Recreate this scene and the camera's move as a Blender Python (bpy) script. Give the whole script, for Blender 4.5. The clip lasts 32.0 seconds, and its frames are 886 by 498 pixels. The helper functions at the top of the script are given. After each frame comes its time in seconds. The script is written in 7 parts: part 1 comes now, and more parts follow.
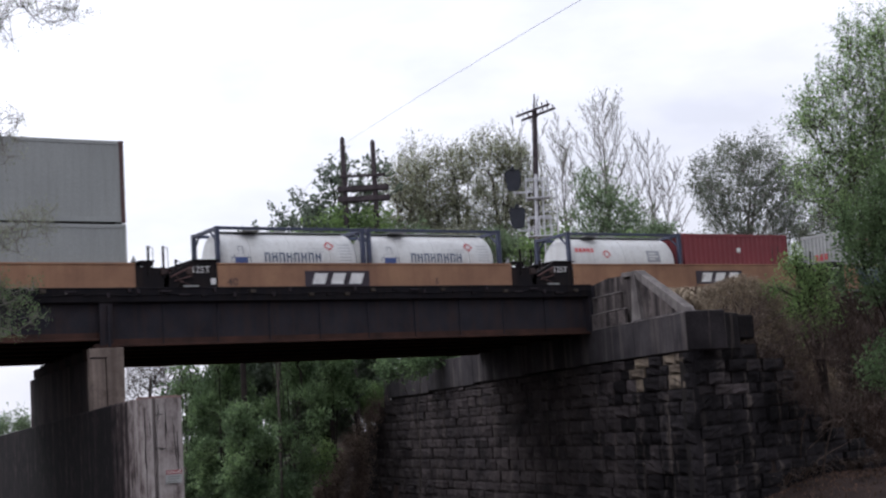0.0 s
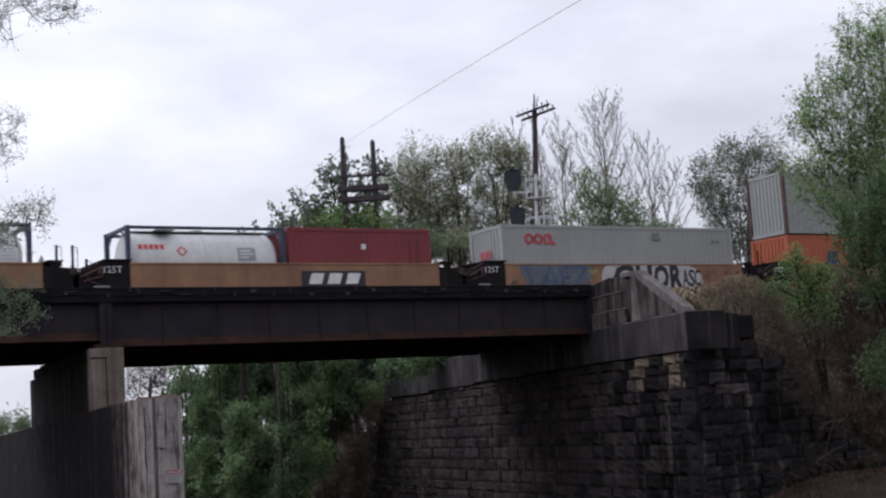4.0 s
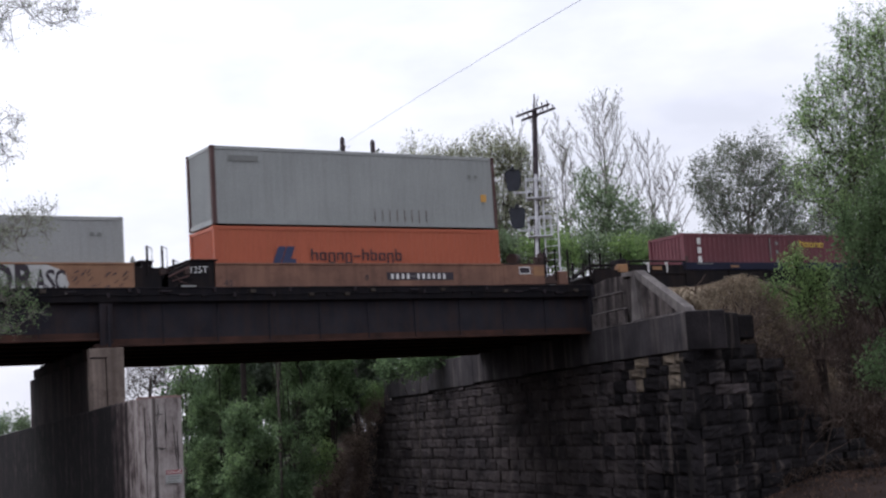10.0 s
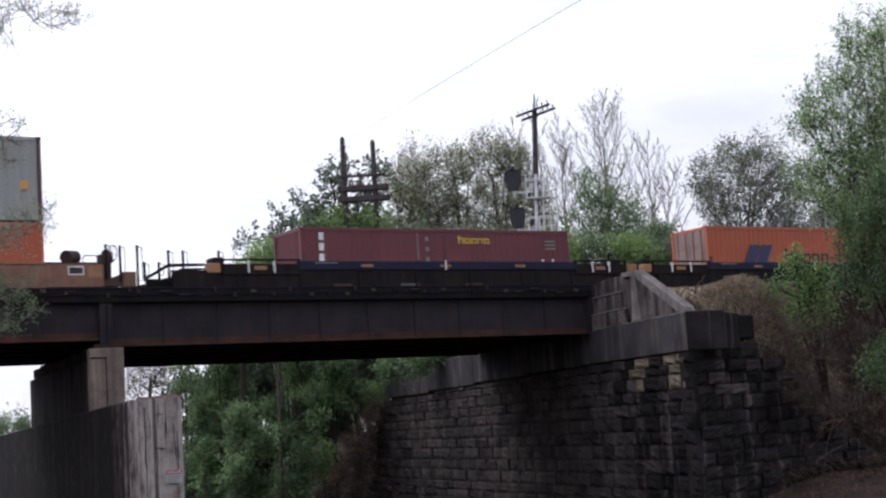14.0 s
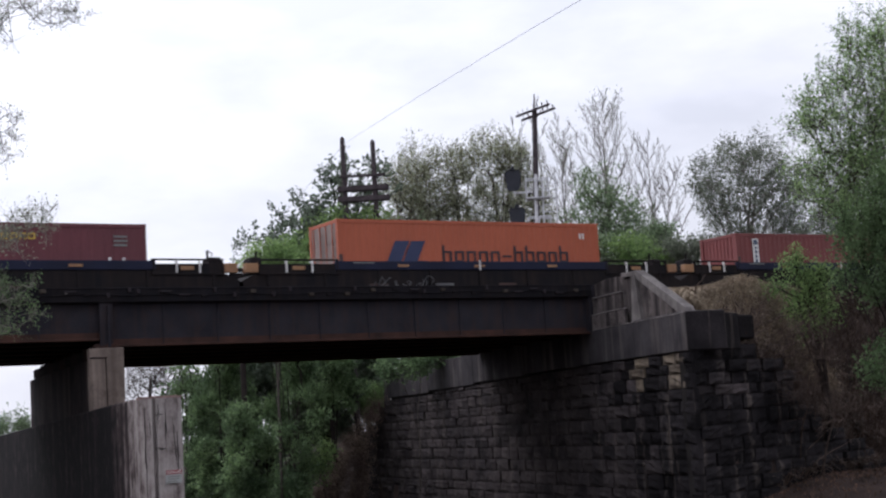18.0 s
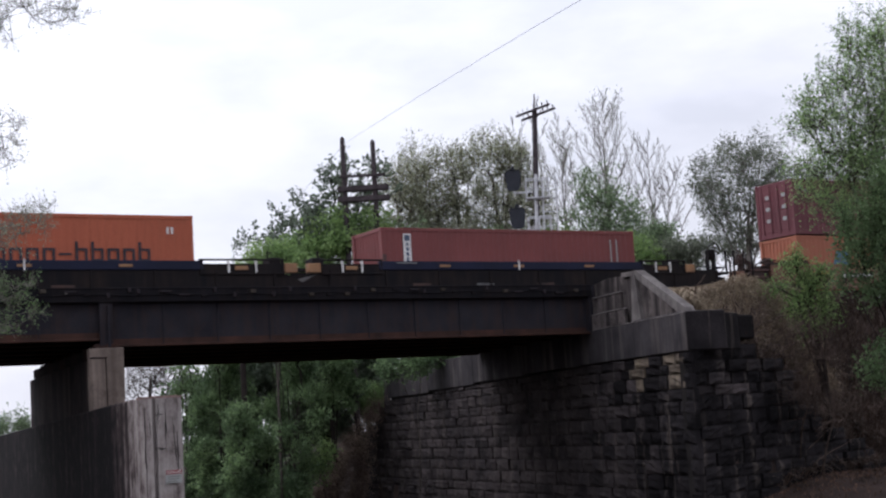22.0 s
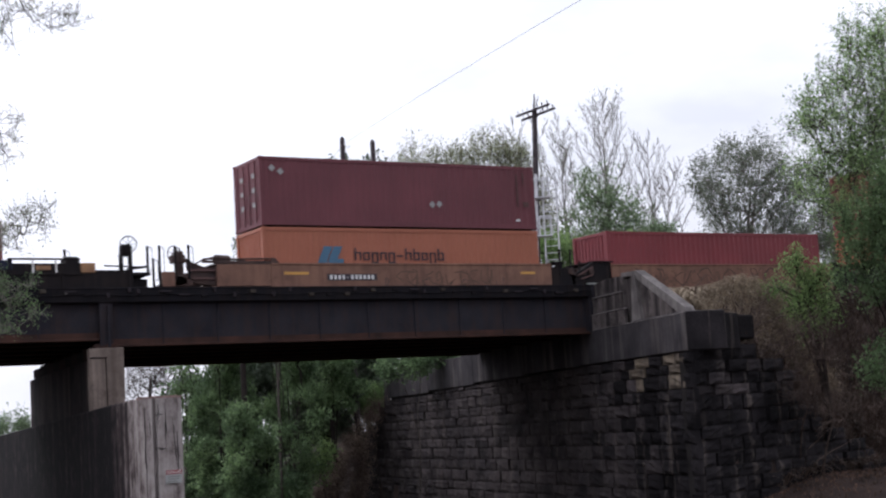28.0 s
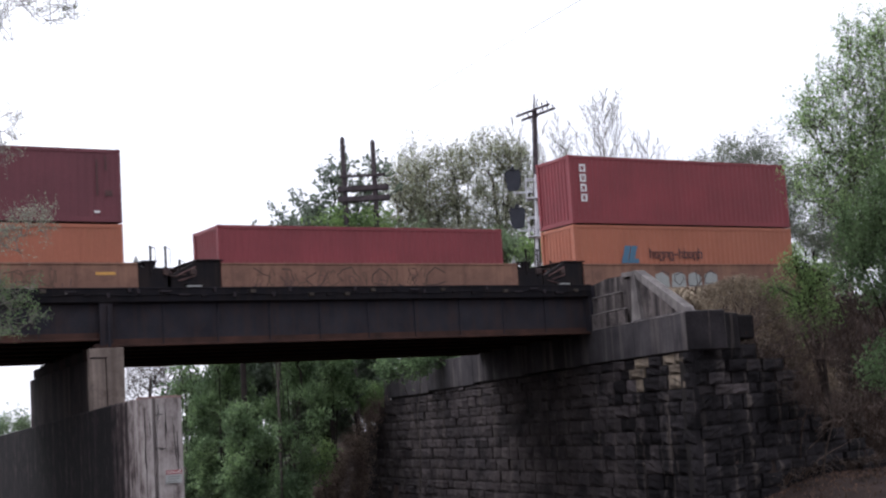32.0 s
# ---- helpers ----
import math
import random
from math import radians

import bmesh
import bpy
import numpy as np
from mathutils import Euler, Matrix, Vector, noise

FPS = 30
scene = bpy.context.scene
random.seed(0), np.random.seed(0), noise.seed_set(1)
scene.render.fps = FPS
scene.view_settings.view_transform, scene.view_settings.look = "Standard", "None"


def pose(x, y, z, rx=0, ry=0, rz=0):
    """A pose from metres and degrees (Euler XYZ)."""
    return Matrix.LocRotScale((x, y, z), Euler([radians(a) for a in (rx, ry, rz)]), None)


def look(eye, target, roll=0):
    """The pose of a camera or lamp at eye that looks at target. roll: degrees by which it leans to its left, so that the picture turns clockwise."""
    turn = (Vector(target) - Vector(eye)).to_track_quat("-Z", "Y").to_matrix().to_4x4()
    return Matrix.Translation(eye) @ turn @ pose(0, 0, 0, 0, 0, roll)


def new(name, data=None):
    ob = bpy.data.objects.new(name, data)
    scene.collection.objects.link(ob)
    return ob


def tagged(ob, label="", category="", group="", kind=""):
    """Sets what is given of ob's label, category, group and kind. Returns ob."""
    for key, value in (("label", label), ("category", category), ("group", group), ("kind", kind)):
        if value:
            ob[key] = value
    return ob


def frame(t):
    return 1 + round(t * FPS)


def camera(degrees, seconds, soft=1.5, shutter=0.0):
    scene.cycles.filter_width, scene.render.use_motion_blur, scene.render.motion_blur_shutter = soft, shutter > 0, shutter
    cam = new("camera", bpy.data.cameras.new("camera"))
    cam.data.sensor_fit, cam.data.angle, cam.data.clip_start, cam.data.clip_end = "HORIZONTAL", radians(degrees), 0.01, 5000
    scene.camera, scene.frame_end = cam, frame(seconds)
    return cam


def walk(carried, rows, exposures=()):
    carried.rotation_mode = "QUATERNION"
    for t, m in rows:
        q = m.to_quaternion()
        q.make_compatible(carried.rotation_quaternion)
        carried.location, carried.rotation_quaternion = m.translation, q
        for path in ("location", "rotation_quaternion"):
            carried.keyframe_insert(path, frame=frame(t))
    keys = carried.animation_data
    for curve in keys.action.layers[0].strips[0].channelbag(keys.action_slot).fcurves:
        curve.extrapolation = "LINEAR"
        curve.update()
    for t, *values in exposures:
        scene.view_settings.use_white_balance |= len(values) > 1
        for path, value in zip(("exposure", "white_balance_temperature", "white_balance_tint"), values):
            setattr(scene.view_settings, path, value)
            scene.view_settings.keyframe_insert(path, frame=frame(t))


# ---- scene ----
EYE = Vector((0.0, 0.0, 1.6))
AIM = Vector((0.51240, 0.85060, 0.11798))
cam = camera(33.32, 32.0, soft=2.3, shutter=0.4)
STILL = look(EYE, EYE + AIM * 50, -3.592)
# the camera's own brightness drifts as bright boxes cross the picture
walk(cam, [(0.0, STILL), (32.0, STILL)], [(0, 0.40, 6060, 15), (1, 0.22, 6060, 15), (2, 0.13, 6060, 15), (3, 0.13, 6060, 15), (6, 0.18, 6060, 15), (9, 0.22, 6060, 15), (10, 0.37, 6060, 15), (11, 0.52, 6060, 15), (12, 0.60, 6060, 15), (13, 0.65, 6060, 15), (14, 0.50, 6060, 15), (17, 0.33, 6060, 15), (25, 0.33, 6060, 15), (28, 0.48, 6060, 15), (29, 0.42, 6060, 15), (30, 0.62, 6060, 15), (31, 0.72, 6060, 15), (32, 0.78, 6060, 15)])

# ---- world, sun ----
SUN_EL, SUN_AZ = radians(42), radians(-36)
world = bpy.data.worlds.new("overcast")
scene.world = world
world.use_nodes = True
wt = world.node_tree
wt.nodes.clear()
w_out = wt.nodes.new("ShaderNodeOutputWorld")
w_bg = wt.nodes.new("ShaderNodeBackground")
w_sky = wt.nodes.new("ShaderNodeTexSky")
w_sky.sky_type = "NISHITA"
w_sky.sun_disc = False
w_sky.sun_elevation, w_sky.sun_rotation = SUN_EL, SUN_AZ
w_sky.air_density, w_sky.dust_density = 1.0, 3.0
w_gain = wt.nodes.new("ShaderNodeMix")
w_gain.data_type, w_gain.blend_type = "RGBA", "MULTIPLY"
w_gain.inputs[0].default_value = 1.0
w_gain.inputs[7].default_value = (0.1, 0.1, 0.1, 1)
w_co = wt.nodes.new("ShaderNodeTexCoord")
w_map = wt.nodes.new("ShaderNodeMapping")
w_map.inputs["Scale"].default_value = (1.0, 1.0, 2.6)
w_no = wt.nodes.new("ShaderNodeTexNoise")
w_no.inputs["Scale"].default_value = 4.2
w_no.inputs["Detail"].default_value = 6
w_no.inputs["Roughness"].default_value = 0.52
w_ramp = wt.nodes.new("ShaderNodeValToRGB")
w_ramp.color_ramp.elements[0].position = 0.36
w_ramp.color_ramp.elements[0].color = (0.68, 0.69, 0.725, 1)
w_ramp.color_ramp.elements[1].position = 0.56
w_ramp.color_ramp.elements[1].color = (0.85, 0.85, 0.873, 1)
w_mix = wt.nodes.new("ShaderNodeMix")
w_mix.data_type = "RGBA"
w_mix.inputs[0].default_value = 0.92
lk = wt.links.new
lk(w_co.outputs["Generated"], w_map.inputs[0])
lk(w_map.outputs[0], w_no.inputs["Vector"])
lk(w_no.outputs["Fac"], w_ramp.inputs[0])
lk(w_sky.outputs[0], w_gain.inputs[6])
lk(w_gain.outputs[2], w_mix.inputs[6])
lk(w_ramp.outputs[0], w_mix.inputs[7])
# the cloud is a little brighter round the hidden sun
w_dot = wt.nodes.new("ShaderNodeVectorMath")
w_dot.operation = "DOT_PRODUCT"
w_dot.inputs[1].default_value = (math.sin(SUN_AZ) * math.cos(SUN_EL), math.cos(SUN_AZ) * math.cos(SUN_EL), math.sin(SUN_EL))
w_glow = wt.nodes.new("ShaderNodeMapRange")
w_glow.inputs[1].default_value, w_glow.inputs[2].default_value = 0.15, 0.72
w_glow.inputs[3].default_value, w_glow.inputs[4].default_value = 0.77, 1.05
w_lit = wt.nodes.new("ShaderNodeVectorMath")
w_lit.operation = "SCALE"
lk(w_co.outputs["Generated"], w_dot.inputs[0])
lk(w_dot.outputs["Value"], w_glow.inputs[0])
lk(w_mix.outputs[2], w_lit.inputs[0])
lk(w_glow.outputs[0], w_lit.inputs["Scale"])
# and greyer low over the horizon
w_sep = wt.nodes.new("ShaderNodeSeparateXYZ")
w_low = wt.nodes.new("ShaderNodeMapRange")
w_low.interpolation_type = "SMOOTHSTEP"
w_low.inputs[1].default_value, w_low.inputs[2].default_value = -0.02, 0.42
w_low.inputs[3].default_value, w_low.inputs[4].default_value = 0.74, 1.0
w_dim = wt.nodes.new("ShaderNodeVectorMath")
w_dim.operation = "SCALE"
lk(w_co.outputs["Generated"], w_sep.inputs[0])
lk(w_sep.outputs["Z"], w_low.inputs[0])
lk(w_lit.outputs[0], w_dim.inputs[0])
lk(w_low.outputs[0], w_dim.inputs["Scale"])
lk(w_dim.outputs[0], w_bg.inputs[0])
w_bg.inputs[1].default_value = 1.33
lk(w_bg.outputs[0], w_out.inputs[0])

sun = new("sun", bpy.data.lights.new("sun", "SUN"))
sun.data.energy, sun.data.angle, sun.data.color = 0.85, radians(25), (1.0, 0.98, 0.96)
sun.matrix_world = look((0, 0, 60), Vector((0, 0, 60)) - Vector((math.sin(SUN_AZ) * math.cos(SUN_EL), math.cos(SUN_AZ) * math.cos(SUN_EL), math.sin(SUN_EL))))

# ---- materials ----
MATS = {}


def mat(name, col, col2=None, rough=0.8, metal=0.0, scale=3.0, fine=40.0, bump=0.15, streak=0.0, streak_col=None, rand=0.0, spec=0.3, trans=0.0, sfreq=2.6, slo=0.47, shi=0.68, world=False, blot=0.0):
    """Two-scale procedural surface: broad patches between col and col2, fine grain, optional vertical streaks and a little change from piece to piece."""
    if name in MATS:
        return MATS[name]
    m = bpy.data.materials.new(name)
    m.use_nodes = True
    nt = m.node_tree
    N, Lk = nt.nodes, nt.links.new
    b = N["Principled BSDF"]
    b.inputs["Roughness"].default_value = rough
    b.inputs["Metallic"].default_value = metal
    b.inputs["Specular IOR Level"].default_value = spec
    col2 = col2 or tuple(c * 0.7 for c in col)
    co = N.new("ShaderNodeTexCoord")
    where = co.outputs["Object"]
    if world:
        where = N.new("ShaderNodeNewGeometry").outputs["Position"]
    n1 = N.new("ShaderNodeTexNoise")
    n1.inputs["Scale"].default_value = scale
    n1.inputs["Detail"].default_value = 5
    Lk(where, n1.inputs["Vector"])
    r1 = N.new("ShaderNodeValToRGB")
    r1.color_ramp.elements[0].position, r1.color_ramp.elements[1].position = 0.34, 0.66
    r1.color_ramp.elements[0].color, r1.color_ramp.elements[1].color = (*col2, 1), (*col, 1)
    Lk(n1.outputs["Fac"], r1.inputs[0])
    out = r1.outputs[0]
    if streak:
        mp = N.new("ShaderNodeMapping")
        mp.inputs["Scale"].default_value = (sfreq, sfreq, 0.06 * sfreq)
        Lk(where, mp.inputs[0])
        n3 = N.new("ShaderNodeTexNoise")
        n3.inputs["Scale"].default_value, n3.inputs["Detail"].default_value = 1.6, 6
        n3.inputs["Roughness"].default_value = 0.62
        Lk(mp.outputs[0], n3.inputs["Vector"])
        r3 = N.new("ShaderNodeValToRGB")
        r3.color_ramp.elements[0].position, r3.color_ramp.elements[1].position = slo, shi
        r3.color_ramp.elements[0].color, r3.color_ramp.elements[1].color = (0, 0, 0, 1), (streak, streak, streak, 1)
        Lk(n3.outputs["Fac"], r3.inputs[0])
        mx = N.new("ShaderNodeMix")
        mx.data_type = "RGBA"
        mx.inputs[7].default_value = (*(streak_col or tuple(c * 0.3 for c in col)), 1)
        Lk(r3.outputs[0], mx.inputs[0])
        Lk(out, mx.inputs[6])
        out = mx.outputs[2]
    if blot:
        n4 = N.new("ShaderNodeTexNoise")
        n4.inputs["Scale"].default_value, n4.inputs["Detail"].default_value, n4.inputs["Roughness"].default_value = 1.7, 8, 0.68
        Lk(where, n4.inputs["Vector"])
        r4 = N.new("ShaderNodeValToRGB")
        r4.color_ramp.elements[0].position, r4.color_ramp.elements[1].position = 0.50, 0.64
        r4.color_ramp.elements[0].color, r4.color_ramp.elements[1].color = (0, 0, 0, 1), (blot, blot, blot, 1)
        Lk(n4.outputs["Fac"], r4.inputs[0])
        m4 = N.new("ShaderNodeMix")
        m4.data_type = "RGBA"
        m4.inputs[7].default_value = (*(streak_col or col2), 1)
        Lk(r4.outputs[0], m4.inputs[0])
        Lk(out, m4.inputs[6])
        out = m4.outputs[2]
    n2 = N.new("ShaderNodeTexNoise")
    n2.inputs["Scale"].default_value, n2.inputs["Detail"].default_value = fine, 4
    Lk(co.outputs["Object"], n2.inputs["Vector"])
    hs = N.new("ShaderNodeHueSaturation")
    mr = N.new("ShaderNodeMapRange")
    mr.inputs[3].default_value, mr.inputs[4].default_value = 0.8, 1.2
    Lk(n2.outputs["Fac"], mr.inputs[0])
    val = mr.outputs[0]
    if rand:
        oi = N.new("ShaderNodeObjectInfo")
        geo = N.new("ShaderNodeNewGeometry")
        ad = N.new("ShaderNodeMath")
        ad.operation = "ADD"
        Lk(oi.outputs["Random"], ad.inputs[0])
        Lk(geo.outputs["Random Per Island"], ad.inputs[1])
        fr = N.new("ShaderNodeMath")
        fr.operation = "FRACT"
        Lk(ad.outputs[0], fr.inputs[0])
        m2 = N.new("ShaderNodeMapRange")
        m2.inputs[3].default_value, m2.inputs[4].default_value = 1 - rand, 1 + rand
        Lk(fr.outputs[0], m2.inputs[0])
        mu = N.new("ShaderNodeMath")
        mu.operation = "MULTIPLY"
        Lk(val, mu.inputs[0])
        Lk(m2.outputs[0], mu.inputs[1])
        val = mu.outputs[0]
    Lk(val, hs.inputs["Value"])
    Lk(out, hs.inputs["Color"])
    Lk(hs.outputs[0], b.inputs["Base Color"])
    if bump:
        bp = N.new("ShaderNodeBump")
        bp.inputs["Strength"].default_value, bp.inputs["Distance"].default_value = bump, 0.03
        Lk(n2.outputs["Fac"], bp.inputs["Height"])
        Lk(bp.outputs[0], b.inputs["Normal"])
    if trans:
        b.inputs["Transmission Weight"].default_value = 0.0
        tr = N.new("ShaderNodeBsdfTranslucent")
        Lk(hs.outputs[0], tr.inputs[0])
        mxs = N.new("ShaderNodeMixShader")
        mxs.inputs[0].default_value = trans
        Lk(b.outputs[0], mxs.inputs[1])
        Lk(tr.outputs[0], mxs.inputs[2])
        Lk(mxs.outputs[0], N["Material Output"].inputs[0])
    MATS[name] = m
    return m


M_STEEL = mat("bridge_steel", (0.033, 0.0315, 0.038), (0.021, 0.02, 0.0255), 0.8, 0.0, 0.8, 18, 0.1, 0.5, (0.045, 0.03, 0.026), spec=0.06, blot=0.35)
M_RUST = mat("rusted_steel", (0.07, 0.036, 0.028), (0.03, 0.02, 0.018), 0.85, 0.0, 1.2, 25, 0.15, spec=0.06)
M_CONC = mat("stained_concrete", (0.37, 0.335, 0.322), (0.22, 0.193, 0.185), 0.9, 0, 1.6, 14, 0.3, 0.8, (0.06, 0.05, 0.048), sfreq=1.1, slo=0.55, shi=0.72, blot=0.8, spec=0.06)
M_CONC_D = mat("sooty_concrete", (0.06, 0.055, 0.058), (0.03, 0.0275, 0.03), 0.92, 0, 0.8, 14, 0.25, 0.75, (0.13, 0.112, 0.105), sfreq=1.5, slo=0.5, shi=0.7, spec=0.06)
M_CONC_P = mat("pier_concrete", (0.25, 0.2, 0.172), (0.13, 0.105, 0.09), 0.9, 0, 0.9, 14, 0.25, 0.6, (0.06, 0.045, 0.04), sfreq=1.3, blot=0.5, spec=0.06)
M_CONC_M = mat("wing_concrete", (0.16, 0.137, 0.13), (0.07, 0.06, 0.058), 0.9, 0, 1.1, 14, 0.3, 0.9, (0.02, 0.0175, 0.0185), sfreq=1.2, slo=0.44, shi=0.62, blot=0.75, spec=0.06)
M_FLANK = mat("shaded_brown_streaked_concrete", (0.024, 0.0195, 0.0205), (0.011, 0.0095, 0.0105), 0.92, 0, 0.7, 14, 0.3, 0.9, (0.066, 0.048, 0.044), sfreq=0.75, slo=0.5, shi=0.74, blot=0.25, spec=0.06)
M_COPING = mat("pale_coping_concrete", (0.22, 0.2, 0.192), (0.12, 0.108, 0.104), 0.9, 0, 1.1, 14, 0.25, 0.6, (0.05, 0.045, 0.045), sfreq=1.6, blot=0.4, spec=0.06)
M_STONE = mat("paler_sooty_sandstone", (0.066, 0.055, 0.055), (0.027, 0.0238, 0.0252), 0.92, 0, 0.8, 9, 0.8, 0.5, (0.15, 0.122, 0.105), rand=0.3, sfreq=1.4, slo=0.56, shi=0.74, world=True, spec=0.06)
M_STONE_W = mat("blackened_sandstone", (0.024, 0.021, 0.0225), (0.0105, 0.0095, 0.0104), 0.92, 0, 0.8, 9, 0.8, 0.75, (0.15, 0.125, 0.108), rand=0.35, sfreq=1.4, slo=0.555, shi=0.73, world=True, spec=0.06)
M_SHADE = mat("shade_dark_concrete", (0.02, 0.0165, 0.0168), (0.010, 0.0088, 0.0095), 0.92, 0, 0.6, 14, 0.25, 0.8, (0.05, 0.029, 0.024), sfreq=1.3, slo=0.5, shi=0.7, spec=0.06)
M_STONE_L = mat("bare_sandstone", (0.185, 0.15, 0.112), (0.09, 0.073, 0.06), 0.92, 0, 2.0, 12, 0.5, 0.7, (0.035, 0.03, 0.029), rand=0.3, sfreq=1.6, world=True, spec=0.06)
M_CURB = mat("dark_curb_paint", (0.016, 0.015, 0.018), (0.01, 0.0095, 0.011), 0.85, 0, 0.9, 18, 0.1, 0.4, (0.03, 0.022, 0.02), spec=0.05)
M_MORTAR = mat("mortar", (0.03, 0.027, 0.026), None, 0.95, 0, 2, 20, 0.3, spec=0.06)
M_BALLAST = mat("ballast", (0.16, 0.14, 0.125), (0.08, 0.07, 0.06), 0.95, 0, 1.2, 9, 0.8, spec=0.06)
M_TIE = mat("creosoted_timber", (0.06, 0.05, 0.042), None, 0.9, 0, 3, 30, 0.3, rand=0.3, spec=0.06)
M_RAIL = mat("rail_steel", (0.16, 0.10, 0.075), None, 0.5, 0.7, 3, 30, 0.1)
M_BARK = mat("bark", (0.10, 0.085, 0.075), (0.055, 0.048, 0.042), 0.95, 0, 4, 22, 0.4, spec=0.06)
M_BARK_D = mat("dark_bark", (0.035, 0.029, 0.026), (0.02, 0.0165, 0.015), 0.95, 0, 4, 22, 0.4, spec=0.06)
M_POLE = mat("weathered_pole", (0.085, 0.07, 0.075), (0.05, 0.042, 0.045), 0.9, 0, 3, 25, 0.3, spec=0.06)


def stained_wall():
    """Concrete with black and brown water stains, its tone darkening along the wall from the rounded end."""
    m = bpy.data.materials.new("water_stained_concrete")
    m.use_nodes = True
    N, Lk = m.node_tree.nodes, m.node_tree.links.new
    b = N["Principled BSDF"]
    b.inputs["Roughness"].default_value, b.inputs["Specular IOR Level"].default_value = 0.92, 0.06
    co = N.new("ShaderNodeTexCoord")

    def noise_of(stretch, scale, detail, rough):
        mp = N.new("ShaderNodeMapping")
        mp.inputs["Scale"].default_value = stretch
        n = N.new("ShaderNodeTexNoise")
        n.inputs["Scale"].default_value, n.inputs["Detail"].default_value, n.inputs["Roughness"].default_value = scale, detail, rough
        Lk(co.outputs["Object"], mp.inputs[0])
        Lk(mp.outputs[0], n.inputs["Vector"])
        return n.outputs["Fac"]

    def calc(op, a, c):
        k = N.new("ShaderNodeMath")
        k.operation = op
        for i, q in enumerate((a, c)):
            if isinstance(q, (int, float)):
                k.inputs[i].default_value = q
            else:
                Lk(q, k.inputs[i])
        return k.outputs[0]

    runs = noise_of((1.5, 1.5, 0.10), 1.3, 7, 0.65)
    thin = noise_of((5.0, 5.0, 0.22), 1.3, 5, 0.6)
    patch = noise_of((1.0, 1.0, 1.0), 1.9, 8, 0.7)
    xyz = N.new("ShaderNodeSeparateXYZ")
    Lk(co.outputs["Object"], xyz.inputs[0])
    # tone darkens with y up to a limit, before the streaks are added
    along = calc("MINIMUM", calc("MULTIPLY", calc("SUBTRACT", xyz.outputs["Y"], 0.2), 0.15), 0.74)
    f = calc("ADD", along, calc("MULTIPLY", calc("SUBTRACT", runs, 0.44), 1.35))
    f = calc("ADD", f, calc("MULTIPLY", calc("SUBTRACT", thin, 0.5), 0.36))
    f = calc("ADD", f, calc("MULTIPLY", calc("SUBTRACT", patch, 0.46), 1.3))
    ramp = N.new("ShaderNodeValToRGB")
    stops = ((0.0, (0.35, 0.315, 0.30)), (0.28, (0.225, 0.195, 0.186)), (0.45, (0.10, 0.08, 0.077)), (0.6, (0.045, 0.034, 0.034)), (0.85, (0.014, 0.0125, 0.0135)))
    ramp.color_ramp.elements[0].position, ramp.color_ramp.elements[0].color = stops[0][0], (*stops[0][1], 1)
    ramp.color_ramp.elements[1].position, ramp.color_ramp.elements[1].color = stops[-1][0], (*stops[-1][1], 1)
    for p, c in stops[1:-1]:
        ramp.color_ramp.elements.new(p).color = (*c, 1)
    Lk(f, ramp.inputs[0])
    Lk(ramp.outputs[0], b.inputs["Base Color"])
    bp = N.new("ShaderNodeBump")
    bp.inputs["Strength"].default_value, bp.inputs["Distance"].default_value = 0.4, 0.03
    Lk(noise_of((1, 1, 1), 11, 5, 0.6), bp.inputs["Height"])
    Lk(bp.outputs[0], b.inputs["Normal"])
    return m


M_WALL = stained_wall()

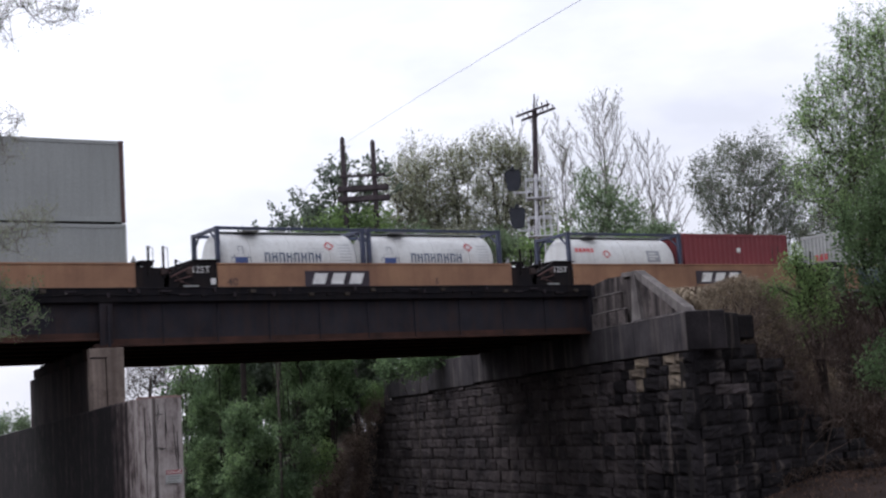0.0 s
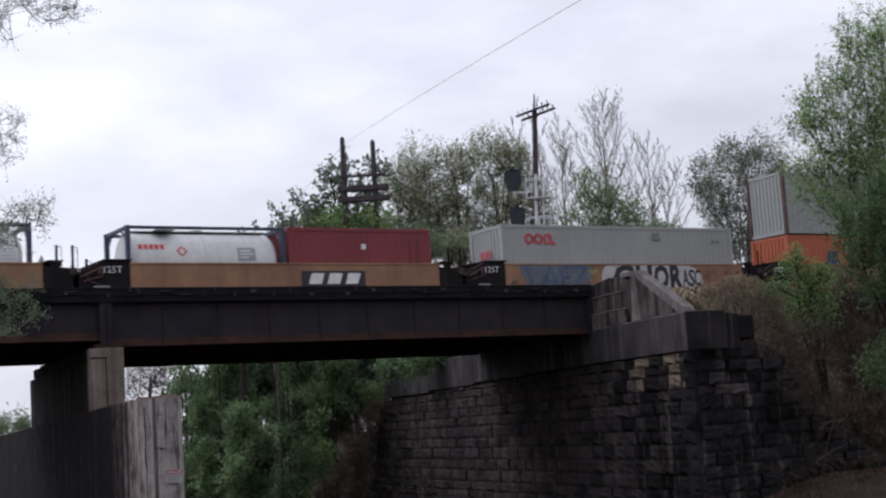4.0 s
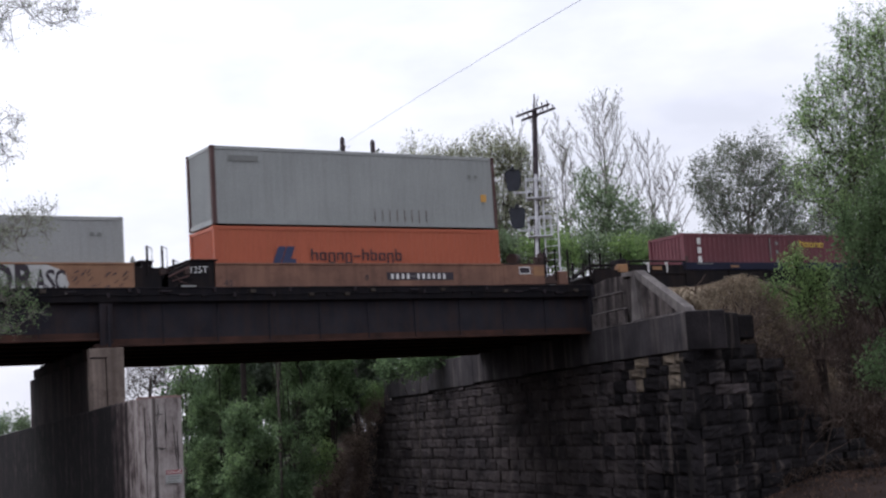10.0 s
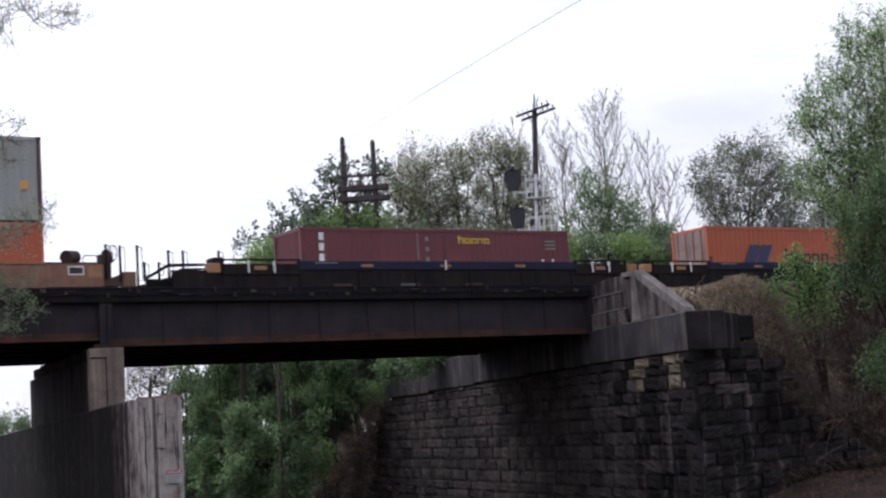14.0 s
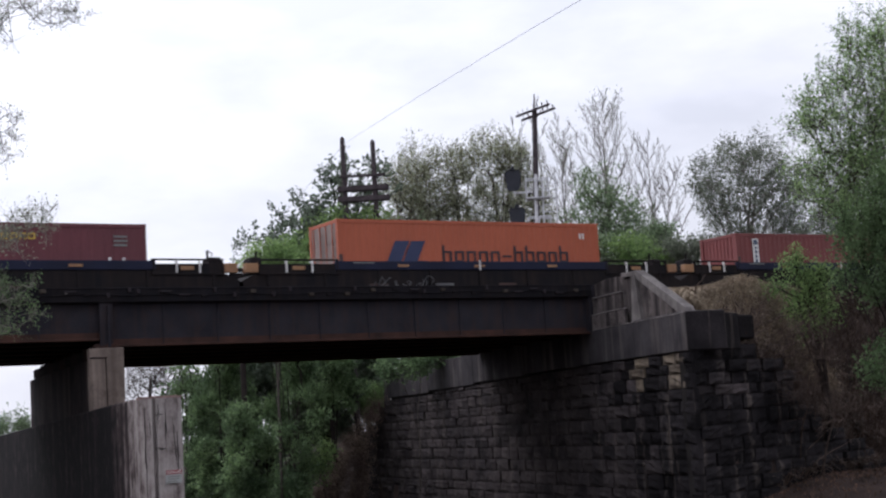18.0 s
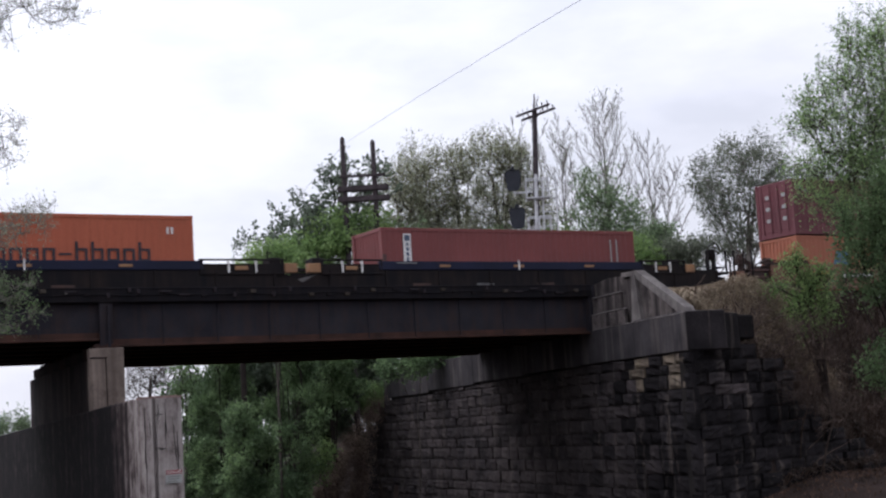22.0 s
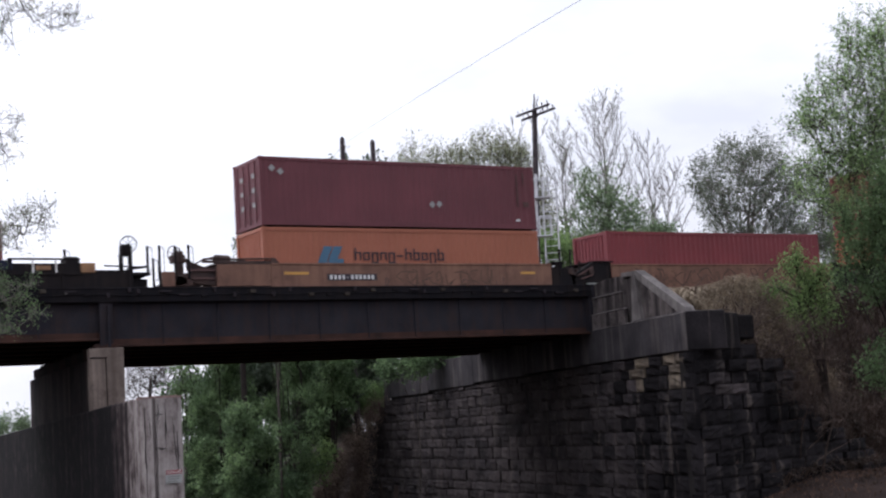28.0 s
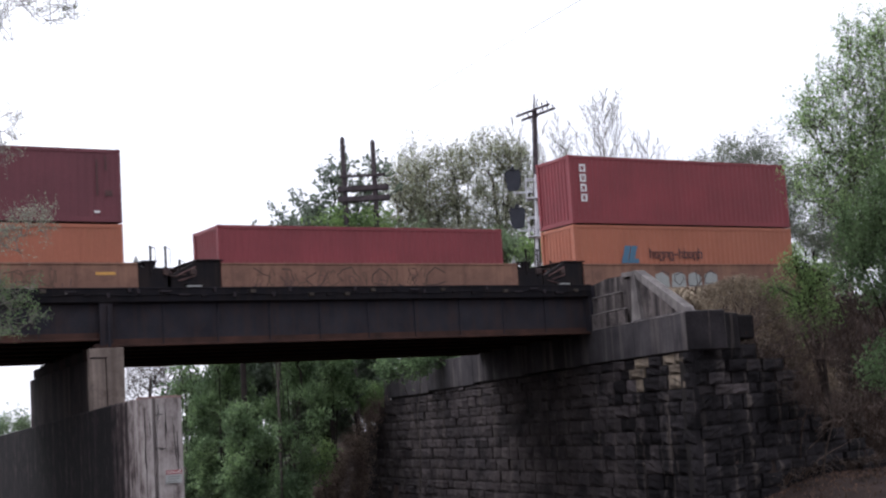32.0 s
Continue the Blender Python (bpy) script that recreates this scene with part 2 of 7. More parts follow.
# ---- mesh building ----
class Mesh:
    """Collects faces and links them as one mesh object."""

    def __init__(self):
        self.v, self.f, self.s = [], [], []

    def add(self, verts, faces, smooth=False):
        o = len(self.v)
        self.v += [tuple(p) for p in verts]
        self.f += [tuple(i + o for i in f) for f in faces]
        self.s += [smooth] * len(faces)
        return self

    def box(self, x0, y0, z0, x1, y1, z1, c=0.0, m=None):
        """An axis-aligned box; c chamfers its edges."""
        if c <= 0:
            p = [(x, y, z) for x in (x0, x1) for y in (y0, y1) for z in (z0, z1)]
            fs = [(0, 1, 3, 2), (4, 6, 7, 5), (0, 4, 5, 1), (2, 3, 7, 6), (0, 2, 6, 4), (1, 5, 7, 3)]
        else:
            c = min(c, (x1 - x0) / 2.2, (y1 - y0) / 2.2, (z1 - z0) / 2.2)
            X, Y, Z = (x0, x1), (y0, y1), (z0, z1)
            p, idx = [], {}
            for i in (0, 1):
                for j in (0, 1):
                    for k in (0, 1):
                        q = (X[i], Y[j], Z[k])
                        ins = (c if i == 0 else -c, c if j == 0 else -c, c if k == 0 else -c)
                        for a in range(3):
                            idx[i, j, k, a] = len(p)
                            p.append(tuple(q[b] + (0 if b == a else ins[b]) for b in range(3)))
            fs = []
            for a in range(3):
                b, e = (a + 1) % 3, (a + 2) % 3
                for s in (0, 1):
                    quad = []
                    for u, w in ((0, 0), (1, 0), (1, 1), (0, 1)):
                        k = [0, 0, 0]
                        k[a], k[b], k[e] = s, u, w
                        quad.append(idx[(*k, a)])
                    fs.append(tuple(quad) if s else tuple(reversed(quad)))
                for u in (0, 1):
                    for w in (0, 1):
                        k0, k1 = [0, 0, 0], [0, 0, 0]
                        k0[b], k0[e], k1[b], k1[e] = u, w, u, w
                        k1[a] = 1
                        q = [idx[(*k0, b)], idx[(*k1, b)], idx[(*k1, e)], idx[(*k0, e)]]
                        fs.append(tuple(q) if u != w else tuple(reversed(q)))
            for i in (0, 1):
                for j in (0, 1):
                    for k in (0, 1):
                        q = [idx[i, j, k, a] for a in range(3)]
                        fs.append(tuple(q) if (i + j + k) % 2 else tuple(reversed(q)))
        if m is not None:
            p = [m @ Vector(q) for q in p]
        return self.add(p, fs)

    def prism(self, pts, a, b, axis="y", m=None):
        """A polygon pts (in the two other axes, in x-y-z order) swept from a to b along axis."""
        n = len(pts)
        mk = {"x": lambda u, w, t: (t, u, w), "y": lambda u, w, t: (u, t, w), "z": lambda u, w, t: (u, w, t)}[axis]
        p = [mk(u, w, a) for u, w in pts] + [mk(u, w, b) for u, w in pts]
        fs = [(i, (i + 1) % n, n + (i + 1) % n, n + i) for i in range(n)] + [tuple(reversed(range(n))), tuple(range(n, 2 * n))]
        if m is not None:
            p = [m @ Vector(q) for q in p]
        return self.add(p, fs)

    def tube(self, a, b, r0, r1=None, n=8, cap=True):
        a, b = Vector(a), Vector(b)
        r1 = r0 if r1 is None else r1
        d = (b - a).normalized()
        u = d.orthogonal().normalized()
        w = d.cross(u)
        ring = [(math.cos(2 * math.pi * i / n), math.sin(2 * math.pi * i / n)) for i in range(n)]
        p = [a + (u * c + w * s) * r0 for c, s in ring] + [b + (u * c + w * s) * r1 for c, s in ring]
        self.add(p, [(i, (i + 1) % n, n + (i + 1) % n, n + i) for i in range(n)], True)
        if cap:
            self.add(p, [tuple(reversed(range(n))), tuple(range(n, 2 * n))])
        return self

    def path(self, pts, r, n=6):
        for a, b in zip(pts, pts[1:]):
            self.tube(a, b, r, n=n)
        return self

    def ring(self, centre, axis, R, r, n=20, k=5):
        c, ax = Vector(centre), Vector(axis).normalized()
        u = ax.orthogonal().normalized()
        w = ax.cross(u)
        p, f = [], []
        for i in range(n):
            t = 2 * math.pi * i / n
            o = u * math.cos(t) + w * math.sin(t)
            for j in range(k):
                s = 2 * math.pi * j / k
                p.append(c + o * (R + r * math.cos(s)) + ax * r * math.sin(s))
                f.append((i * k + j, i * k + (j + 1) % k, ((i + 1) % n) * k + (j + 1) % k, ((i + 1) % n) * k + j))
        return self.add(p, f, True)

    def data(self, name, material):
        me = bpy.data.meshes.new(name)
        me.from_pydata(self.v, [], self.f)
        me.polygons.foreach_set("use_smooth", self.s)
        me.materials.append(material)
        me.update()
        return me


def part(name, m, material, parent=None, label=""):
    """Links a collected mesh as one object, under a thing or a part if one is given."""
    ob = new(name, m.data(name, material) if isinstance(m, Mesh) else m)
    if parent is not None:
        ob.parent = parent
    if label:
        ob["label"] = label
    return ob


def thing(name, label, category, group="", kind="", at=(0, 0, 0), rz=0.0):
    e = new(name)
    e.empty_display_size = 0.3
    e.matrix_basis = pose(*at, 0, 0, rz)
    return tagged(e, label, category, group, kind)


def structure(name, m, material, label, category):
    return tagged(part(name, m, material), label, category, kind="structure")


def letters(name, text, size, material, parent, m, label="", depth=0.004, bold=0.0):
    """Raised lettering in the built-in font, as one mesh."""
    cu = bpy.data.curves.new(name, "FONT")
    cu.body, cu.size, cu.extrude, cu.resolution_u, cu.offset = text, size, depth, 2, bold
    tmp = bpy.data.objects.new(name, cu)
    me = bpy.data.meshes.new_from_object(tmp)
    bpy.data.objects.remove(tmp)
    me.materials.clear()
    me.materials.append(material)
    ob = part(name, me, material, parent, label)
    ob.matrix_basis = m
    return ob


# ---- plan ----
RAIL = 6.32            # top of rail
BOX_Y = 49.33          # near side of the containers
TRACK_Y = BOX_Y + 1.22
SKEW = math.tan(radians(12))


def wall_x(y):
    return 36.1 + (y - 48.6) * SKEW


def smooth(a, b, t):
    t = min(1.0, max(0.0, (t - a) / (b - a)))
    return t * t * (3 - 2 * t)


def ground_z(x, y):
    """Height of the ground: low beside the road, a railway bank either side of the bridge."""
    base = -1.25 * smooth(8, 30, math.hypot(x, y) * 0.8) - 2.0 * smooth(22, 28, x - 0.1 * y + 6) * smooth(44, 50, y) * (1 - smooth(80, 110, y))
    base -= 0.95 * smooth(42.5, 34.5, x) * smooth(24, 36, y) * smooth(8, 22, x) * (1 - smooth(44, 50, y))
    base += 0.10 * noise.noise((x * 0.13, y * 0.13, 0)) + 0.05 * noise.noise((x * 0.5, y * 0.5, 3))
    if x > wall_x(y) + 0.7 and 30 < y and (y < 77.5 or x > wall_x(y) + 0.9 * (y - 77.5)):
        along = (x - 34.45) / 0.966
        foot = 40.6 + (x - 34.45) * 0.268 + 0.55
        lip = float(np.interp(along, (2.4, 3.1, 4.2, 5.3, 6.4, 7.9, 9.4, 12.0, 15.0), (4.9, 3.7, 3.2, 2.5, 1.9, 1.0, 0.1, -0.9, -1.2)))
        crest = max(45.8, foot + 3.1)
        if y > foot:
            near = min(1.0, (y - foot) / (crest - foot))
            far = 1 - smooth(96, 118, y)
            rough = 0.3 * noise.noise((x * 0.35, y * 0.35, 8)) + 0.12 * noise.noise((x * 1.1, y * 1.1, 5))
            swell = 0.35 * smooth(40, 42, x) * math.exp(-((y - crest + 0.8) / 0.9) ** 2) if y < crest + 2 else 0.0
            swell += 0.5 * math.exp(-((x - 42.2) / 1.8) ** 2 - ((y - 45.9) / 1.3) ** 2)
            base = base + (lip + (5.95 - lip) * near ** 0.8 + swell + rough * math.sin(math.pi * min(1.0, near)) - base) * far
    elif x > wall_x(y) + 0.2 and y > 76:
        base = base + (5.6 - base) * smooth(0, 1, ((x - wall_x(y)) * 0.9 - (y - 76.8) * 0.8 + 5.2) / 6.5) * smooth(76.2, 78, y) * (1 - smooth(96, 118, y))
    elif x < -5 and y > 30:
        base = base + (5.95 - base) * smooth(-5, -9, x) * smooth(36, 47.6, y) * (1 - smooth(64, 76, y))
    return base


# ---- ground ----
M_GROUND = mat("rough_ground", (0.052, 0.037, 0.032), (0.026, 0.0195, 0.0175), 0.97, 0, 0.9, 6, 0.9, spec=0.04)


def build_ground():
    xs = list(np.concatenate([np.array([-2500, -1200, -600, -300, -150, -80]), np.arange(-50, 16, 3.0), np.arange(16, 62, 0.6), np.arange(62, 110, 3.0), np.array([120, 150, 200, 300, 600, 1200, 2500])]))
    ys = list(np.concatenate([np.array([-2500, -1200, -500, -200, -80]), np.arange(-40, 28, 3.0), np.arange(28, 68, 0.6), np.arange(68, 92, 1.0), np.arange(92, 120, 3.0), np.array([130, 160, 220, 300, 600, 1200, 2500])]))
    m = Mesh()
    m.v = [(x, y, ground_z(x, y)) for y in ys for x in xs]
    n = len(xs)
    m.f = [(j * n + i, j * n + i + 1, (j + 1) * n + i + 1, (j + 1) * n + i) for j in range(len(ys) - 1) for i in range(n - 1)]
    m.s = [True] * len(m.f)
    structure("ground", m, M_GROUND, "brown earth bank with dry grass and leaf litter", "ground")


build_ground()

# ---- bridge ----
G0, G1 = 4.9, 6.5      # girder bottom and top
JOINT, ABUT = 15.75, 35.9


def girder(y, x0, x1, z0, z1, near):
    g = thing("plate_girder", "dark riveted steel plate girder with a rusty lower flange", "bridge girder", "bridge girders", at=(0, y, 0))
    part("web", Mesh().box(x0, -0.01, z0 + 0.04, x1, 0.01, z1 - 0.04), M_STEEL, g)
    part("lower_flange", Mesh().box(x0, -0.19, z0, x1, 0.19, z0 + 0.05, 0.01), M_RUST, g, "rust-red lower flange")
    part("upper_flange", Mesh().box(x0, -0.19, z1 - 0.05, x1, 0.19, z1, 0.01), M_STEEL, g)
    part("flange_angle", Mesh().prism([(0.012, z0 + 0.052), (-0.14, z0 + 0.052), (-0.14, z0 + 0.075), (-0.03, z0 + 0.09), (-0.02, z0 + 0.27), (0.012, z0 + 0.27)], x0, x1, "x"), M_RUST if near else M_STEEL, g)
    k = int((x1 - x0) / 2.0)
    me = Mesh().box(-0.012, -0.05, z0 + 0.06, 0.012, -0.012, z1 - 0.06).box(-0.06, -0.018, z0 + 0.06, 0.08, -0.012, z1 - 0.06).data("stiffener", M_STEEL)
    for i in range(k + 1):
        s = part("stiffener", me, M_STEEL, g)
        s.location.x = x0 + 0.1 + i * (x1 - x0 - 0.2) / k
    return g


for gy, near in ((48.6, 1), (50.6, 0), (52.6, 0), (55.0, 0), (57.4, 0), (59.6, 0), (61.4, 0)):
    off = (gy - 48.6) * 0.122
    top = G1 if gy in (48.6, 61.4) else 5.85
    girder(gy, JOINT + 0.004 + off, ABUT + (gy - 48.6) * SKEW, G0, top, near)
    girder(gy, -7.5, JOINT - 0.004 + off, G0 + 0.22, top, near)
deck = Mesh().box(-9, 48.64, 5.86, 38.2, 61.36, 5.98)
structure("bridge_deck", deck, M_STEEL, "dark steel bridge deck", "bridge deck")
curb = thing("deck_curb", "dark steel curb along the bridge deck edge", "curb", at=(0, 48.3, 0))
part("curb_plate", Mesh().box(-9, 0.0, G1 - 0.1, 36.0, 0.05, 6.89, 0.01), M_CURB, curb)
part("curb_lip", Mesh().box(-9, -0.02, 6.83, 36.0, 0.08, 6.895, 0.012), M_CURB, curb)
part("joint_plate", Mesh().box(15.55, 0.06, 4.95, 16.0, 0.1, 6.6, 0.01), M_STEEL, curb)
part("end_plate", Mesh().box(35.85, 0.05, 5.02, 36.3, 0.3, 6.87, 0.01), M_STEEL, curb)
part("tag", Mesh().box(14.37, -0.03, 6.68, 14.47, -0.004, 6.76, 0.006), M_COPING, curb, "small white tag")
part("drain_pipe", Mesh().tube((15.85, 0.0, 4.9), (15.85, 0.0, 6.3), 0.05, n=8), M_STEEL, curb)
crng = random.Random(8)
lug = [Mesh().box(0, -0.05, 0, w, 0.02, h, 0.012).data("curb_lug", m) for w, h, m in ((0.24, 0.09, M_CURB), (0.12, 0.16, M_STEEL), (0.4, 0.06, M_STEEL), (0.2, 0.12, M_TIE))]
for i in range(64):
    k = part("curb_lug", crng.choice(lug), None, curb)
    k.location = (-8.5 + i * 0.69 + crng.uniform(-0.2, 0.2), -0.02, crng.choice((6.72, 6.68, 6.6, 6.54)))
part("signal_cable", Mesh().path([(-9 + i * 1.5, -0.045, 6.66 - 0.05 * (i % 2) + crng.uniform(-0.02, 0.02)) for i in range(31)], 0.018, 5), M_CURB, curb, "thin black cable along the curb")
structure("deck_curb_far", Mesh().box(-9, 61.6, G1 - 0.1, 38.4, 61.7, 6.9), M_STEEL, "dark steel curb along the far deck edge", "curb")
structure("ballast_bed", Mesh().prism([(48.63, 5.99), (61.38, 5.99), (61.38, 6.13), (48.63, 6.13)], -320, 330, "x"), M_BALLAST, "grey crushed stone ballast", "ballast")

# ---- pier and its wall, both along a line turned 7 degrees ----
pier = thing("bridge_pier", "stained grey concrete bridge pier under the steel span", "bridge pier", at=(15.15, 48.35, 0), rz=-7)
# shaft and cap colours carry the shade under the span, plus brown streaks
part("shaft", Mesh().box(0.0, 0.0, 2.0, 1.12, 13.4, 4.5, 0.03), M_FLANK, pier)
part("cap", Mesh().box(-0.03, 0.35, 4.5, 1.14, 12.2, 4.86, 0.04), M_SHADE, pier)
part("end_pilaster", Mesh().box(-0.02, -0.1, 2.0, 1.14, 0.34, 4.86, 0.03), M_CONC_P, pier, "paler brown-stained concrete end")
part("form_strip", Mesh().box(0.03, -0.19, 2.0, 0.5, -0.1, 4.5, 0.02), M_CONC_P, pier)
part("form_groove", Mesh().box(0.505, -0.115, 2.0, 0.545, -0.098, 4.52), M_SHADE, pier, "dark joint beside the form strip")
part("form_lip", Mesh().box(0.0, -0.2, 4.505, 0.56, -0.1, 4.55, 0.01), M_SHADE, pier, "dark lip over the form strip")
for k in range(7):
    part("bearing", Mesh().box(0.2, 0.08 + k * 1.9, 4.86, 1.0, 0.5 + k * 1.9, 5.0, 0.02), M_RUST, pier)
crash = thing("crash_wall", "weathered concrete crash wall with dark water stains", "concrete wall", at=(13.78, 39.2, 0), rz=-7)


def wall_piece(ring, fall):
    """A thick wall from a plan outline: battered foot, a rounded top edge, the top falling gently away."""
    m = Mesh()
    top = [(x, y, 2.82 - fall * max(0.0, y - 3.0)) for x, y in ring]
    cx = sum(p[0] for p in ring) / len(ring)
    inn = [(x + (0.06 if x < cx else -0.06), y + (0.06 if y < 0.8 else 0), z + 0.05) for x, y, z in top]
    bot = [(x, y, -4.0) for x, y in ring]
    k = len(ring)
    f = [(i, (i + 1) % k, k + (i + 1) % k, k + i) for i in range(k)] + [(k + i, k + (i + 1) % k, 2 * k + (i + 1) % k, 2 * k + i) for i in range(k)]
    f.append(tuple(range(2 * k, 3 * k)))
    return m.add(bot + top + inn, f)


nose = [(0.6 + 0.6 * math.cos(math.pi + math.pi * i / 14), 0.9 + 0.9 * math.sin(math.pi + math.pi * i / 14)) for i in range(15)]
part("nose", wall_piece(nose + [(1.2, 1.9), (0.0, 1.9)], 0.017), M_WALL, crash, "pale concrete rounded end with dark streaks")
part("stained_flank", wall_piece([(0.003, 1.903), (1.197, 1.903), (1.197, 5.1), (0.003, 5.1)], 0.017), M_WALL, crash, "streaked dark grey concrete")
part("wall_body", wall_piece([(0.006, 5.105), (1.194, 5.105), (1.5, 9.6), (1.5, 42), (0.006, 42), (0.006, 16)], 0.017), M_WALL, crash, "brown-streaked dark concrete flank")
lip = [(0.6 + 0.63 * math.cos(math.pi + math.pi * i / 14), 0.93 + 0.93 * math.sin(math.pi + math.pi * i / 14)) for i in range(15)]
part("top_skim", Mesh().prism(lip, 2.83, 2.885, "z"), mat("rusty_pink_skim", (0.30, 0.20, 0.185), (0.18, 0.125, 0.118), 0.9, 0, 3, 20, 0.2, spec=0.06), crash, "thin rust-stained skim on the wall top")
part("formwork_rib", Mesh().box(0.24, 0.06, -4.0, 0.30, 0.2, 2.84, 0.01), M_CONC_M, crash, "narrow dark formwork rib")


def crack(a0, z0, a1, z1, wide, seed):
    """A ragged dark line on the rounded end, from one angle and height to another."""
    r = random.Random(seed)
    m = Mesh()
    n = 9
    v = []
    for i in range(n + 1):
        f = i / n
        a = radians(a0 + (a1 - a0) * f + r.uniform(-1.5, 1.5))
        z = z0 + (z1 - z0) * f + r.uniform(-0.02, 0.02)
        w = wide * r.uniform(0.3, 1.0) * (0.25 + math.sin(math.pi * f))
        x, y = 0.6 + 0.603 * math.cos(a), 0.9 + 0.903 * math.sin(a)
        up = abs(z1 - z0) < abs(a1 - a0) * 0.01
        da = 0.0 if up else w
        dz = w if up else 0.0
        v += [(x - da, y, z - dz), (x + da, y, z + dz)]
    m.add(v, [(2 * i, 2 * i + 2, 2 * i + 3, 2 * i + 1) for i in range(n)])
    part("crack", m, M_MORTAR, crash, "dark crack in the concrete")


crack(238, 1.46, 268, 1.44, 0.028, 1)
crack(238, 1.46, 236, 0.2, 0.012, 2)
crack(250, 2.8, 248, 2.1, 0.014, 3)
crack(240, -0.42, 300, -0.22, 0.03, 4)
crack(262, -0.3, 285, -0.36, 0.02, 5)
crack(225, 2.3, 226, 1.7, 0.012, 6)
crack(268, 2.8, 266, 1.5, 0.022, 7)
crack(285, 2.3, 296, 1.0, 0.02, 8)
crack(236, 2.4, 262, 2.36, 0.018, 9)
crack(300, 1.9, 296, 0.4, 0.03, 10)
crack(212, 2.6, 213, 0.0, 0.03, 11)

# ---- abutment: local y along its face (away from the viewer), local -x outward ----
AB = pose(36.1, 48.6, 0, 0, 0, -12)
abut = tagged(new("abutment"), "dark stone bridge abutment with a sooty concrete cap", "abutment", kind="structure")
abut.matrix_basis = AB
part("backing", Mesh().box(0.12, -7.75, -4, 0.3, 29.3, 3.6).prism([(29.2, -4), (46, -4), (44, -2), (34, 1.6), (29.2, 3.2)], 0.13, 0.3, "x"), M_MORTAR, abut)
for y0, y1 in ((-8.15, -4.0), (-3.99, 1.2), (1.21, 7.4), (7.41, 14.2), (14.21, 21.5), (21.51, 29.2)):
    part("cap_block", Mesh().box(-0.12, y0, 3.68 - 0.014 * max(0, y0), 1.5, y1, 5.0 + 0.012 * max(0.0, -y0), 0.035), M_CONC_D, abut)
# thin slab gives the end face a darker colour than the cap
part("cap_end", Mesh().box(-0.09, -8.19, 3.7, 1.5, -8.152, 5.07, 0.02), M_STONE_W, abut, "black end face of the cap")
part("backwall", Mesh().box(1.6, -0.2, 3.6, 2.2, 14.5, 6.45, 0.02), M_CONC_D, abut)
part("far_wing", Mesh().box(1.6, 14.51, 3.6, 2.2, 20.0, 5.6, 0.02), M_CONC_D, abut)
# stepped upper wing with a sloping coping
part("wing", Mesh().prism([(-8.0, 4.99), (0.1, 4.99), (0.1, 6.86), (-1.5, 7.0), (-4.1, 6.9), (-7.95, 5.1)], 0.15, 0.38, "x"), M_CONC_M, abut)
part("wing_step", Mesh().box(0.0, -2.8, 4.99, 0.15, 0.1, 6.3, 0.02), M_CONC_M, abut)
part("wing_step", Mesh().box(-0.1, -3.4, 4.99, 0.0, 0.1, 5.62, 0.02), M_CONC_M, abut)
part("coping", Mesh().prism([(-8.05, 5.02), (-7.9, 5.26), (-4.25, 7.0), (-3.0, 7.04), (-3.0, 6.88), (-4.0, 6.82), (-7.6, 5.02)], 0.04, 0.42, "x"), M_COPING, abut, "pale concrete coping")
part("step_ledge", Mesh().box(-0.03, -2.83, 6.302, 0.15, 0.1, 6.345, 0.01), M_COPING, abut, "pale thin ledge")
part("step_ledge", Mesh().box(-0.13, -3.43, 5.622, 0.0, 0.1, 5.665, 0.01), M_COPING, abut, "pale thin ledge")
part("buttress", Mesh().prism([(-4.5, 5.0), (-3.7, 5.0), (-3.95, 6.86), (-4.2, 6.84)], 0.0, 0.16, "x"), M_COPING, abut, "pale streaked concrete rib")
# pale strip paints the highlight on the cap's worn upper edge
part("cap_edge", Mesh().box(-0.135, -8.1, 5.02, -0.06, 1.1, 5.05, 0.01), M_COPING, abut, "worn cap edge with a painted highlight")
# return wall, turning away from the corner
RET = pose(34.45, 40.6, 0, 0, 0, 15)
ret = tagged(new("return_wall"), "dark stepped stone retaining wall overgrown with dry brush", "retaining wall", kind="structure")
ret.matrix_basis = RET
part("cap_course", Mesh().box(1.3, 0.0, 3.7, 3.2, 1.2, 5.06, 0.04).box(3.2, 0.05, 4.1, 4.3, 1.2, 5.0, 0.06), M_STONE_W, ret)
part("backing", Mesh().prism([(0.2, -3.5), (15, -3.5), (15, -1.4), (9, -0.5), (6, 1.0), (4.2, 2.3), (3.0, 3.2), (0.2, 3.65)], 0.15, 0.7, "y"), M_MORTAR, ret)

# ---- track ----
for ry in (TRACK_Y - 0.7175, TRACK_Y + 0.7175):
    r = Mesh().prism([(-0.07, 0), (0.07, 0), (0.07, 0.012), (0.012, 0.03), (0.012, 0.11), (0.036, 0.12), (0.036, 0.15), (-0.036, 0.15), (-0.036, 0.12), (-0.012, 0.11), (-0.012, 0.03), (-0.07, 0.012)], -320, 330, "x")
    ob = structure("rail", r, M_RAIL, "rusty steel rail with a worn top", "rail")
    ob.location = (0, ry, RAIL - 0.15)
tm = Mesh()
for i in range(640):
    x = -150 + i * 0.52
    tm.box(x, TRACK_Y - 1.3, RAIL - 0.33, x + 0.23, TRACK_Y + 1.3, RAIL - 0.152)
tagged(part("railway_ties", tm, M_TIE), "dark creosoted timber railway ties in ballast", "railway ties", kind="stuff")

# ---- trees ----


def leaf_mat(name, col, col2, trans=0.5, rand=0.35):
    return mat(name, col, col2, 0.6, 0, 0.5, 3, 0.0, rand=rand, spec=0.25, trans=trans)


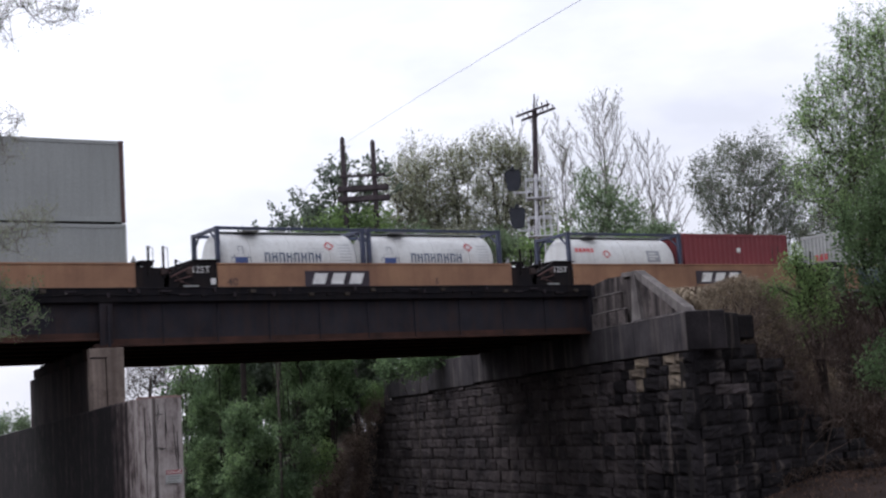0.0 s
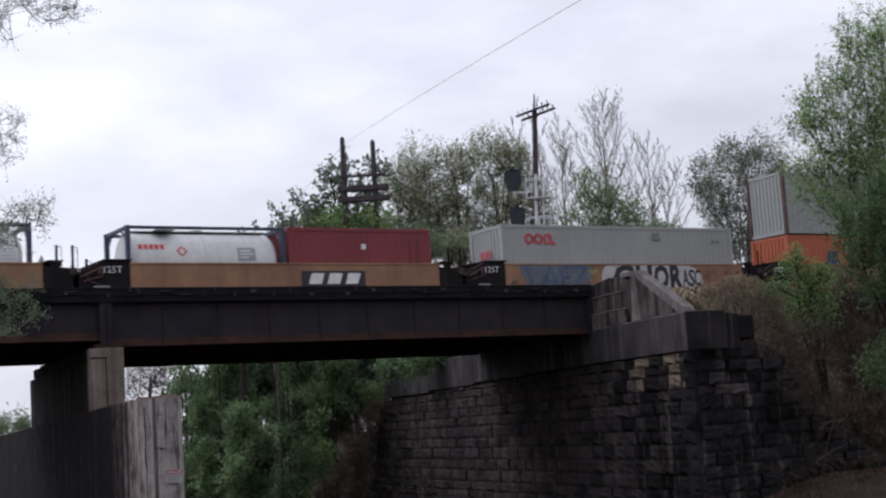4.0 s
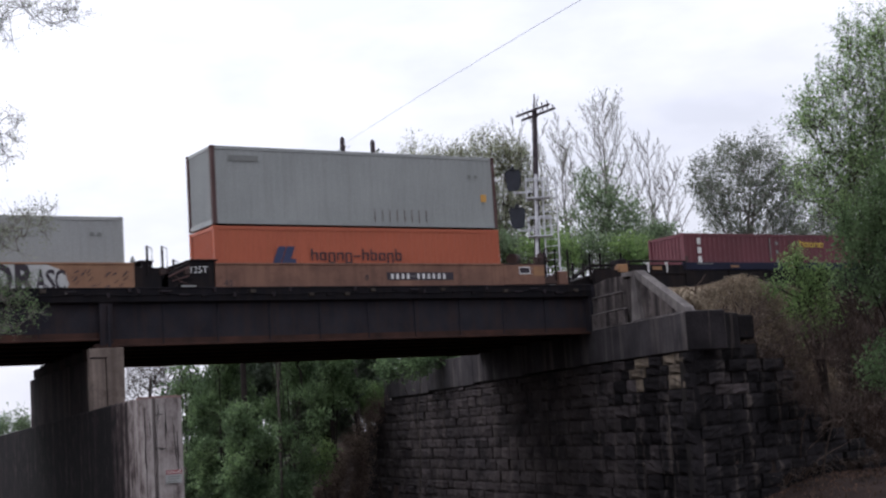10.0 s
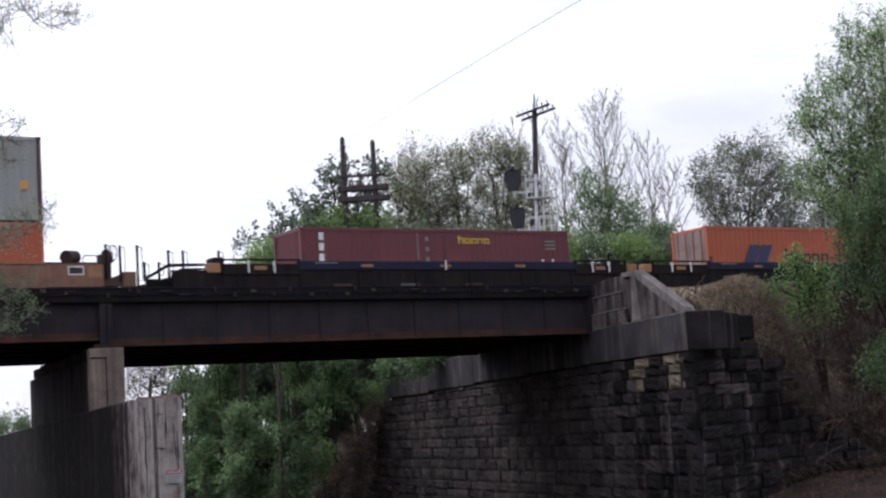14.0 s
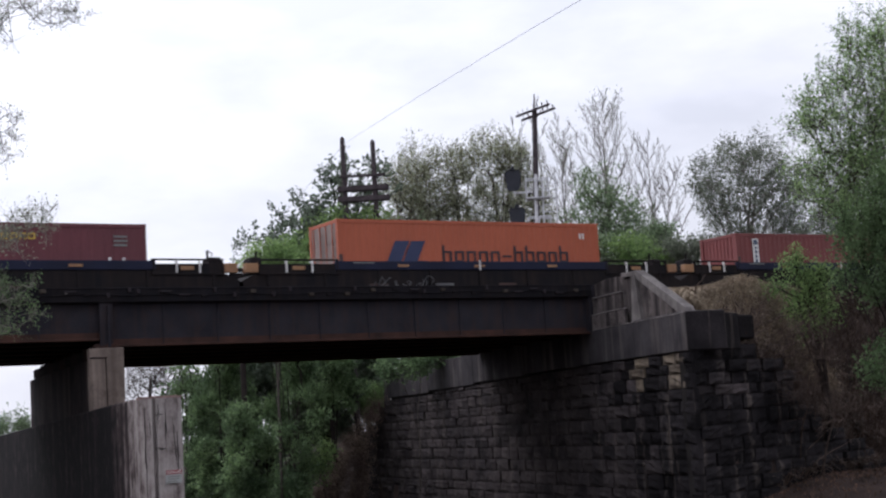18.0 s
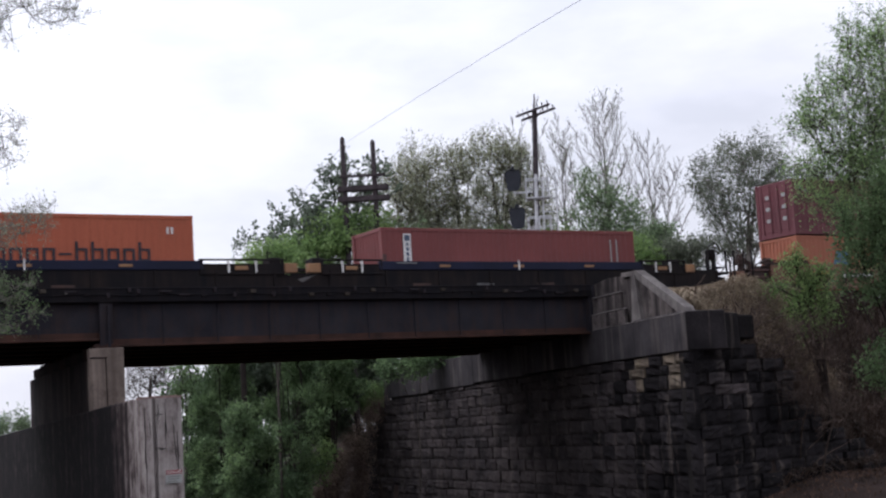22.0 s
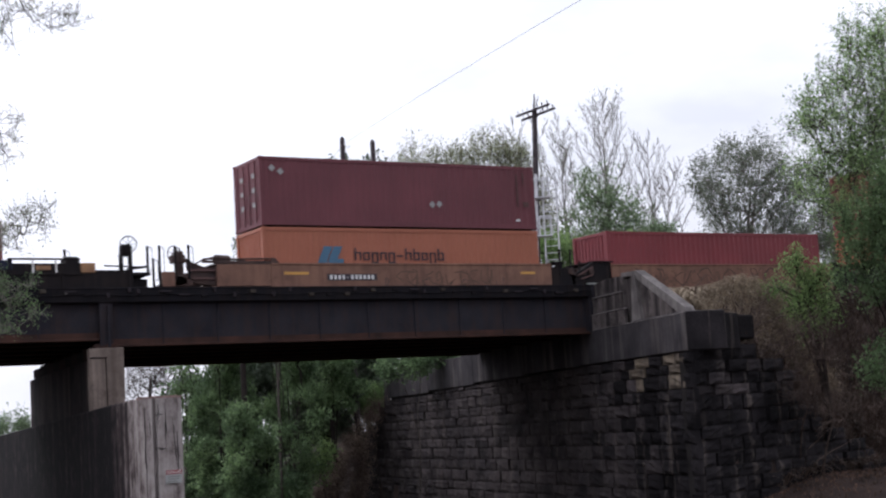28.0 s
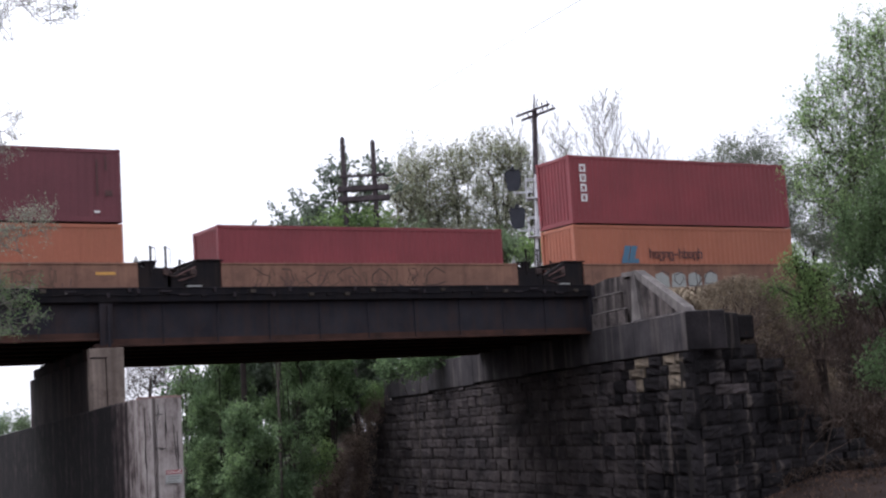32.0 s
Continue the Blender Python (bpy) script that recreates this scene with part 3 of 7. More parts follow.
M_LEAF = leaf_mat("spring_leaves", (0.23, 0.30, 0.175), (0.165, 0.23, 0.13))
M_LEAF_B = leaf_mat("bright_leaves", (0.25, 0.36, 0.13), (0.17, 0.27, 0.10))
M_LEAF_D = leaf_mat("shaded_leaves", (0.14, 0.205, 0.092), (0.08, 0.13, 0.06))
M_LEAF_O = leaf_mat("olive_buds", (0.37, 0.385, 0.26), (0.26, 0.275, 0.185))
M_LEAF_G = leaf_mat("grey_green_leaves", (0.32, 0.35, 0.265), (0.24, 0.275, 0.205))
M_LEAF_P = leaf_mat("pale_leaves", (0.30, 0.43, 0.18), (0.215, 0.33, 0.13))
M_LEAF_A = leaf_mat("dark_leaves", (0.165, 0.2, 0.145), (0.105, 0.135, 0.097))
M_LEAF_F = leaf_mat("dull_green_leaves", (0.19, 0.215, 0.155), (0.125, 0.145, 0.105))
M_LEAF_T = leaf_mat("thicket_leaves", (0.225, 0.325, 0.15), (0.07, 0.115, 0.058), 0.5, 0.4)
M_BARK_M = mat("grey_brown_bark", (0.24, 0.22, 0.20), (0.16, 0.145, 0.13), 0.95, 0, 4, 22, 0.3, spec=0.06)
M_STEM = mat("dry_stems", (0.175, 0.133, 0.112), (0.075, 0.055, 0.047), 0.95, 0, 4, 22, 0.2, spec=0.05)
M_TWIG = mat("dark_dead_twigs", (0.11, 0.08, 0.068), (0.05, 0.037, 0.032), 0.95, 0, 4, 22, 0.2, spec=0.05)
M_DRY_P = leaf_mat("pale_dry_vines", (0.34, 0.255, 0.205), (0.17, 0.125, 0.10), 0.3)
M_DRY = leaf_mat("dry_stalks", (0.10, 0.068, 0.053), (0.042, 0.03, 0.025), 0.1)


def grow(rng, base, blobs, count, trunk_r, twigs, twig_len, rise=1.3):
    """Limbs that reach from the base into a crown made of rounded masses (x, y, z, radius, height): segments, and the points that carry leaves."""
    vol = np.array([b[3] * b[3] * b[4] for b in blobs]) ** 0.8
    vol = vol / vol.sum()
    pts = []
    for b, share in zip(blobs, vol):
        n = max(4, int(count * share))
        q = rng.normal(0, 1, (n, 3))
        q = q / np.linalg.norm(q, axis=1)[:, None] * (rng.uniform(0.12, 1.0, n) ** 0.45)[:, None]
        q *= (1 + 0.18 * rng.normal(0, 1, n))[:, None]
        pts.append(q * np.array([b[3], b[3], b[4]]) + np.array(b[:3]))
    P = np.concatenate(pts)
    mid = P.mean(axis=0)
    base = np.array(base, float)
    nodes, parent = [base], [-1]
    low = min(b[2] - b[4] for b in blobs)
    fork = base + (np.array([mid[0], mid[1], max(low, base[2] + 0.5)]) - base) * np.array([0.25, 0.25, 0.55])
    nodes.append(base + (fork - base) * 0.5)
    parent.append(0)
    nodes.append(fork)
    parent.append(1)
    for b in sorted(blobs, key=lambda q: -q[2])[: max(2, min(7, len(blobs)))]:
        goal = np.array([b[0], b[1], b[2] + 0.45 * b[4]])
        last = 2
        k = max(3, int((goal[2] - fork[2]) / 1.1))
        for i in range(1, k + 1):
            f = i / k
            p = fork + (goal - fork) * np.array([f ** 1.25, f ** 1.25, f])
            p[:2] += rng.normal(0, 0.05, 2)
            nodes.append(p)
            parent.append(last)
            last = len(nodes) - 1
    order = np.argsort(np.linalg.norm((P - mid) * np.array([1, 1, 0.6]), axis=1) + 0.15 * (P[:, 2] - P[:, 2].min()))
    tips = []
    N = np.zeros((len(nodes) + 3 * len(P) + 5, 3))
    N[: len(nodes)] = nodes
    cnt = len(nodes)
    for o in order:
        p = P[o]
        dv = p - N[:cnt]
        dist = np.linalg.norm(dv, axis=1)
        flat = np.hypot(dv[:, 0], dv[:, 1])
        cost = dist + rise * np.maximum(0, 0.55 * flat - dv[:, 2])
        cost[0:2] += 50
        cost[2] += 3
        j = int(np.argmin(cost))
        a = N[j].copy()
        steps = 1 if dist[j] < 0.5 else (2 if dist[j] < 1.4 else 3)
        last = j
        for q in range(1, steps + 1):
            f = q / steps
            m = a + (p - a) * np.array([f, f, f ** 1.15])
            if q < steps:
                m = m + rng.normal(0, 0.035 * dist[j], 3)
            N[cnt] = m
            parent.append(last)
            last = cnt
            cnt += 1
        tips.append(last)
    load = np.zeros(cnt)
    load[tips] = 1
    for i in range(cnt - 1, 0, -1):
        load[parent[i]] += load[i]
    rad = trunk_r * (load / load[0]) ** 0.5
    rad = np.maximum(rad, 0.009)
    segs = []
    for i in range(1, cnt):
        j = parent[i]
        lv = 0 if rad[i] > 0.08 else (1 if rad[i] > 0.035 else 2)
        segs.append((Vector(N[j]), Vector(N[i]), min(rad[j], rad[i] * 1.6), rad[i], lv))
    carry = [N[i] for i in tips]
    for i in tips:
        out = N[i] - N[parent[i]]
        out = out / (np.linalg.norm(out) + 1e-6)
        for t in range(twigs):
            dv = out * 0.6 + rng.normal(0, 0.55, 3) + np.array([0, 0, 0.35])
            dv = dv / np.linalg.norm(dv) * twig_len * rng.uniform(0.5, 1.3)
            e = N[i] + dv
            segs.append((Vector(N[i]), Vector(e), 0.007, 0.004, 3))
            carry.append(N[i] + dv * 0.6)
            carry.append(e)
    return segs, carry


def limbs_mesh(segs, name, material):
    v, f = [], []
    for a, b, r0, r1, level in segs:
        n = 7 if level == 0 else (5 if level == 1 else 3)
        d = (b - a).normalized()
        u = d.orthogonal().normalized()
        w = d.cross(u)
        o = len(v)
        for c, r in ((a, r0), (b, r1)):
            for i in range(n):
                t = 6.2832 * i / n
                v.append(c + (u * math.cos(t) + w * math.sin(t)) * r)
        f += [(o + i, o + (i + 1) % n, o + n + (i + 1) % n, o + n + i) for i in range(n)]
    me = bpy.data.meshes.new(name)
    me.from_pydata([tuple(p) for p in v], [], f)
    me.polygons.foreach_set("use_smooth", [True] * len(f))
    me.materials.append(material)
    return me


def leaves_mesh(rng, pts, dirs, per, size, spread, name, material, aspect=0.55, droop=0.0):
    """Folded leaf blades scattered round the twig points."""
    P = np.repeat(np.array(pts), per, axis=0)
    n = len(P)
    P = P + rng.normal(0, spread, (n, 3))
    a = rng.normal(0, 1, (n, 3))
    a[:, 2] -= droop
    a /= np.linalg.norm(a, axis=1)[:, None]
    b = np.cross(a, rng.normal(0, 1, (n, 3)))
    b /= np.linalg.norm(b, axis=1)[:, None] + 1e-9
    c = np.cross(a, b)
    s = (size * rng.uniform(0.6, 1.35, n))[:, None]
    q = np.stack([P, P + a * s * 0.5 + b * s * aspect * 0.5 + c * s * 0.12, P + a * s, P + a * s * 0.5 - b * s * aspect * 0.5 + c * s * 0.12], axis=1).reshape(-1, 3)
    me = bpy.data.meshes.new(name)
    me.vertices.add(len(q))
    me.vertices.foreach_set("co", q.ravel())
    idx = np.arange(4 * n).astype(np.int32)
    me.loops.add(4 * n)
    me.loops.foreach_set("vertex_index", idx)
    me.polygons.add(n)
    me.polygons.foreach_set("loop_start", np.arange(0, 4 * n, 4).astype(np.int32))
    me.update(calc_edges=True)
    me.materials.append(material)
    return me


def tree(seed, base, blobs, count, trunk_r, label, leaf=None, per=2, size=0.2, spread=0.2, twigs=3, twig_len=0.5, bark=None, name="tree", category="tree", group="", keep=1.0, rise=1.3):
    """A tree or shrub: one mesh of trunk and limbs, one of leaves, its base on the ground."""
    rng = np.random.default_rng(seed)
    x, y = base
    z = ground_z(x, y) - 0.1
    t = thing(name, label, category, group, at=(x, y, z))
    local = [(b[0] - x, b[1] - y, b[2] - z, b[3], b[4]) for b in blobs]
    segs, carry = grow(rng, (0, 0, 0), local, count, trunk_r, twigs, twig_len, rise)
    part("trunk", limbs_mesh(segs, "trunk", bark or M_BARK), None, t)
    if leaf:
        carry = [p for p in carry if rng.uniform() < keep]
        part("crown", leaves_mesh(rng, carry, None, per, size, spread, "crown", leaf), None, t)
    return t


def bare_tree(seed, base, low, high, width, label, boughs=24, bark=None, leaf=None, lean=(0.0, 0.0), trunk_r=0.16):
    """An upright leafless tree: a leader with rising boughs from the height low to the height high, each with side shoots and twigs."""
    rng = random.Random(seed)
    x, y = base
    z = ground_z(x, y) - 0.1
    t = thing("tree", label, "tree", "trees behind the tracks", at=(x, y, z))
    segs, tips = [], []

    def shoot(p, d, ln, r, level):
        k = 5 if level == 0 else 4
        for i in range(k):
            d = (d + Vector((rng.gauss(0, 0.05), rng.gauss(0, 0.05), 0.08))).normalized()
            q = p + d * ln / k
            segs.append((p, q, r, r * 0.8, 1 if r > 0.03 else 2))
            p, r = q, max(0.013, r * 0.8)
            if level < 2:
                for j in range(2 if level == 0 else 1):
                    a = rng.uniform(0, 6.283)
                    e = (d + Vector((math.cos(a), math.sin(a), 0.15)) * rng.uniform(0.45, 0.85)).normalized()
                    shoot(p, e, ln * rng.uniform(0.22, 0.42) * (1.1 - 0.6 * i / k), max(0.014, r * 0.5), level + 1)
        tips.append(p)

    p = Vector((0, 0, 0))
    n = boughs + 6
    for i in range(n):
        f = (i + 1) / n
        q = Vector((lean[0] * f, lean[1] * f, (high - z) * f)) + Vector((rng.gauss(0, 0.05), rng.gauss(0, 0.05), 0))
        segs.append((p, q, max(0.02, trunk_r * (1 - i / n)), max(0.014, trunk_r * (1 - f)), 0 if f < 0.6 else 1))
        p = q
        g = (p.z + z - low) / (high - low)
        if g > -0.1 and f < 0.97:
            a = i * 2.4 + rng.uniform(-0.5, 0.5)
            g = max(0.0, g)
            ln = width * (0.16 + 1.9 * (1 - g) * (0.45 + g)) * rng.uniform(0.75, 1.2)
            shoot(p, Vector((math.cos(a) * 0.75, math.sin(a) * 0.75, 0.75 + 0.5 * g)).normalized(), ln, max(0.026, trunk_r * (1 - f) * 0.6), 0)
    part("trunk", limbs_mesh(segs, "trunk", bark or M_BARK_M), None, t)
    if leaf:
        part("crown", leaves_mesh(np.random.default_rng(seed), [tuple(p) for p in tips], None, 1, 0.12, 0.15, "crown", leaf), None, t)
    return t


def thicket_tree(seed, base, low, high, wide, masses, count, label, leaf, per=6, size=0.18, keep=1.0):
    """A leafy tree of many uneven leaf masses hung about an upright stem, with hollows between them."""
    rng = random.Random(seed)
    blobs = []
    for i in range(masses):
        f = (i + rng.random()) / masses
        a = rng.uniform(0, 6.283)
        out = wide * (0.35 + 0.75 * math.sin(math.pi * (0.15 + 0.75 * f))) * rng.uniform(0.35, 1.0)
        r = rng.uniform(0.45, 0.95)
        blobs.append((base[0] + math.cos(a) * out, base[1] + math.sin(a) * out, low + (high - low) * f, r, r * rng.uniform(0.5, 0.85)))
    return tree(seed, base, blobs, count, 0.13, label, leaf, per=per, size=size, spread=0.17, twigs=3, twig_len=0.42, bark=M_BARK_D, group="thicket trees", keep=keep)


# behind the tracks
tree(11, (39.6, 83.8), [(42.2, 82.2, 17.3, 1.6, 1.6), (44.1, 81.3, 16.9, 1.4, 1.6), (40.2, 83.2, 15.5, 1.6, 1.3), (38.9, 83.8, 14.6, 0.9, 0.9), (42.0, 82.3, 14.4, 2.9, 1.8), (37.2, 84.6, 13.3, 1.1, 0.8), (40.7, 83.0, 13.4, 3.2, 1.4)], 200, 0.2, "dark leafy green tree behind old braced poles", M_LEAF_A, per=7, size=0.28, spread=0.11, twigs=2, twig_len=0.85, bark=M_BARK_D)
tree(12, (38.4, 81.4), [(41.1, 80.4, 13.2, 1.9, 1.7), (39.1, 81.4, 12.3, 2.1, 1.2), (42.9, 79.4, 13.3, 1.2, 1.7)], 260, 0.12, "bright green young tree behind the tracks", M_LEAF_B, per=5, size=0.24, spread=0.22, twigs=3, twig_len=0.5, bark=M_BARK_D)
tree(21, (49.4, 84.6), [(49.4, 84.6, 18.7, 1.4, 1.7), (50.0, 84.3, 16.4, 1.9, 2.3), (48.5, 85.1, 17.2, 0.8, 1.5)], 330, 0.18, "half-leafed olive tree in spring bud", M_LEAF_O, per=3, size=0.145, spread=0.18, twigs=4, twig_len=0.6, bark=M_BARK, group="trees behind the tracks")
tree(22, (51.8, 83.2), [(51.4, 83.4, 19.0, 1.7, 1.3), (52.2, 82.9, 17.0, 1.7, 2.3), (50.9, 83.8, 15.2, 1.5, 1.9)], 330, 0.18, "half-leafed olive tree in spring bud", M_LEAF_O, per=3, size=0.145, spread=0.18, twigs=4, twig_len=0.6, bark=M_BARK, group="trees behind the tracks")
tree(23, (53.9, 81.9), [(53.5, 82.1, 19.6, 1.6, 1.4), (54.7, 81.3, 18.7, 1.4, 1.5), (54.1, 81.7, 16.1, 1.9, 2.3)], 330, 0.18, "half-leafed olive tree in spring bud", M_LEAF_O, per=3, size=0.145, spread=0.18, twigs=4, twig_len=0.6, bark=M_BARK, group="trees behind the tracks")
BARE = "tall bare grey tree with thin upright branches"
bare_tree(31, (62.4, 92.2), 14.0, 24.6, 2.4, BARE, 16)
bare_tree(32, (64.0, 91.2), 13.5, 26.3, 2.0, BARE, 17)
bare_tree(39, (65.4, 90.4), 13.0, 24.6, 2.4, BARE, 16)
bare_tree(33, (67.0, 87.0), 11.0, 25.0, 4.4, BARE, 38, leaf=M_LEAF_G, trunk_r=0.24)
bare_tree(34, (69.8, 85.4), 11.0, 21.8, 3.6, BARE, 24)
bare_tree(35, (65.4, 81.5), 9.6, 18.6, 3.2, BARE, 18, lean=(2.0, -1.8), trunk_r=0.12)
bare_tree(38, (64.4, 88.8), 12.0, 22.0, 3.4, BARE, 24, leaf=M_LEAF_G)
tree(36, (61.6, 81.3), [(61.8, 81.2, 16.9, 1.6, 1.6), (61.0, 81.7, 14.6, 1.6, 2.0), (62.7, 80.4, 14.7, 2.2, 2.2)], 260, 0.14, "half-leafed green tree behind the tracks", M_LEAF, per=3, size=0.22, spread=0.25, twigs=3, twig_len=0.6)
tree(37, (62.9, 77.7), [(63.0, 77.6, 12.9, 1.6, 1.0), (63.6, 77.2, 13.2, 1.0, 1.2)], 120, 0.08, "low green shrub behind the tracks", M_LEAF, per=4, size=0.22, spread=0.22, name="shrub", category="shrub")
tree(41, (62.1, 67.9), [(61.0, 68.9, 15.9, 1.3, 1.4), (62.2, 67.8, 16.6, 1.6, 1.4), (63.4, 66.6, 16.5, 1.4, 1.4), (64.3, 65.8, 15.1, 1.3, 1.6), (62.8, 67.2, 14.4, 2.3, 1.4), (60.8, 69.0, 14.7, 1.1, 1.0), (64.3, 65.8, 13.0, 1.3, 1.3), (61.7, 68.2, 12.8, 1.4, 1.3), (62.9, 67.1, 12.2, 1.6, 1.3), (64.2, 65.9, 11.6, 1.3, 1.4), (61.0, 68.8, 13.8, 1.0, 1.0)], 560, 0.2, "rounded grey-green tree with a dark trunk", M_LEAF_F, per=5, size=0.13, spread=0.2, twigs=4, twig_len=0.55, bark=M_BARK_M)
tree(42, (62.6, 71.4), [(61.2, 72.6, 11.8, 1.5, 0.7), (62.6, 71.5, 11.7, 1.5, 0.8), (63.9, 70.3, 11.4, 1.5, 0.7)], 150, 0.06, "low grey-green bushes along the far side of the tracks", M_LEAF_F, per=4, size=0.16, spread=0.2, name="shrub", category="shrub")
tree(24, (47.6, 84.2), [(47.2, 83.9, 17.6, 1.2, 1.2), (47.9, 83.3, 15.6, 1.4, 2.0), (47.0, 83.6, 14.2, 1.0, 1.2)], 260, 0.15, "half-leafed olive tree in spring bud", M_LEAF_O, per=2, size=0.15, spread=0.18, twigs=4, twig_len=0.6, bark=M_BARK, group="trees behind the tracks")
tree(25, (55.6, 82.4), [(55.5, 81.4, 18.4, 1.1, 1.4), (56.2, 80.9, 16.2, 1.2, 1.8), (56.3, 80.7, 14.3, 1.2, 1.4)], 240, 0.15, "half-leafed olive tree in spring bud", M_LEAF_O, per=2, size=0.15, spread=0.18, twigs=4, twig_len=0.6, bark=M_BARK, group="trees behind the tracks")
tree(43, (51.5, 83.4), [(49.4, 84.7, 14.5, 1.5, 1.3), (51.1, 83.6, 14.0, 1.7, 1.3), (53.0, 82.4, 14.0, 1.7, 1.5), (54.6, 81.3, 14.5, 1.1, 1.5)], 240, 0.1, "olive undergrowth below half-leafed trees", M_LEAF_O, per=3, size=0.16, spread=0.22, twigs=4, twig_len=0.6, bark=M_BARK_M, name="shrub", category="shrub")
tree(44, (65.1, 62.2), [(64.1, 63.2, 14.3, 1.3, 1.6), (65.1, 62.2, 12.6, 1.8, 1.9), (64.1, 63.2, 11.3, 1.6, 1.4), (66.1, 61.1, 14.3, 1.8, 2.1), (65.6, 61.6, 10.7, 1.8, 1.8)], 420, 0.16, "tall grey-green trees merging along the far bank", M_LEAF_F, per=4, size=0.14, spread=0.22, twigs=4, twig_len=0.6, bark=M_BARK_M)
tree(48, (65.6, 62.6), [(64.7, 63.4, 10.3, 1.3, 1.1), (66.1, 62.4, 10.6, 1.4, 1.2), (67.4, 61.5, 10.9, 1.4, 1.3), (63.0, 63.6, 9.3, 1.0, 0.7), (65.2, 63.0, 8.6, 1.5, 0.9)], 240, 0.08, "dense green shrub along the far side of the tracks", M_LEAF, per=4, size=0.18, spread=0.2, name="shrub", category="shrub")
# low green growth behind the tracks
tree(140, (45.5, 80.0), [(45.5, 79.9, 12.9, 2.0, 1.3), (46.1, 79.6, 12.5, 2.0, 1.3)], 130, 0.08, "low green shrub behind the tracks", M_LEAF, per=4, size=0.2, spread=0.2, name="shrub", category="shrub", group="shrubs behind the tracks")
tree(141, (48.9, 80.2), [(49.0, 80.2, 12.8, 1.8, 1.1), (49.6, 79.8, 12.4, 1.8, 1.1)], 130, 0.08, "low green shrub behind the tracks", M_LEAF_O, per=4, size=0.2, spread=0.2, name="shrub", category="shrub", group="shrubs behind the tracks")
tree(142, (51.9, 79.6), [(52.0, 79.5, 12.7, 1.8, 1.1), (52.6, 79.1, 12.3, 1.8, 1.1)], 130, 0.08, "low green shrub behind the tracks", M_LEAF, per=4, size=0.2, spread=0.2, name="shrub", category="shrub", group="shrubs behind the tracks")
tree(143, (52.8, 75.4), [(52.8, 75.3, 12.1, 1.6, 1.0), (53.4, 74.9, 11.7, 1.6, 1.0)], 130, 0.08, "low green shrub behind the tracks", M_LEAF_B, per=4, size=0.2, spread=0.2, name="shrub", category="shrub", group="shrubs behind the tracks")
tree(144, (56.4, 76.5), [(56.4, 76.4, 12.1, 1.7, 1.3), (57.0, 76.0, 11.7, 1.7, 1.3)], 130, 0.08, "low green shrub behind the tracks", M_LEAF, per=4, size=0.2, spread=0.2, name="shrub", category="shrub", group="shrubs behind the tracks")
tree(145, (58.7, 74.7), [(58.7, 74.7, 11.7, 1.7, 1.1), (59.2, 74.3, 11.3, 1.7, 1.1)], 130, 0.08, "low green shrub behind the tracks", M_LEAF_B, per=4, size=0.2, spread=0.2, name="shrub", category="shrub", group="shrubs behind the tracks")
tree(146, (61.5, 73.7), [(61.6, 73.7, 11.4, 1.3, 0.7), (62.1, 73.2, 11.0, 1.3, 0.7)], 130, 0.08, "low green shrub behind the tracks", M_LEAF_G, per=4, size=0.2, spread=0.2, name="shrub", category="shrub", group="shrubs behind the tracks")
tree(147, (33.8, 74.7), [(33.9, 74.7, 11.3, 1.6, 0.8), (34.4, 74.4, 10.9, 1.6, 0.8)], 130, 0.08, "low green shrub behind the tracks", M_LEAF_B, per=4, size=0.2, spread=0.2, name="shrub", category="shrub", group="shrubs behind the tracks")
# on the bank in front of the train
tree(51, (45.2, 39.9), [(44.2, 40.5, 15.6, 0.8, 1.1), (43.6, 41.3, 14.1, 0.9, 1.0), (44.5, 40.2, 13.9, 1.2, 1.9), (43.0, 41.9, 13.2, 0.6, 0.7), (43.0, 41.9, 11.9, 1.1, 1.1), (44.0, 40.8, 11.5, 1.4, 1.4), (42.6, 42.3, 10.3, 0.8, 0.9), (43.3, 41.5, 9.3, 1.1, 1.2), (44.2, 40.5, 8.3, 1.2, 1.9), (43.3, 41.5, 12.7, 1.1, 1.1), (44.6, 40.2, 11.6, 1.4, 1.6), (43.6, 41.2, 10.4, 1.2, 1.2), (44.9, 39.9, 15.7, 0.8, 1.0), (45.2, 39.5, 12.6, 1.6, 3.3), (41.8, 40.4, 13.2, 0.4, 0.5), (41.9, 40.9, 12.3, 0.45, 0.5), (42.9, 39.4, 14.8, 0.45, 0.6), (43.7, 38.7, 15.4, 0.4, 0.5)], 680, 0.13, "tall pale green tree with feathery upright branches", M_LEAF_P, per=3, size=0.1, spread=0.09, twigs=7, twig_len=0.75, rise=2.0)
tree(52, (42.9, 37.9), [(42.4, 38.2, 9.4, 0.6, 1.2), (41.7, 38.8, 7.7, 0.9, 1.3), (41.6, 38.9, 6.4, 0.5, 0.5), (42.0, 38.7, 5.5, 0.6, 0.5), (41.2, 39.5, 5.9, 0.4, 0.3), (42.6, 37.9, 7.0, 1.0, 2.2), (41.5, 39.2, 2.5, 0.4, 0.25), (41.9, 38.9, 2.9, 0.5, 0.35), (42.0, 38.8, 2.1, 0.5, 0.3), (42.3, 38.5, 3.5, 0.4, 0.5)], 330, 0.12, "dense dark green tree on the bank", M_LEAF_D, per=5, size=0.15, spread=0.18, twigs=3, twig_len=0.4, bark=M_BARK_D)
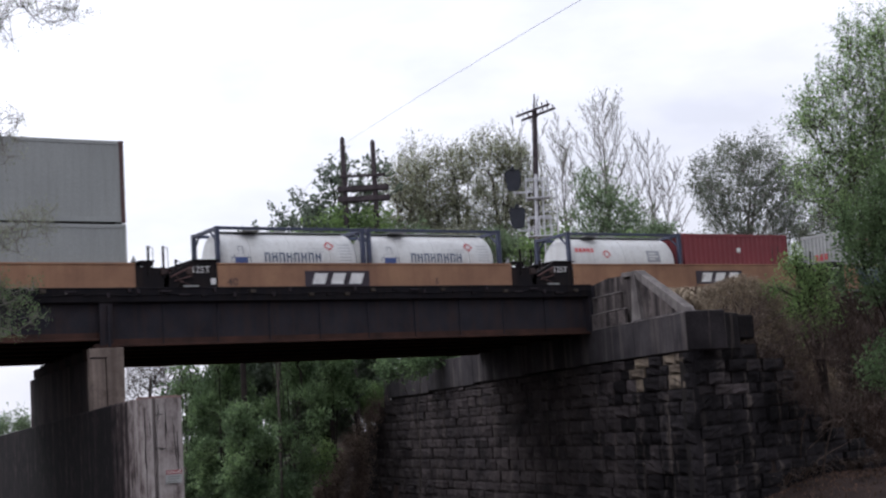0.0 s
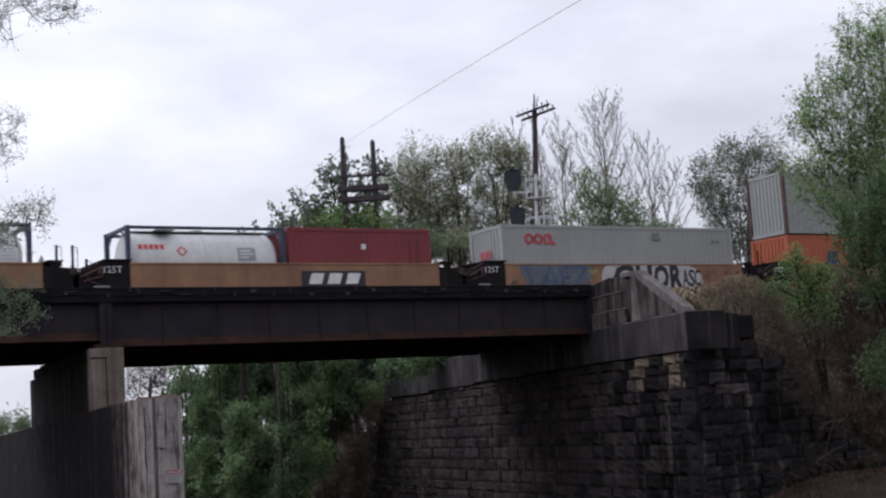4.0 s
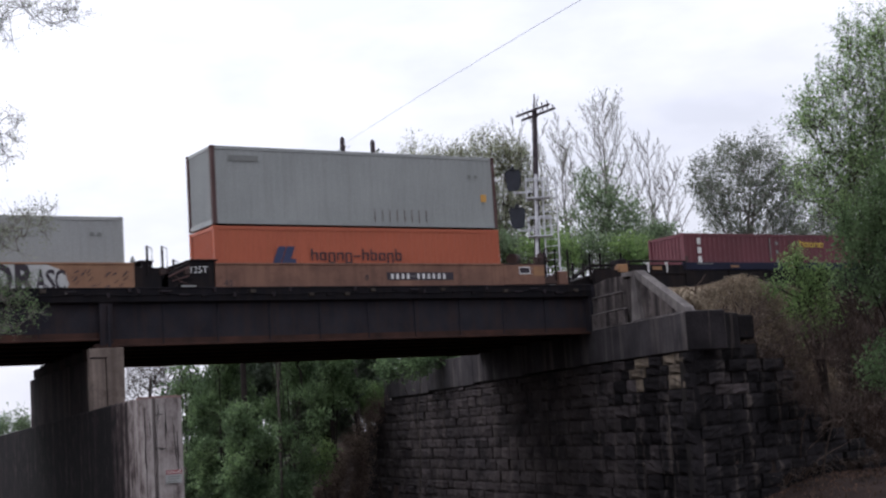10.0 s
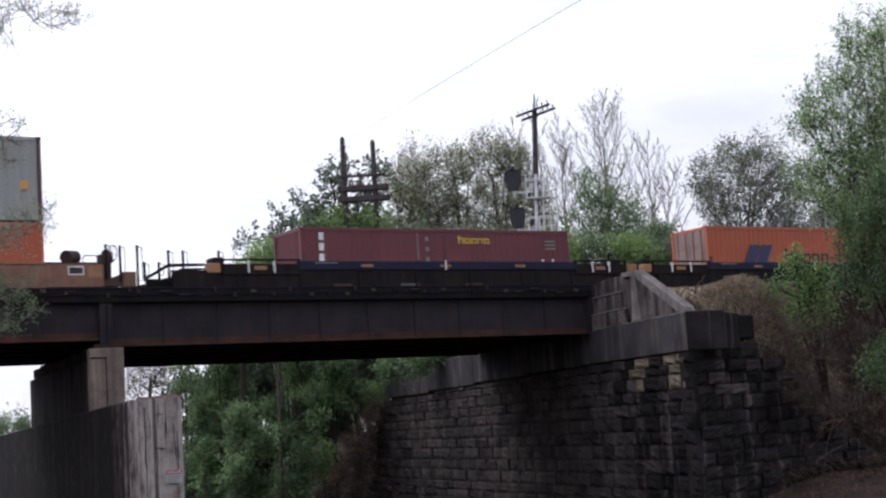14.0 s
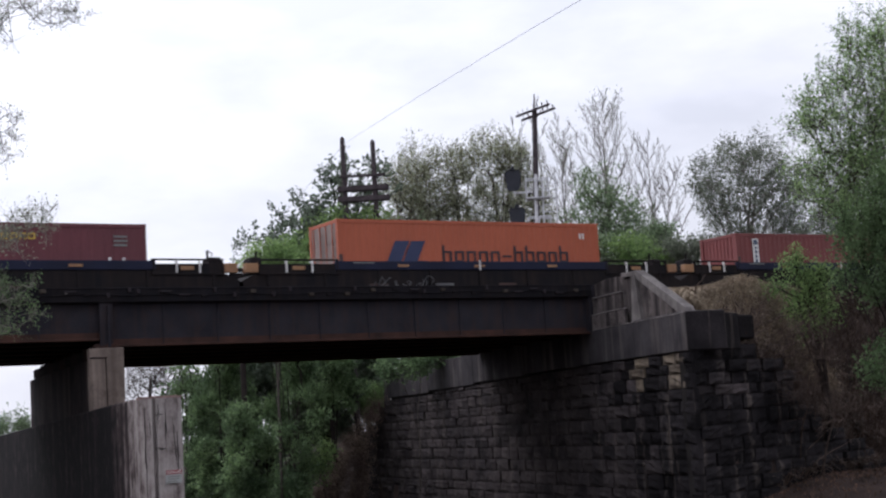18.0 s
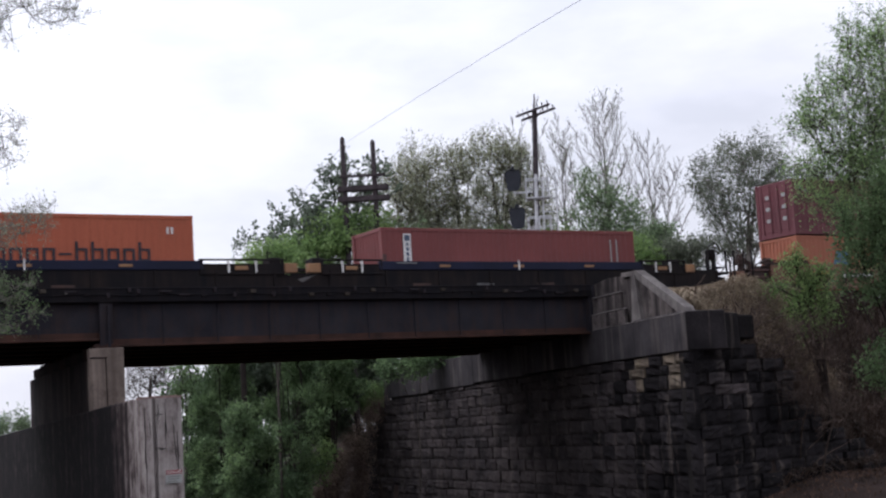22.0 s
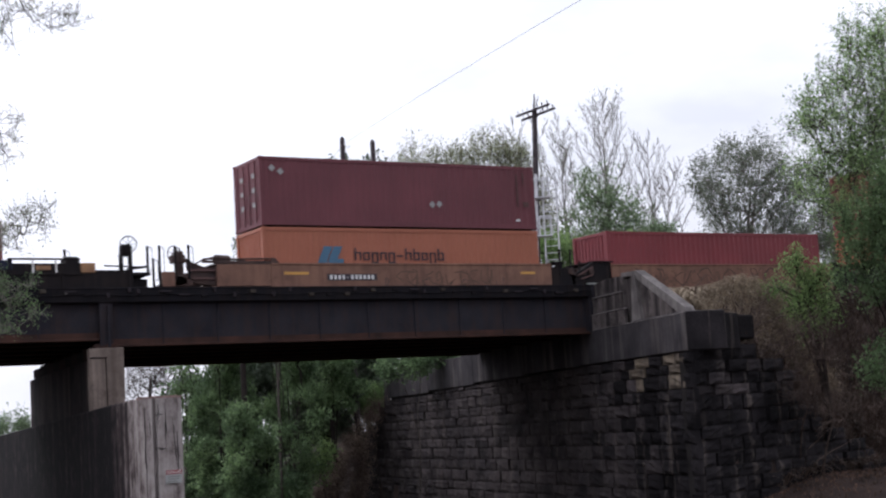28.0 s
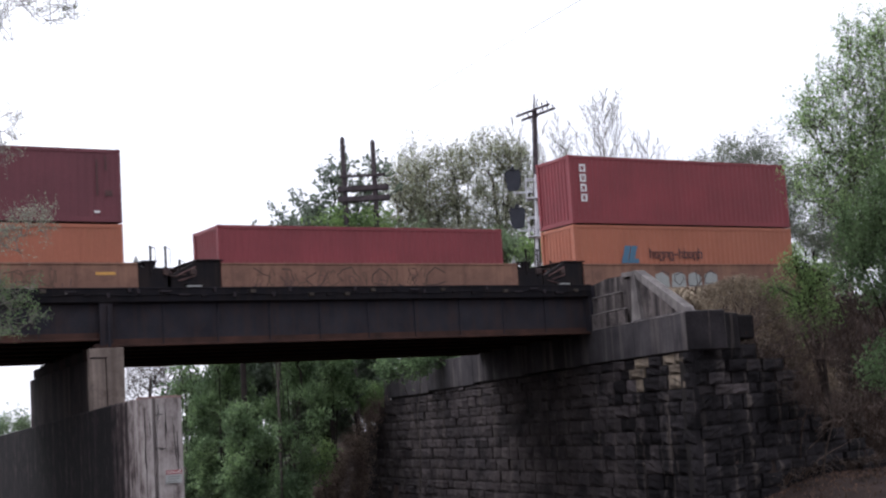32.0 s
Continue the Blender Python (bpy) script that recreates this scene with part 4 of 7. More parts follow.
tree(53, (44.0, 43.6), [(42.6, 43.5, 7.0, 0.45, 0.5), (43.0, 43.3, 6.1, 0.5, 0.7), (42.7, 43.5, 5.3, 0.5, 0.5), (43.1, 43.2, 4.6, 0.55, 0.4), (43.6, 42.9, 6.5, 0.35, 0.6), (42.2, 44.0, 6.2, 0.3, 0.35), (43.5, 43.0, 5.3, 0.4, 0.4)], 170, 0.15, "bright green young tree on the dry bank", M_LEAF_B, per=4, size=0.11, spread=0.15, twigs=4, twig_len=0.5, bark=M_BARK_D, keep=0.8)
# dead, tangled brush on the bank
for sd, base, mass in ((170, (40.0, 44.9), (38.1, 43.1, 4.7, 0.7, 0.6)), (171, (40.5, 44.4), (38.6, 42.6, 4.2, 0.8, 0.7)), (178, (41.9, 45.1), (40.0, 43.4, 5.1, 0.9, 0.6)),
                       (179, (44.2, 44.3), (42.2, 42.7, 4.3, 0.9, 0.7)), (180, (46.0, 43.9), (43.9, 42.3, 4.0, 1.1, 0.8)),
                       (182, (41.0, 42.6), (40.3, 40.9, 1.8, 0.9, 0.7)), (184, (42.6, 43.2), (41.5, 41.6, 3.0, 1.0, 0.8)),
                       (185, (42.0, 42.4), (41.3, 40.5, 1.2, 0.9, 0.6)), (186, (41.6, 43.6), (40.5, 42.3, 3.8, 0.9, 0.7))):
    tree(sd, base, [mass], 34, 0.03, "tangle of bare brown stems on the bank", M_DRY, per=1, size=0.12, spread=0.15, twigs=6, twig_len=0.75, bark=M_STEM if sd % 2 else M_TWIG, name="dead_brush", category="brush", group="dead brush on the bank", keep=0.14, rise=0.0)
# beyond the bridge opening
THICK = "tall green thicket tree with uneven leaf masses"
thicket_tree(61, (31.7, 82.6), -2.4, 6.6, 1.1, 18, 220, THICK, M_LEAF_T, 3, 0.22, 0.8)
thicket_tree(62, (32.5, 79.4), -2.4, 7.4, 1.5, 26, 400, THICK, M_LEAF_T)
thicket_tree(63, (30.3, 70.6), -2.6, 2.9, 1.2, 16, 250, THICK, M_LEAF_T)
thicket_tree(64, (34.9, 75.8), -2.4, 7.6, 1.6, 20, 330, THICK, M_LEAF_T)
thicket_tree(67, (38.3, 81.4), -2.4, 7.8, 1.6, 22, 360, THICK, M_LEAF_T)
thicket_tree(68, (39.6, 80.6), 1.2, 8.0, 1.7, 18, 340, THICK, M_LEAF_A)
thicket_tree(69, (42.2, 85.4), 1.8, 8.6, 1.9, 24, 440, THICK, M_LEAF_A)
thicket_tree(60, (37.6, 84.5), -2.0, 8.2, 2.4, 18, 360, THICK, M_LEAF_A, 4, 0.3)
thicket_tree(57, (44.0, 83.4), 2.4, 8.2, 1.3, 18, 320, THICK, M_LEAF_A)
tree(75, (44.4, 82.6), [(43.7, 82.8, 5.0, 0.8, 0.7), (44.1, 82.7, 4.0, 0.8, 0.7), (43.4, 82.9, 6.0, 0.8, 0.6), (44.7, 82.4, 5.6, 0.7, 0.6)], 240, 0.06, "dense green shrub behind the end of the abutment", M_LEAF_A, per=6, size=0.2, spread=0.18, name="shrub", category="shrub")
thicket_tree(59, (39.1, 78.6), 3.0, 8.0, 1.3, 16, 280, THICK, M_LEAF_T)
thicket_tree(56, (35.4, 86.0), -1.5, 8.4, 1.8, 22, 380, THICK, M_LEAF_A, 5, 0.26)
thicket_tree(55, (38.4, 88.0), -1.0, 9.0, 2.0, 22, 380, THICK, M_LEAF_A, 5, 0.28)
thicket_tree(58, (34.0, 84.0), -2.0, 6.8, 2.2, 24, 420, THICK, M_LEAF_A, 5, 0.28, 0.9)
tree(73, (37.3, 76.4), [(37.1, 76.4, -0.3, 0.4, 0.8), (37.4, 76.2, 0.4, 0.3, 0.4)], 60, 0.03, "pale green sapling at the foot of the slope", M_LEAF_B, per=4, size=0.14, spread=0.16, name="shrub", category="shrub")
tree(74, (42.8, 80.2), [(42.4, 80.0, 3.5, 0.5, 0.5), (42.1, 80.6, 3.0, 0.4, 0.5), (42.8, 79.6, 3.2, 0.35, 0.35)], 90, 0.03, "pale green shrub at the end of the stone wall", M_LEAF_P, per=4, size=0.17, spread=0.16, name="shrub", category="shrub")
tree(72, (40.4, 78.7), [(42.0, 78.5, 2.9, 0.30, 0.25), (41.5, 78.5, 2.3, 0.40, 0.30), (40.9, 78.5, 1.5, 0.45, 0.40), (40.2, 78.5, 0.8, 0.50, 0.45), (39.7, 78.5, 0.0, 0.50, 0.50), (39.2, 78.5, -0.8, 0.55, 0.50), (38.8, 78.5, -1.6, 0.60, 0.50), (38.1, 78.5, -2.1, 0.60, 0.40), (40.7, 78.5, 0.3, 0.40, 0.50), (40.6, 78.5, -1.0, 0.45, 0.50), (40.3, 78.5, -2.0, 0.50, 0.50)], 520, 0.04, "brown dead brush hanging beside the stone abutment", M_DRY_P, per=2, size=0.09, spread=0.2, twigs=7, twig_len=0.55, name="dead_brush", category="brush", bark=M_STEM, rise=0.1)
tree(65, (38.5, 67.9), [(37.8, 68.3, 4.6, 0.9, 0.4), (38.9, 67.6, 4.8, 0.8, 0.4), (39.9, 67.3, 5.2, 0.8, 0.45), (40.9, 66.7, 5.2, 0.8, 0.4)], 110, 0.04, "low green shrub on the far wing wall", M_LEAF_T, per=5, size=0.2, spread=0.2, name="shrub", category="shrub")
tree(66, (28.2, 106.3), [(28.3, 106.3, 3.4, 0.6, 0.9), (27.0, 106.6, 3.1, 0.7, 0.9)], 70, 0.06, "small green shrub far beyond the pier", M_LEAF, per=4, size=0.2, spread=0.2, name="shrub", category="shrub")
tree(71, (35.1, 98.9), [(35.2, 98.9, 6.7, 1.8, 1.6), (36.5, 98.5, 5.2, 1.4, 1.6), (34.1, 99.3, 5.4, 1.0, 1.2)], 300, 0.16, "bare dark tree with spreading branches", None, twigs=9, twig_len=0.7)

# ---- train ----
M_YEL = mat("faded_yellow_paint", (0.335, 0.185, 0.105), (0.235, 0.125, 0.075), 0.6, 0, 0.6, 20, 0.08, 0.5, (0.17, 0.085, 0.055), sfreq=1.2, blot=0.3)
M_BRN = mat("rusty_brown_paint", (0.235, 0.125, 0.085), (0.15, 0.08, 0.058), 0.75, 0, 0.7, 20, 0.1, 0.5, (0.10, 0.052, 0.04), blot=0.5)
M_TAG2 = mat("faded_grey_spray_paint", (0.13, 0.128, 0.13), (0.08, 0.078, 0.082), 0.7, 0, 2, 20, 0.05)
M_SMEAR = mat("grey_overpaint", (0.21, 0.215, 0.205), (0.17, 0.175, 0.168), 0.6, 0, 2, 20, 0.05)
M_TAG = mat("brown_spray_paint", (0.085, 0.05, 0.037), (0.12, 0.07, 0.048), 0.7, 0, 2, 20, 0.05)
M_BLK = mat("black_car_paint", (0.011, 0.011, 0.0135), (0.02, 0.016, 0.016), 0.8, 0, 1, 25, 0.1, 0.35, (0.04, 0.028, 0.024), spec=0.08)
M_NAVY = mat("navy_sill_paint", (0.017, 0.020, 0.046), (0.013, 0.015, 0.032), 0.6, 0, 0.8, 25, 0.1, spec=0.15, blot=0.2)
M_RUSTD = mat("dark_rusty_steel", (0.075, 0.045, 0.038), (0.035, 0.025, 0.024), 0.85, 0, 1.5, 25, 0.15)
M_WHEEL = mat("wheel_steel", (0.10, 0.075, 0.06), None, 0.6, 0.5, 3, 25, 0.1)
M_WHITE = mat("white_paint", (0.78, 0.77, 0.75), (0.62, 0.61, 0.6), 0.5, 0, 2, 25, 0.05)
M_BLUE = mat("blue_mark_paint", (0.038, 0.048, 0.108), (0.03, 0.04, 0.09), 0.55, 0, 1, 20, 0.05)
M_FLASK = mat("flask_blue_paint", (0.06, 0.095, 0.24), (0.05, 0.08, 0.2), 0.55, 0, 1, 20, 0.05)
M_LINE = mat("faded_navy_lettering", (0.075, 0.10, 0.155), (0.06, 0.08, 0.125), 0.55, 0, 1, 20, 0.05)
M_FINE = mat("thin_grey_print", (0.33, 0.34, 0.36), (0.27, 0.28, 0.3), 0.55, 0, 1, 20, 0.05)
M_SKYB = mat("faded_blue_paint", (0.07, 0.155, 0.24), (0.055, 0.12, 0.19), 0.55, 0, 1, 20, 0.05)
M_INK = mat("dark_lettering", (0.045, 0.035, 0.045), None, 0.6, 0, 1, 20, 0.05)
M_REDP = mat("red_mark_paint", (0.55, 0.05, 0.05), (0.42, 0.04, 0.045), 0.55, 0, 1, 20, 0.05)
M_OCHRE = mat("ochre_reflector", (0.62, 0.34, 0.08), (0.5, 0.26, 0.07), 0.5, 0, 2, 25, 0.05)
M_OCHRE_D = mat("dull_ochre_paint", (0.33, 0.18, 0.09), (0.24, 0.13, 0.07), 0.6, 0, 2, 25, 0.05)
M_GOLD = mat("gold_lettering", (0.7, 0.48, 0.08), None, 0.5, 0, 1, 20, 0.05)
M_SPRAY = mat("grey_blue_spray", (0.15, 0.165, 0.2), (0.10, 0.115, 0.15), 0.6, 0, 2, 20, 0.05)
M_GRAF = mat("faded_graffiti_blue", (0.085, 0.12, 0.19), (0.05, 0.07, 0.12), 0.6, 0, 2.5, 20, 0.05)
C_GREY = mat("grey_container_paint", (0.315, 0.328, 0.318), (0.275, 0.288, 0.28), 0.55, 0, 0.5, 18, 0.05, 0.25, (0.19, 0.19, 0.18))
C_PALE = mat("pale_container_paint", (0.335, 0.342, 0.332), (0.295, 0.302, 0.295), 0.55, 0, 0.5, 18, 0.05, 0.2, (0.25, 0.24, 0.22))
C_ORANGE = mat("orange_container_paint", (0.42, 0.108, 0.055), (0.365, 0.094, 0.048), 0.55, 0, 0.5, 18, 0.05, 0.2, (0.33, 0.10, 0.045))
C_PEACH = mat("faded_orange_paint", (0.36, 0.124, 0.074), (0.31, 0.107, 0.063), 0.55, 0, 0.5, 18, 0.05, 0.2, (0.32, 0.13, 0.07))
C_RED = mat("red_container_paint", (0.22, 0.042, 0.05), (0.175, 0.036, 0.042), 0.55, 0, 0.5, 18, 0.05, 0.2, (0.14, 0.03, 0.03))
C_MAROON = mat("maroon_container_paint", (0.152, 0.044, 0.054), (0.118, 0.036, 0.044), 0.55, 0, 0.5, 18, 0.05, 0.25, (0.095, 0.028, 0.032))
C_RUSTY = mat("brown_red_container_paint", (0.205, 0.057, 0.055), (0.165, 0.048, 0.046), 0.55, 0, 0.5, 18, 0.05, 0.2, (0.14, 0.04, 0.035))
C_FRAMEB = mat("dark_blue_frame_paint", (0.05, 0.06, 0.10), (0.04, 0.045, 0.07), 0.55, 0, 1, 20, 0.05)
C_TANK = mat("white_tank_jacket", (0.66, 0.67, 0.66), (0.56, 0.56, 0.55), 0.4, 0, 0.5, 15, 0.05, 0.3, (0.36, 0.34, 0.31))
C_POST = mat("rusty_post_paint", (0.10, 0.054, 0.05), (0.07, 0.038, 0.036), 0.7, 0, 2, 20, 0.1)

V0, ACC = 4.5332, -0.0122933


def train_at(t):
    """How far the train has gone at t seconds."""
    return V0 * t + 0.5 * ACC * (t - 16) ** 2


MOVERS, WHEELS = [], []


def mover(name, label, category, group, s):
    t = thing(name, label, category, group, at=(s, BOX_Y, 0))
    MOVERS.append((t, s))
    return t




def corrugated(length, height, pitch=0.278, depth=0.034):
    """A pressed steel panel in the x-z plane, facing -y, its crests at y = 0."""
    key = (round(length, 3), round(height, 3), pitch)
    n = max(1, int(round(length / pitch)))
    p = length / n
    xs = []
    for i in range(n):
        xs += [(i * p, depth), (i * p + 0.11 * p / 0.278, depth), (i * p + 0.178 * p / 0.278, 0.0), (i * p + 0.25 * p / 0.278, 0.0)]
    xs.append((length, depth))
    m = Mesh()
    k = len(xs)
    m.add([(x, y, 0) for x, y in xs] + [(x, y, height) for x, y in xs], [(i, i + 1, k + i + 1, k + i) for i in range(k - 1)])
    return m


def lettering(x, z, heights, w, gap, y, material, plate, name="letter_bar"):
    """A plate's writing as one plain shape for each character."""
    for i, h in enumerate(heights):
        part(name, blocks(Mesh(), x + i * (w + gap), z, [h], w, gap, y), material, plate)


def tag_outline(car, x, z, w, h, seed, paint, label, wide=0.045):
    """One sprayed letter-like loop: a thin ragged line round an uneven oval."""
    r = random.Random(seed)
    n = r.choice((5, 6, 7, 8))
    turn, sweep = r.uniform(0, 6.28), r.uniform(3.2, 6.6) * r.choice((-1, 1))
    pts = []
    for i in range(n):
        a = turn + sweep * i / n
        k = r.uniform(0.25, 1.1)
        pts.append((x + w / 2 + w / 2 * math.cos(a) * k, min(7.7, z + h / 2 + h / 2 * math.sin(a) * max(0.6, k))))
    if r.random() < 0.6:
        pts.append((x + w * r.uniform(0.0, 1.0), z + h * r.uniform(0.1, 0.5)))
    m = Mesh()
    y = SIDE_Y - 0.003 - r.uniform(0, 0.004)
    v = []
    for i, (px, pz) in enumerate(pts):
        (ax, az), (bx, bz) = pts[max(0, i - 1)], pts[min(len(pts) - 1, i + 1)]
        d = math.hypot(bx - ax, bz - az) + 1e-6
        nx, nz = -(bz - az) / d * wide / 2, (bx - ax) / d * wide / 2
        v += [(px + nx, y, pz + nz), (px - nx, y, pz - nz)]
    m.add(v, [(2 * i, 2 * i + 2, 2 * i + 3, 2 * i + 1) for i in range(len(pts) - 1)])
    return part("graffiti_stroke", m, paint, car, label)


def blocks(m, x, z, heights, w, gap, y=-0.012):
    """A row of upright bars standing in for a name that is not lettered."""
    for h0, h1 in heights:
        k = 0.0 if h1 - h0 < 0.4 * w else 0.16
        m.box(x + k * w, y, z + h0, x + w * (1 - k), y + 0.012, z + h1)
        x += w + gap
    return m


def container(s, top, height, length, paint, label, group="containers on the train", post=None, doors=False, frame_paint=None, door_paint=None):
    """A shipping container; its origin is the near lower corner at the end that leads."""
    z0 = top - height
    c = mover("shipping_container", label, "container", group, s)
    fp = frame_paint or paint
    post = post or fp
    W, e = 2.438, 0.06
    side = corrugated(length - 0.24, height - 0.33, 0.278, 0.02).data("side_panel", paint)
    a = part("side_panel", side, None, c)
    a.location = (0.12, 0.018, z0 + 0.19)
    b = part("side_panel", side, None, c)
    b.matrix_basis = pose(length - 0.12, W - 0.018, z0 + 0.19, 0, 0, 180)
    part("bottom_rail", Mesh().box(0.15, 0.0, z0 + 0.02, length - 0.15, 0.06, z0 + 0.195, 0.008), fp, c)
    part("bottom_rail", Mesh().box(0.15, W - 0.06, z0 + 0.02, length - 0.15, W, z0 + 0.195, 0.008), fp, c)
    part("top_rail", Mesh().box(0.15, 0.006, top - 0.145, length - 0.15, 0.07, top - 0.01, 0.008), fp, c)
    part("top_rail", Mesh().box(0.15, W - 0.07, top - 0.145, length - 0.15, W - 0.006, top - 0.01, 0.008), fp, c)
    part("roof", Mesh().box(0.1, 0.06, top - 0.06, length - 0.1, W - 0.06, top - 0.03), fp, c)
    part("floor", Mesh().box(0.1, 0.06, z0 + 0.1, length - 0.1, W - 0.06, z0 + 0.14), M_BLK, c)
    for px in (0.0, length - 0.16):
        for py in (0.0, W - 0.16):
            part("corner_post", Mesh().box(px, py, z0 + 0.118, px + 0.16, py + 0.16, top - 0.118, 0.012), post, c)
    cast = Mesh().box(-0.006, -0.006, 0.0, 0.172, 0.168, 0.118, 0.012).box(0.05, -0.009, 0.035, 0.12, -0.005, 0.085).data("corner_casting", post)
    for px in (0.0, length - 0.166):
        for py in (0.0, W - 0.162):
            for pz in (z0, top - 0.118):
                k = part("corner_casting", cast, None, c)
                k.location = (px, py, pz)
    end = corrugated(W - 0.3, height - 0.33, 0.25, 0.04).data("end_wall", paint)
    lead = None
    if doors:
        for i in range(2):
            y0 = 0.16 + i * 1.06
            d = part("door", Mesh().box(0.03, y0, z0 + 0.16, 0.07, y0 + 1.05, top - 0.14, 0.01), door_paint or paint, c)
            for k in range(4):
                zz = z0 + 0.3 + k * (height - 0.6) / 4
                part("door_panel", Mesh().box(0.01, y0 + 0.08, zz, 0.03, y0 + 0.97, zz + (height - 0.6) / 4 - 0.1, 0.008), door_paint or paint, d)
            for r in (0.25, 0.8):
                part("locking_bar", Mesh().tube((-0.015, y0 + r, z0 + 0.14), (-0.015, y0 + r, top - 0.12), 0.022, n=6), post, d)
            for k in range(0 if door_paint else 3):
                part("door_label", Mesh().box(-0.002, y0 + 0.33, z0 + 0.75 + 0.55 * k, 0.008, y0 + 0.58, z0 + 0.92 + 0.55 * k), C_PALE, d, "white printed label")
    else:
        a = part("end_wall", end, None, c)
        a.matrix_basis = pose(0.03, W - 0.15, z0 + 0.19, 0, 0, -90)
    b = part("end_wall", end, None, c)
    b.matrix_basis = pose(length - 0.03, 0.15, z0 + 0.19, 0, 0, 90)
    for px in (0.02, length - 0.12):
        part("end_sill", Mesh().box(px, 0.16, z0 + 0.01, px + 0.1, W - 0.16, z0 + 0.19, 0.008), fp, c)
        part("end_header", Mesh().box(px, 0.16, top - 0.14, px + 0.1, W - 0.16, top - 0.01, 0.008), fp, c)
    c["z0"], c["top"] = z0, top
    return c


def mark(c, m, material, label, name="marking"):
    """One part for each separate shape in m."""
    if name != "marking":
        return part(name, m, material, c, label)
    group = list(range(len(m.v)))

    def root(i):
        while group[i] != i:
            i = group[i]
        return i
    for f in m.f:
        for i in f[1:]:
            group[root(i)] = root(f[0])
    sets = {}
    for f in m.f:
        sets.setdefault(root(f[0]), []).append(f)
    for faces in sets.values():
        ids = sorted({i for f in faces for i in f})
        at = {i: k for k, i in enumerate(ids)}
        ob = part(name, Mesh().add([m.v[i] for i in ids], [tuple(at[i] for i in f) for f in faces]), material, c, label)
    return ob


NAME_BIG = [(0, 0.72), (0, 0.48), (-0.18, 0.48), (0, 0.48), (-0.18, 0.48), (0.22, 0.3), (0, 0.72), (0, 0.72), (0, 0.48), (-0.18, 0.48), (0, 0.72)]


def sail_logo(c, x, z, w, h, paint):
    """The slanted two-stroke company mark, as plain shapes."""
    m = Mesh()
    for dx in (0.0, 0.37):
        m.prism([(x + dx * w, z), (x + (dx + 0.33) * w, z), (x + (dx + 0.6) * w, z + h), (x + (dx + 0.27) * w, z + h)], -0.012, 0.0, "y")
    m.box(x + 0.6 * w, -0.0125, z, x + w, -0.002, z + 0.26 * h)
    return mark(c, m, paint, "blue slanted company mark")


def word_bars(c, x, z, size, paint, heights=None, w=0.36, gap=0.09, label="dark bars in place of a company name"):
    """A company name as one plain bar for each letter."""
    for i, (a, b) in enumerate(heights or NAME_BIG):
        x0, z0, ww, h = x + i * (w + gap) * size, z + a * size, w * size, (b - a) * size
        m = Mesh()
        if h < 0.3 * ww:
            m.box(x0, -0.012, z0, x0 + ww, 0.0, z0 + h)
        else:
            e, top = 0.24 * ww, min(h, 0.48 * size - min(0.0, a) * size)
            m.box(x0, -0.012, z0, x0 + e, 0.0, z0 + h).box(x0 + ww - e, -0.012, z0, x0 + ww, 0.0, z0 + top)
            m.box(x0 + e, -0.012, z0 + top - 0.8 * e, x0 + ww - e, 0.0, z0 + top)
            if i % 3:
                m.box(x0 + e, -0.012, z0, x0 + ww - e, 0.0, z0 + 0.8 * e)
        mark(c, m, paint, label, "letter_bar")


def bars(c, x, z, n, w, h, gap, paint, label, name="marking", vertical=False):
    for i in range(n):
        m = Mesh()
        if vertical:
            m.box(x, -0.012, z - i * (h + gap), x + w, 0.0, z - i * (h + gap) + h)
        else:
            m.box(x + i * (w + gap), -0.012, z, x + i * (w + gap) + w, 0.0, z + h)
        ob = mark(c, m, paint, label, name)
    return ob


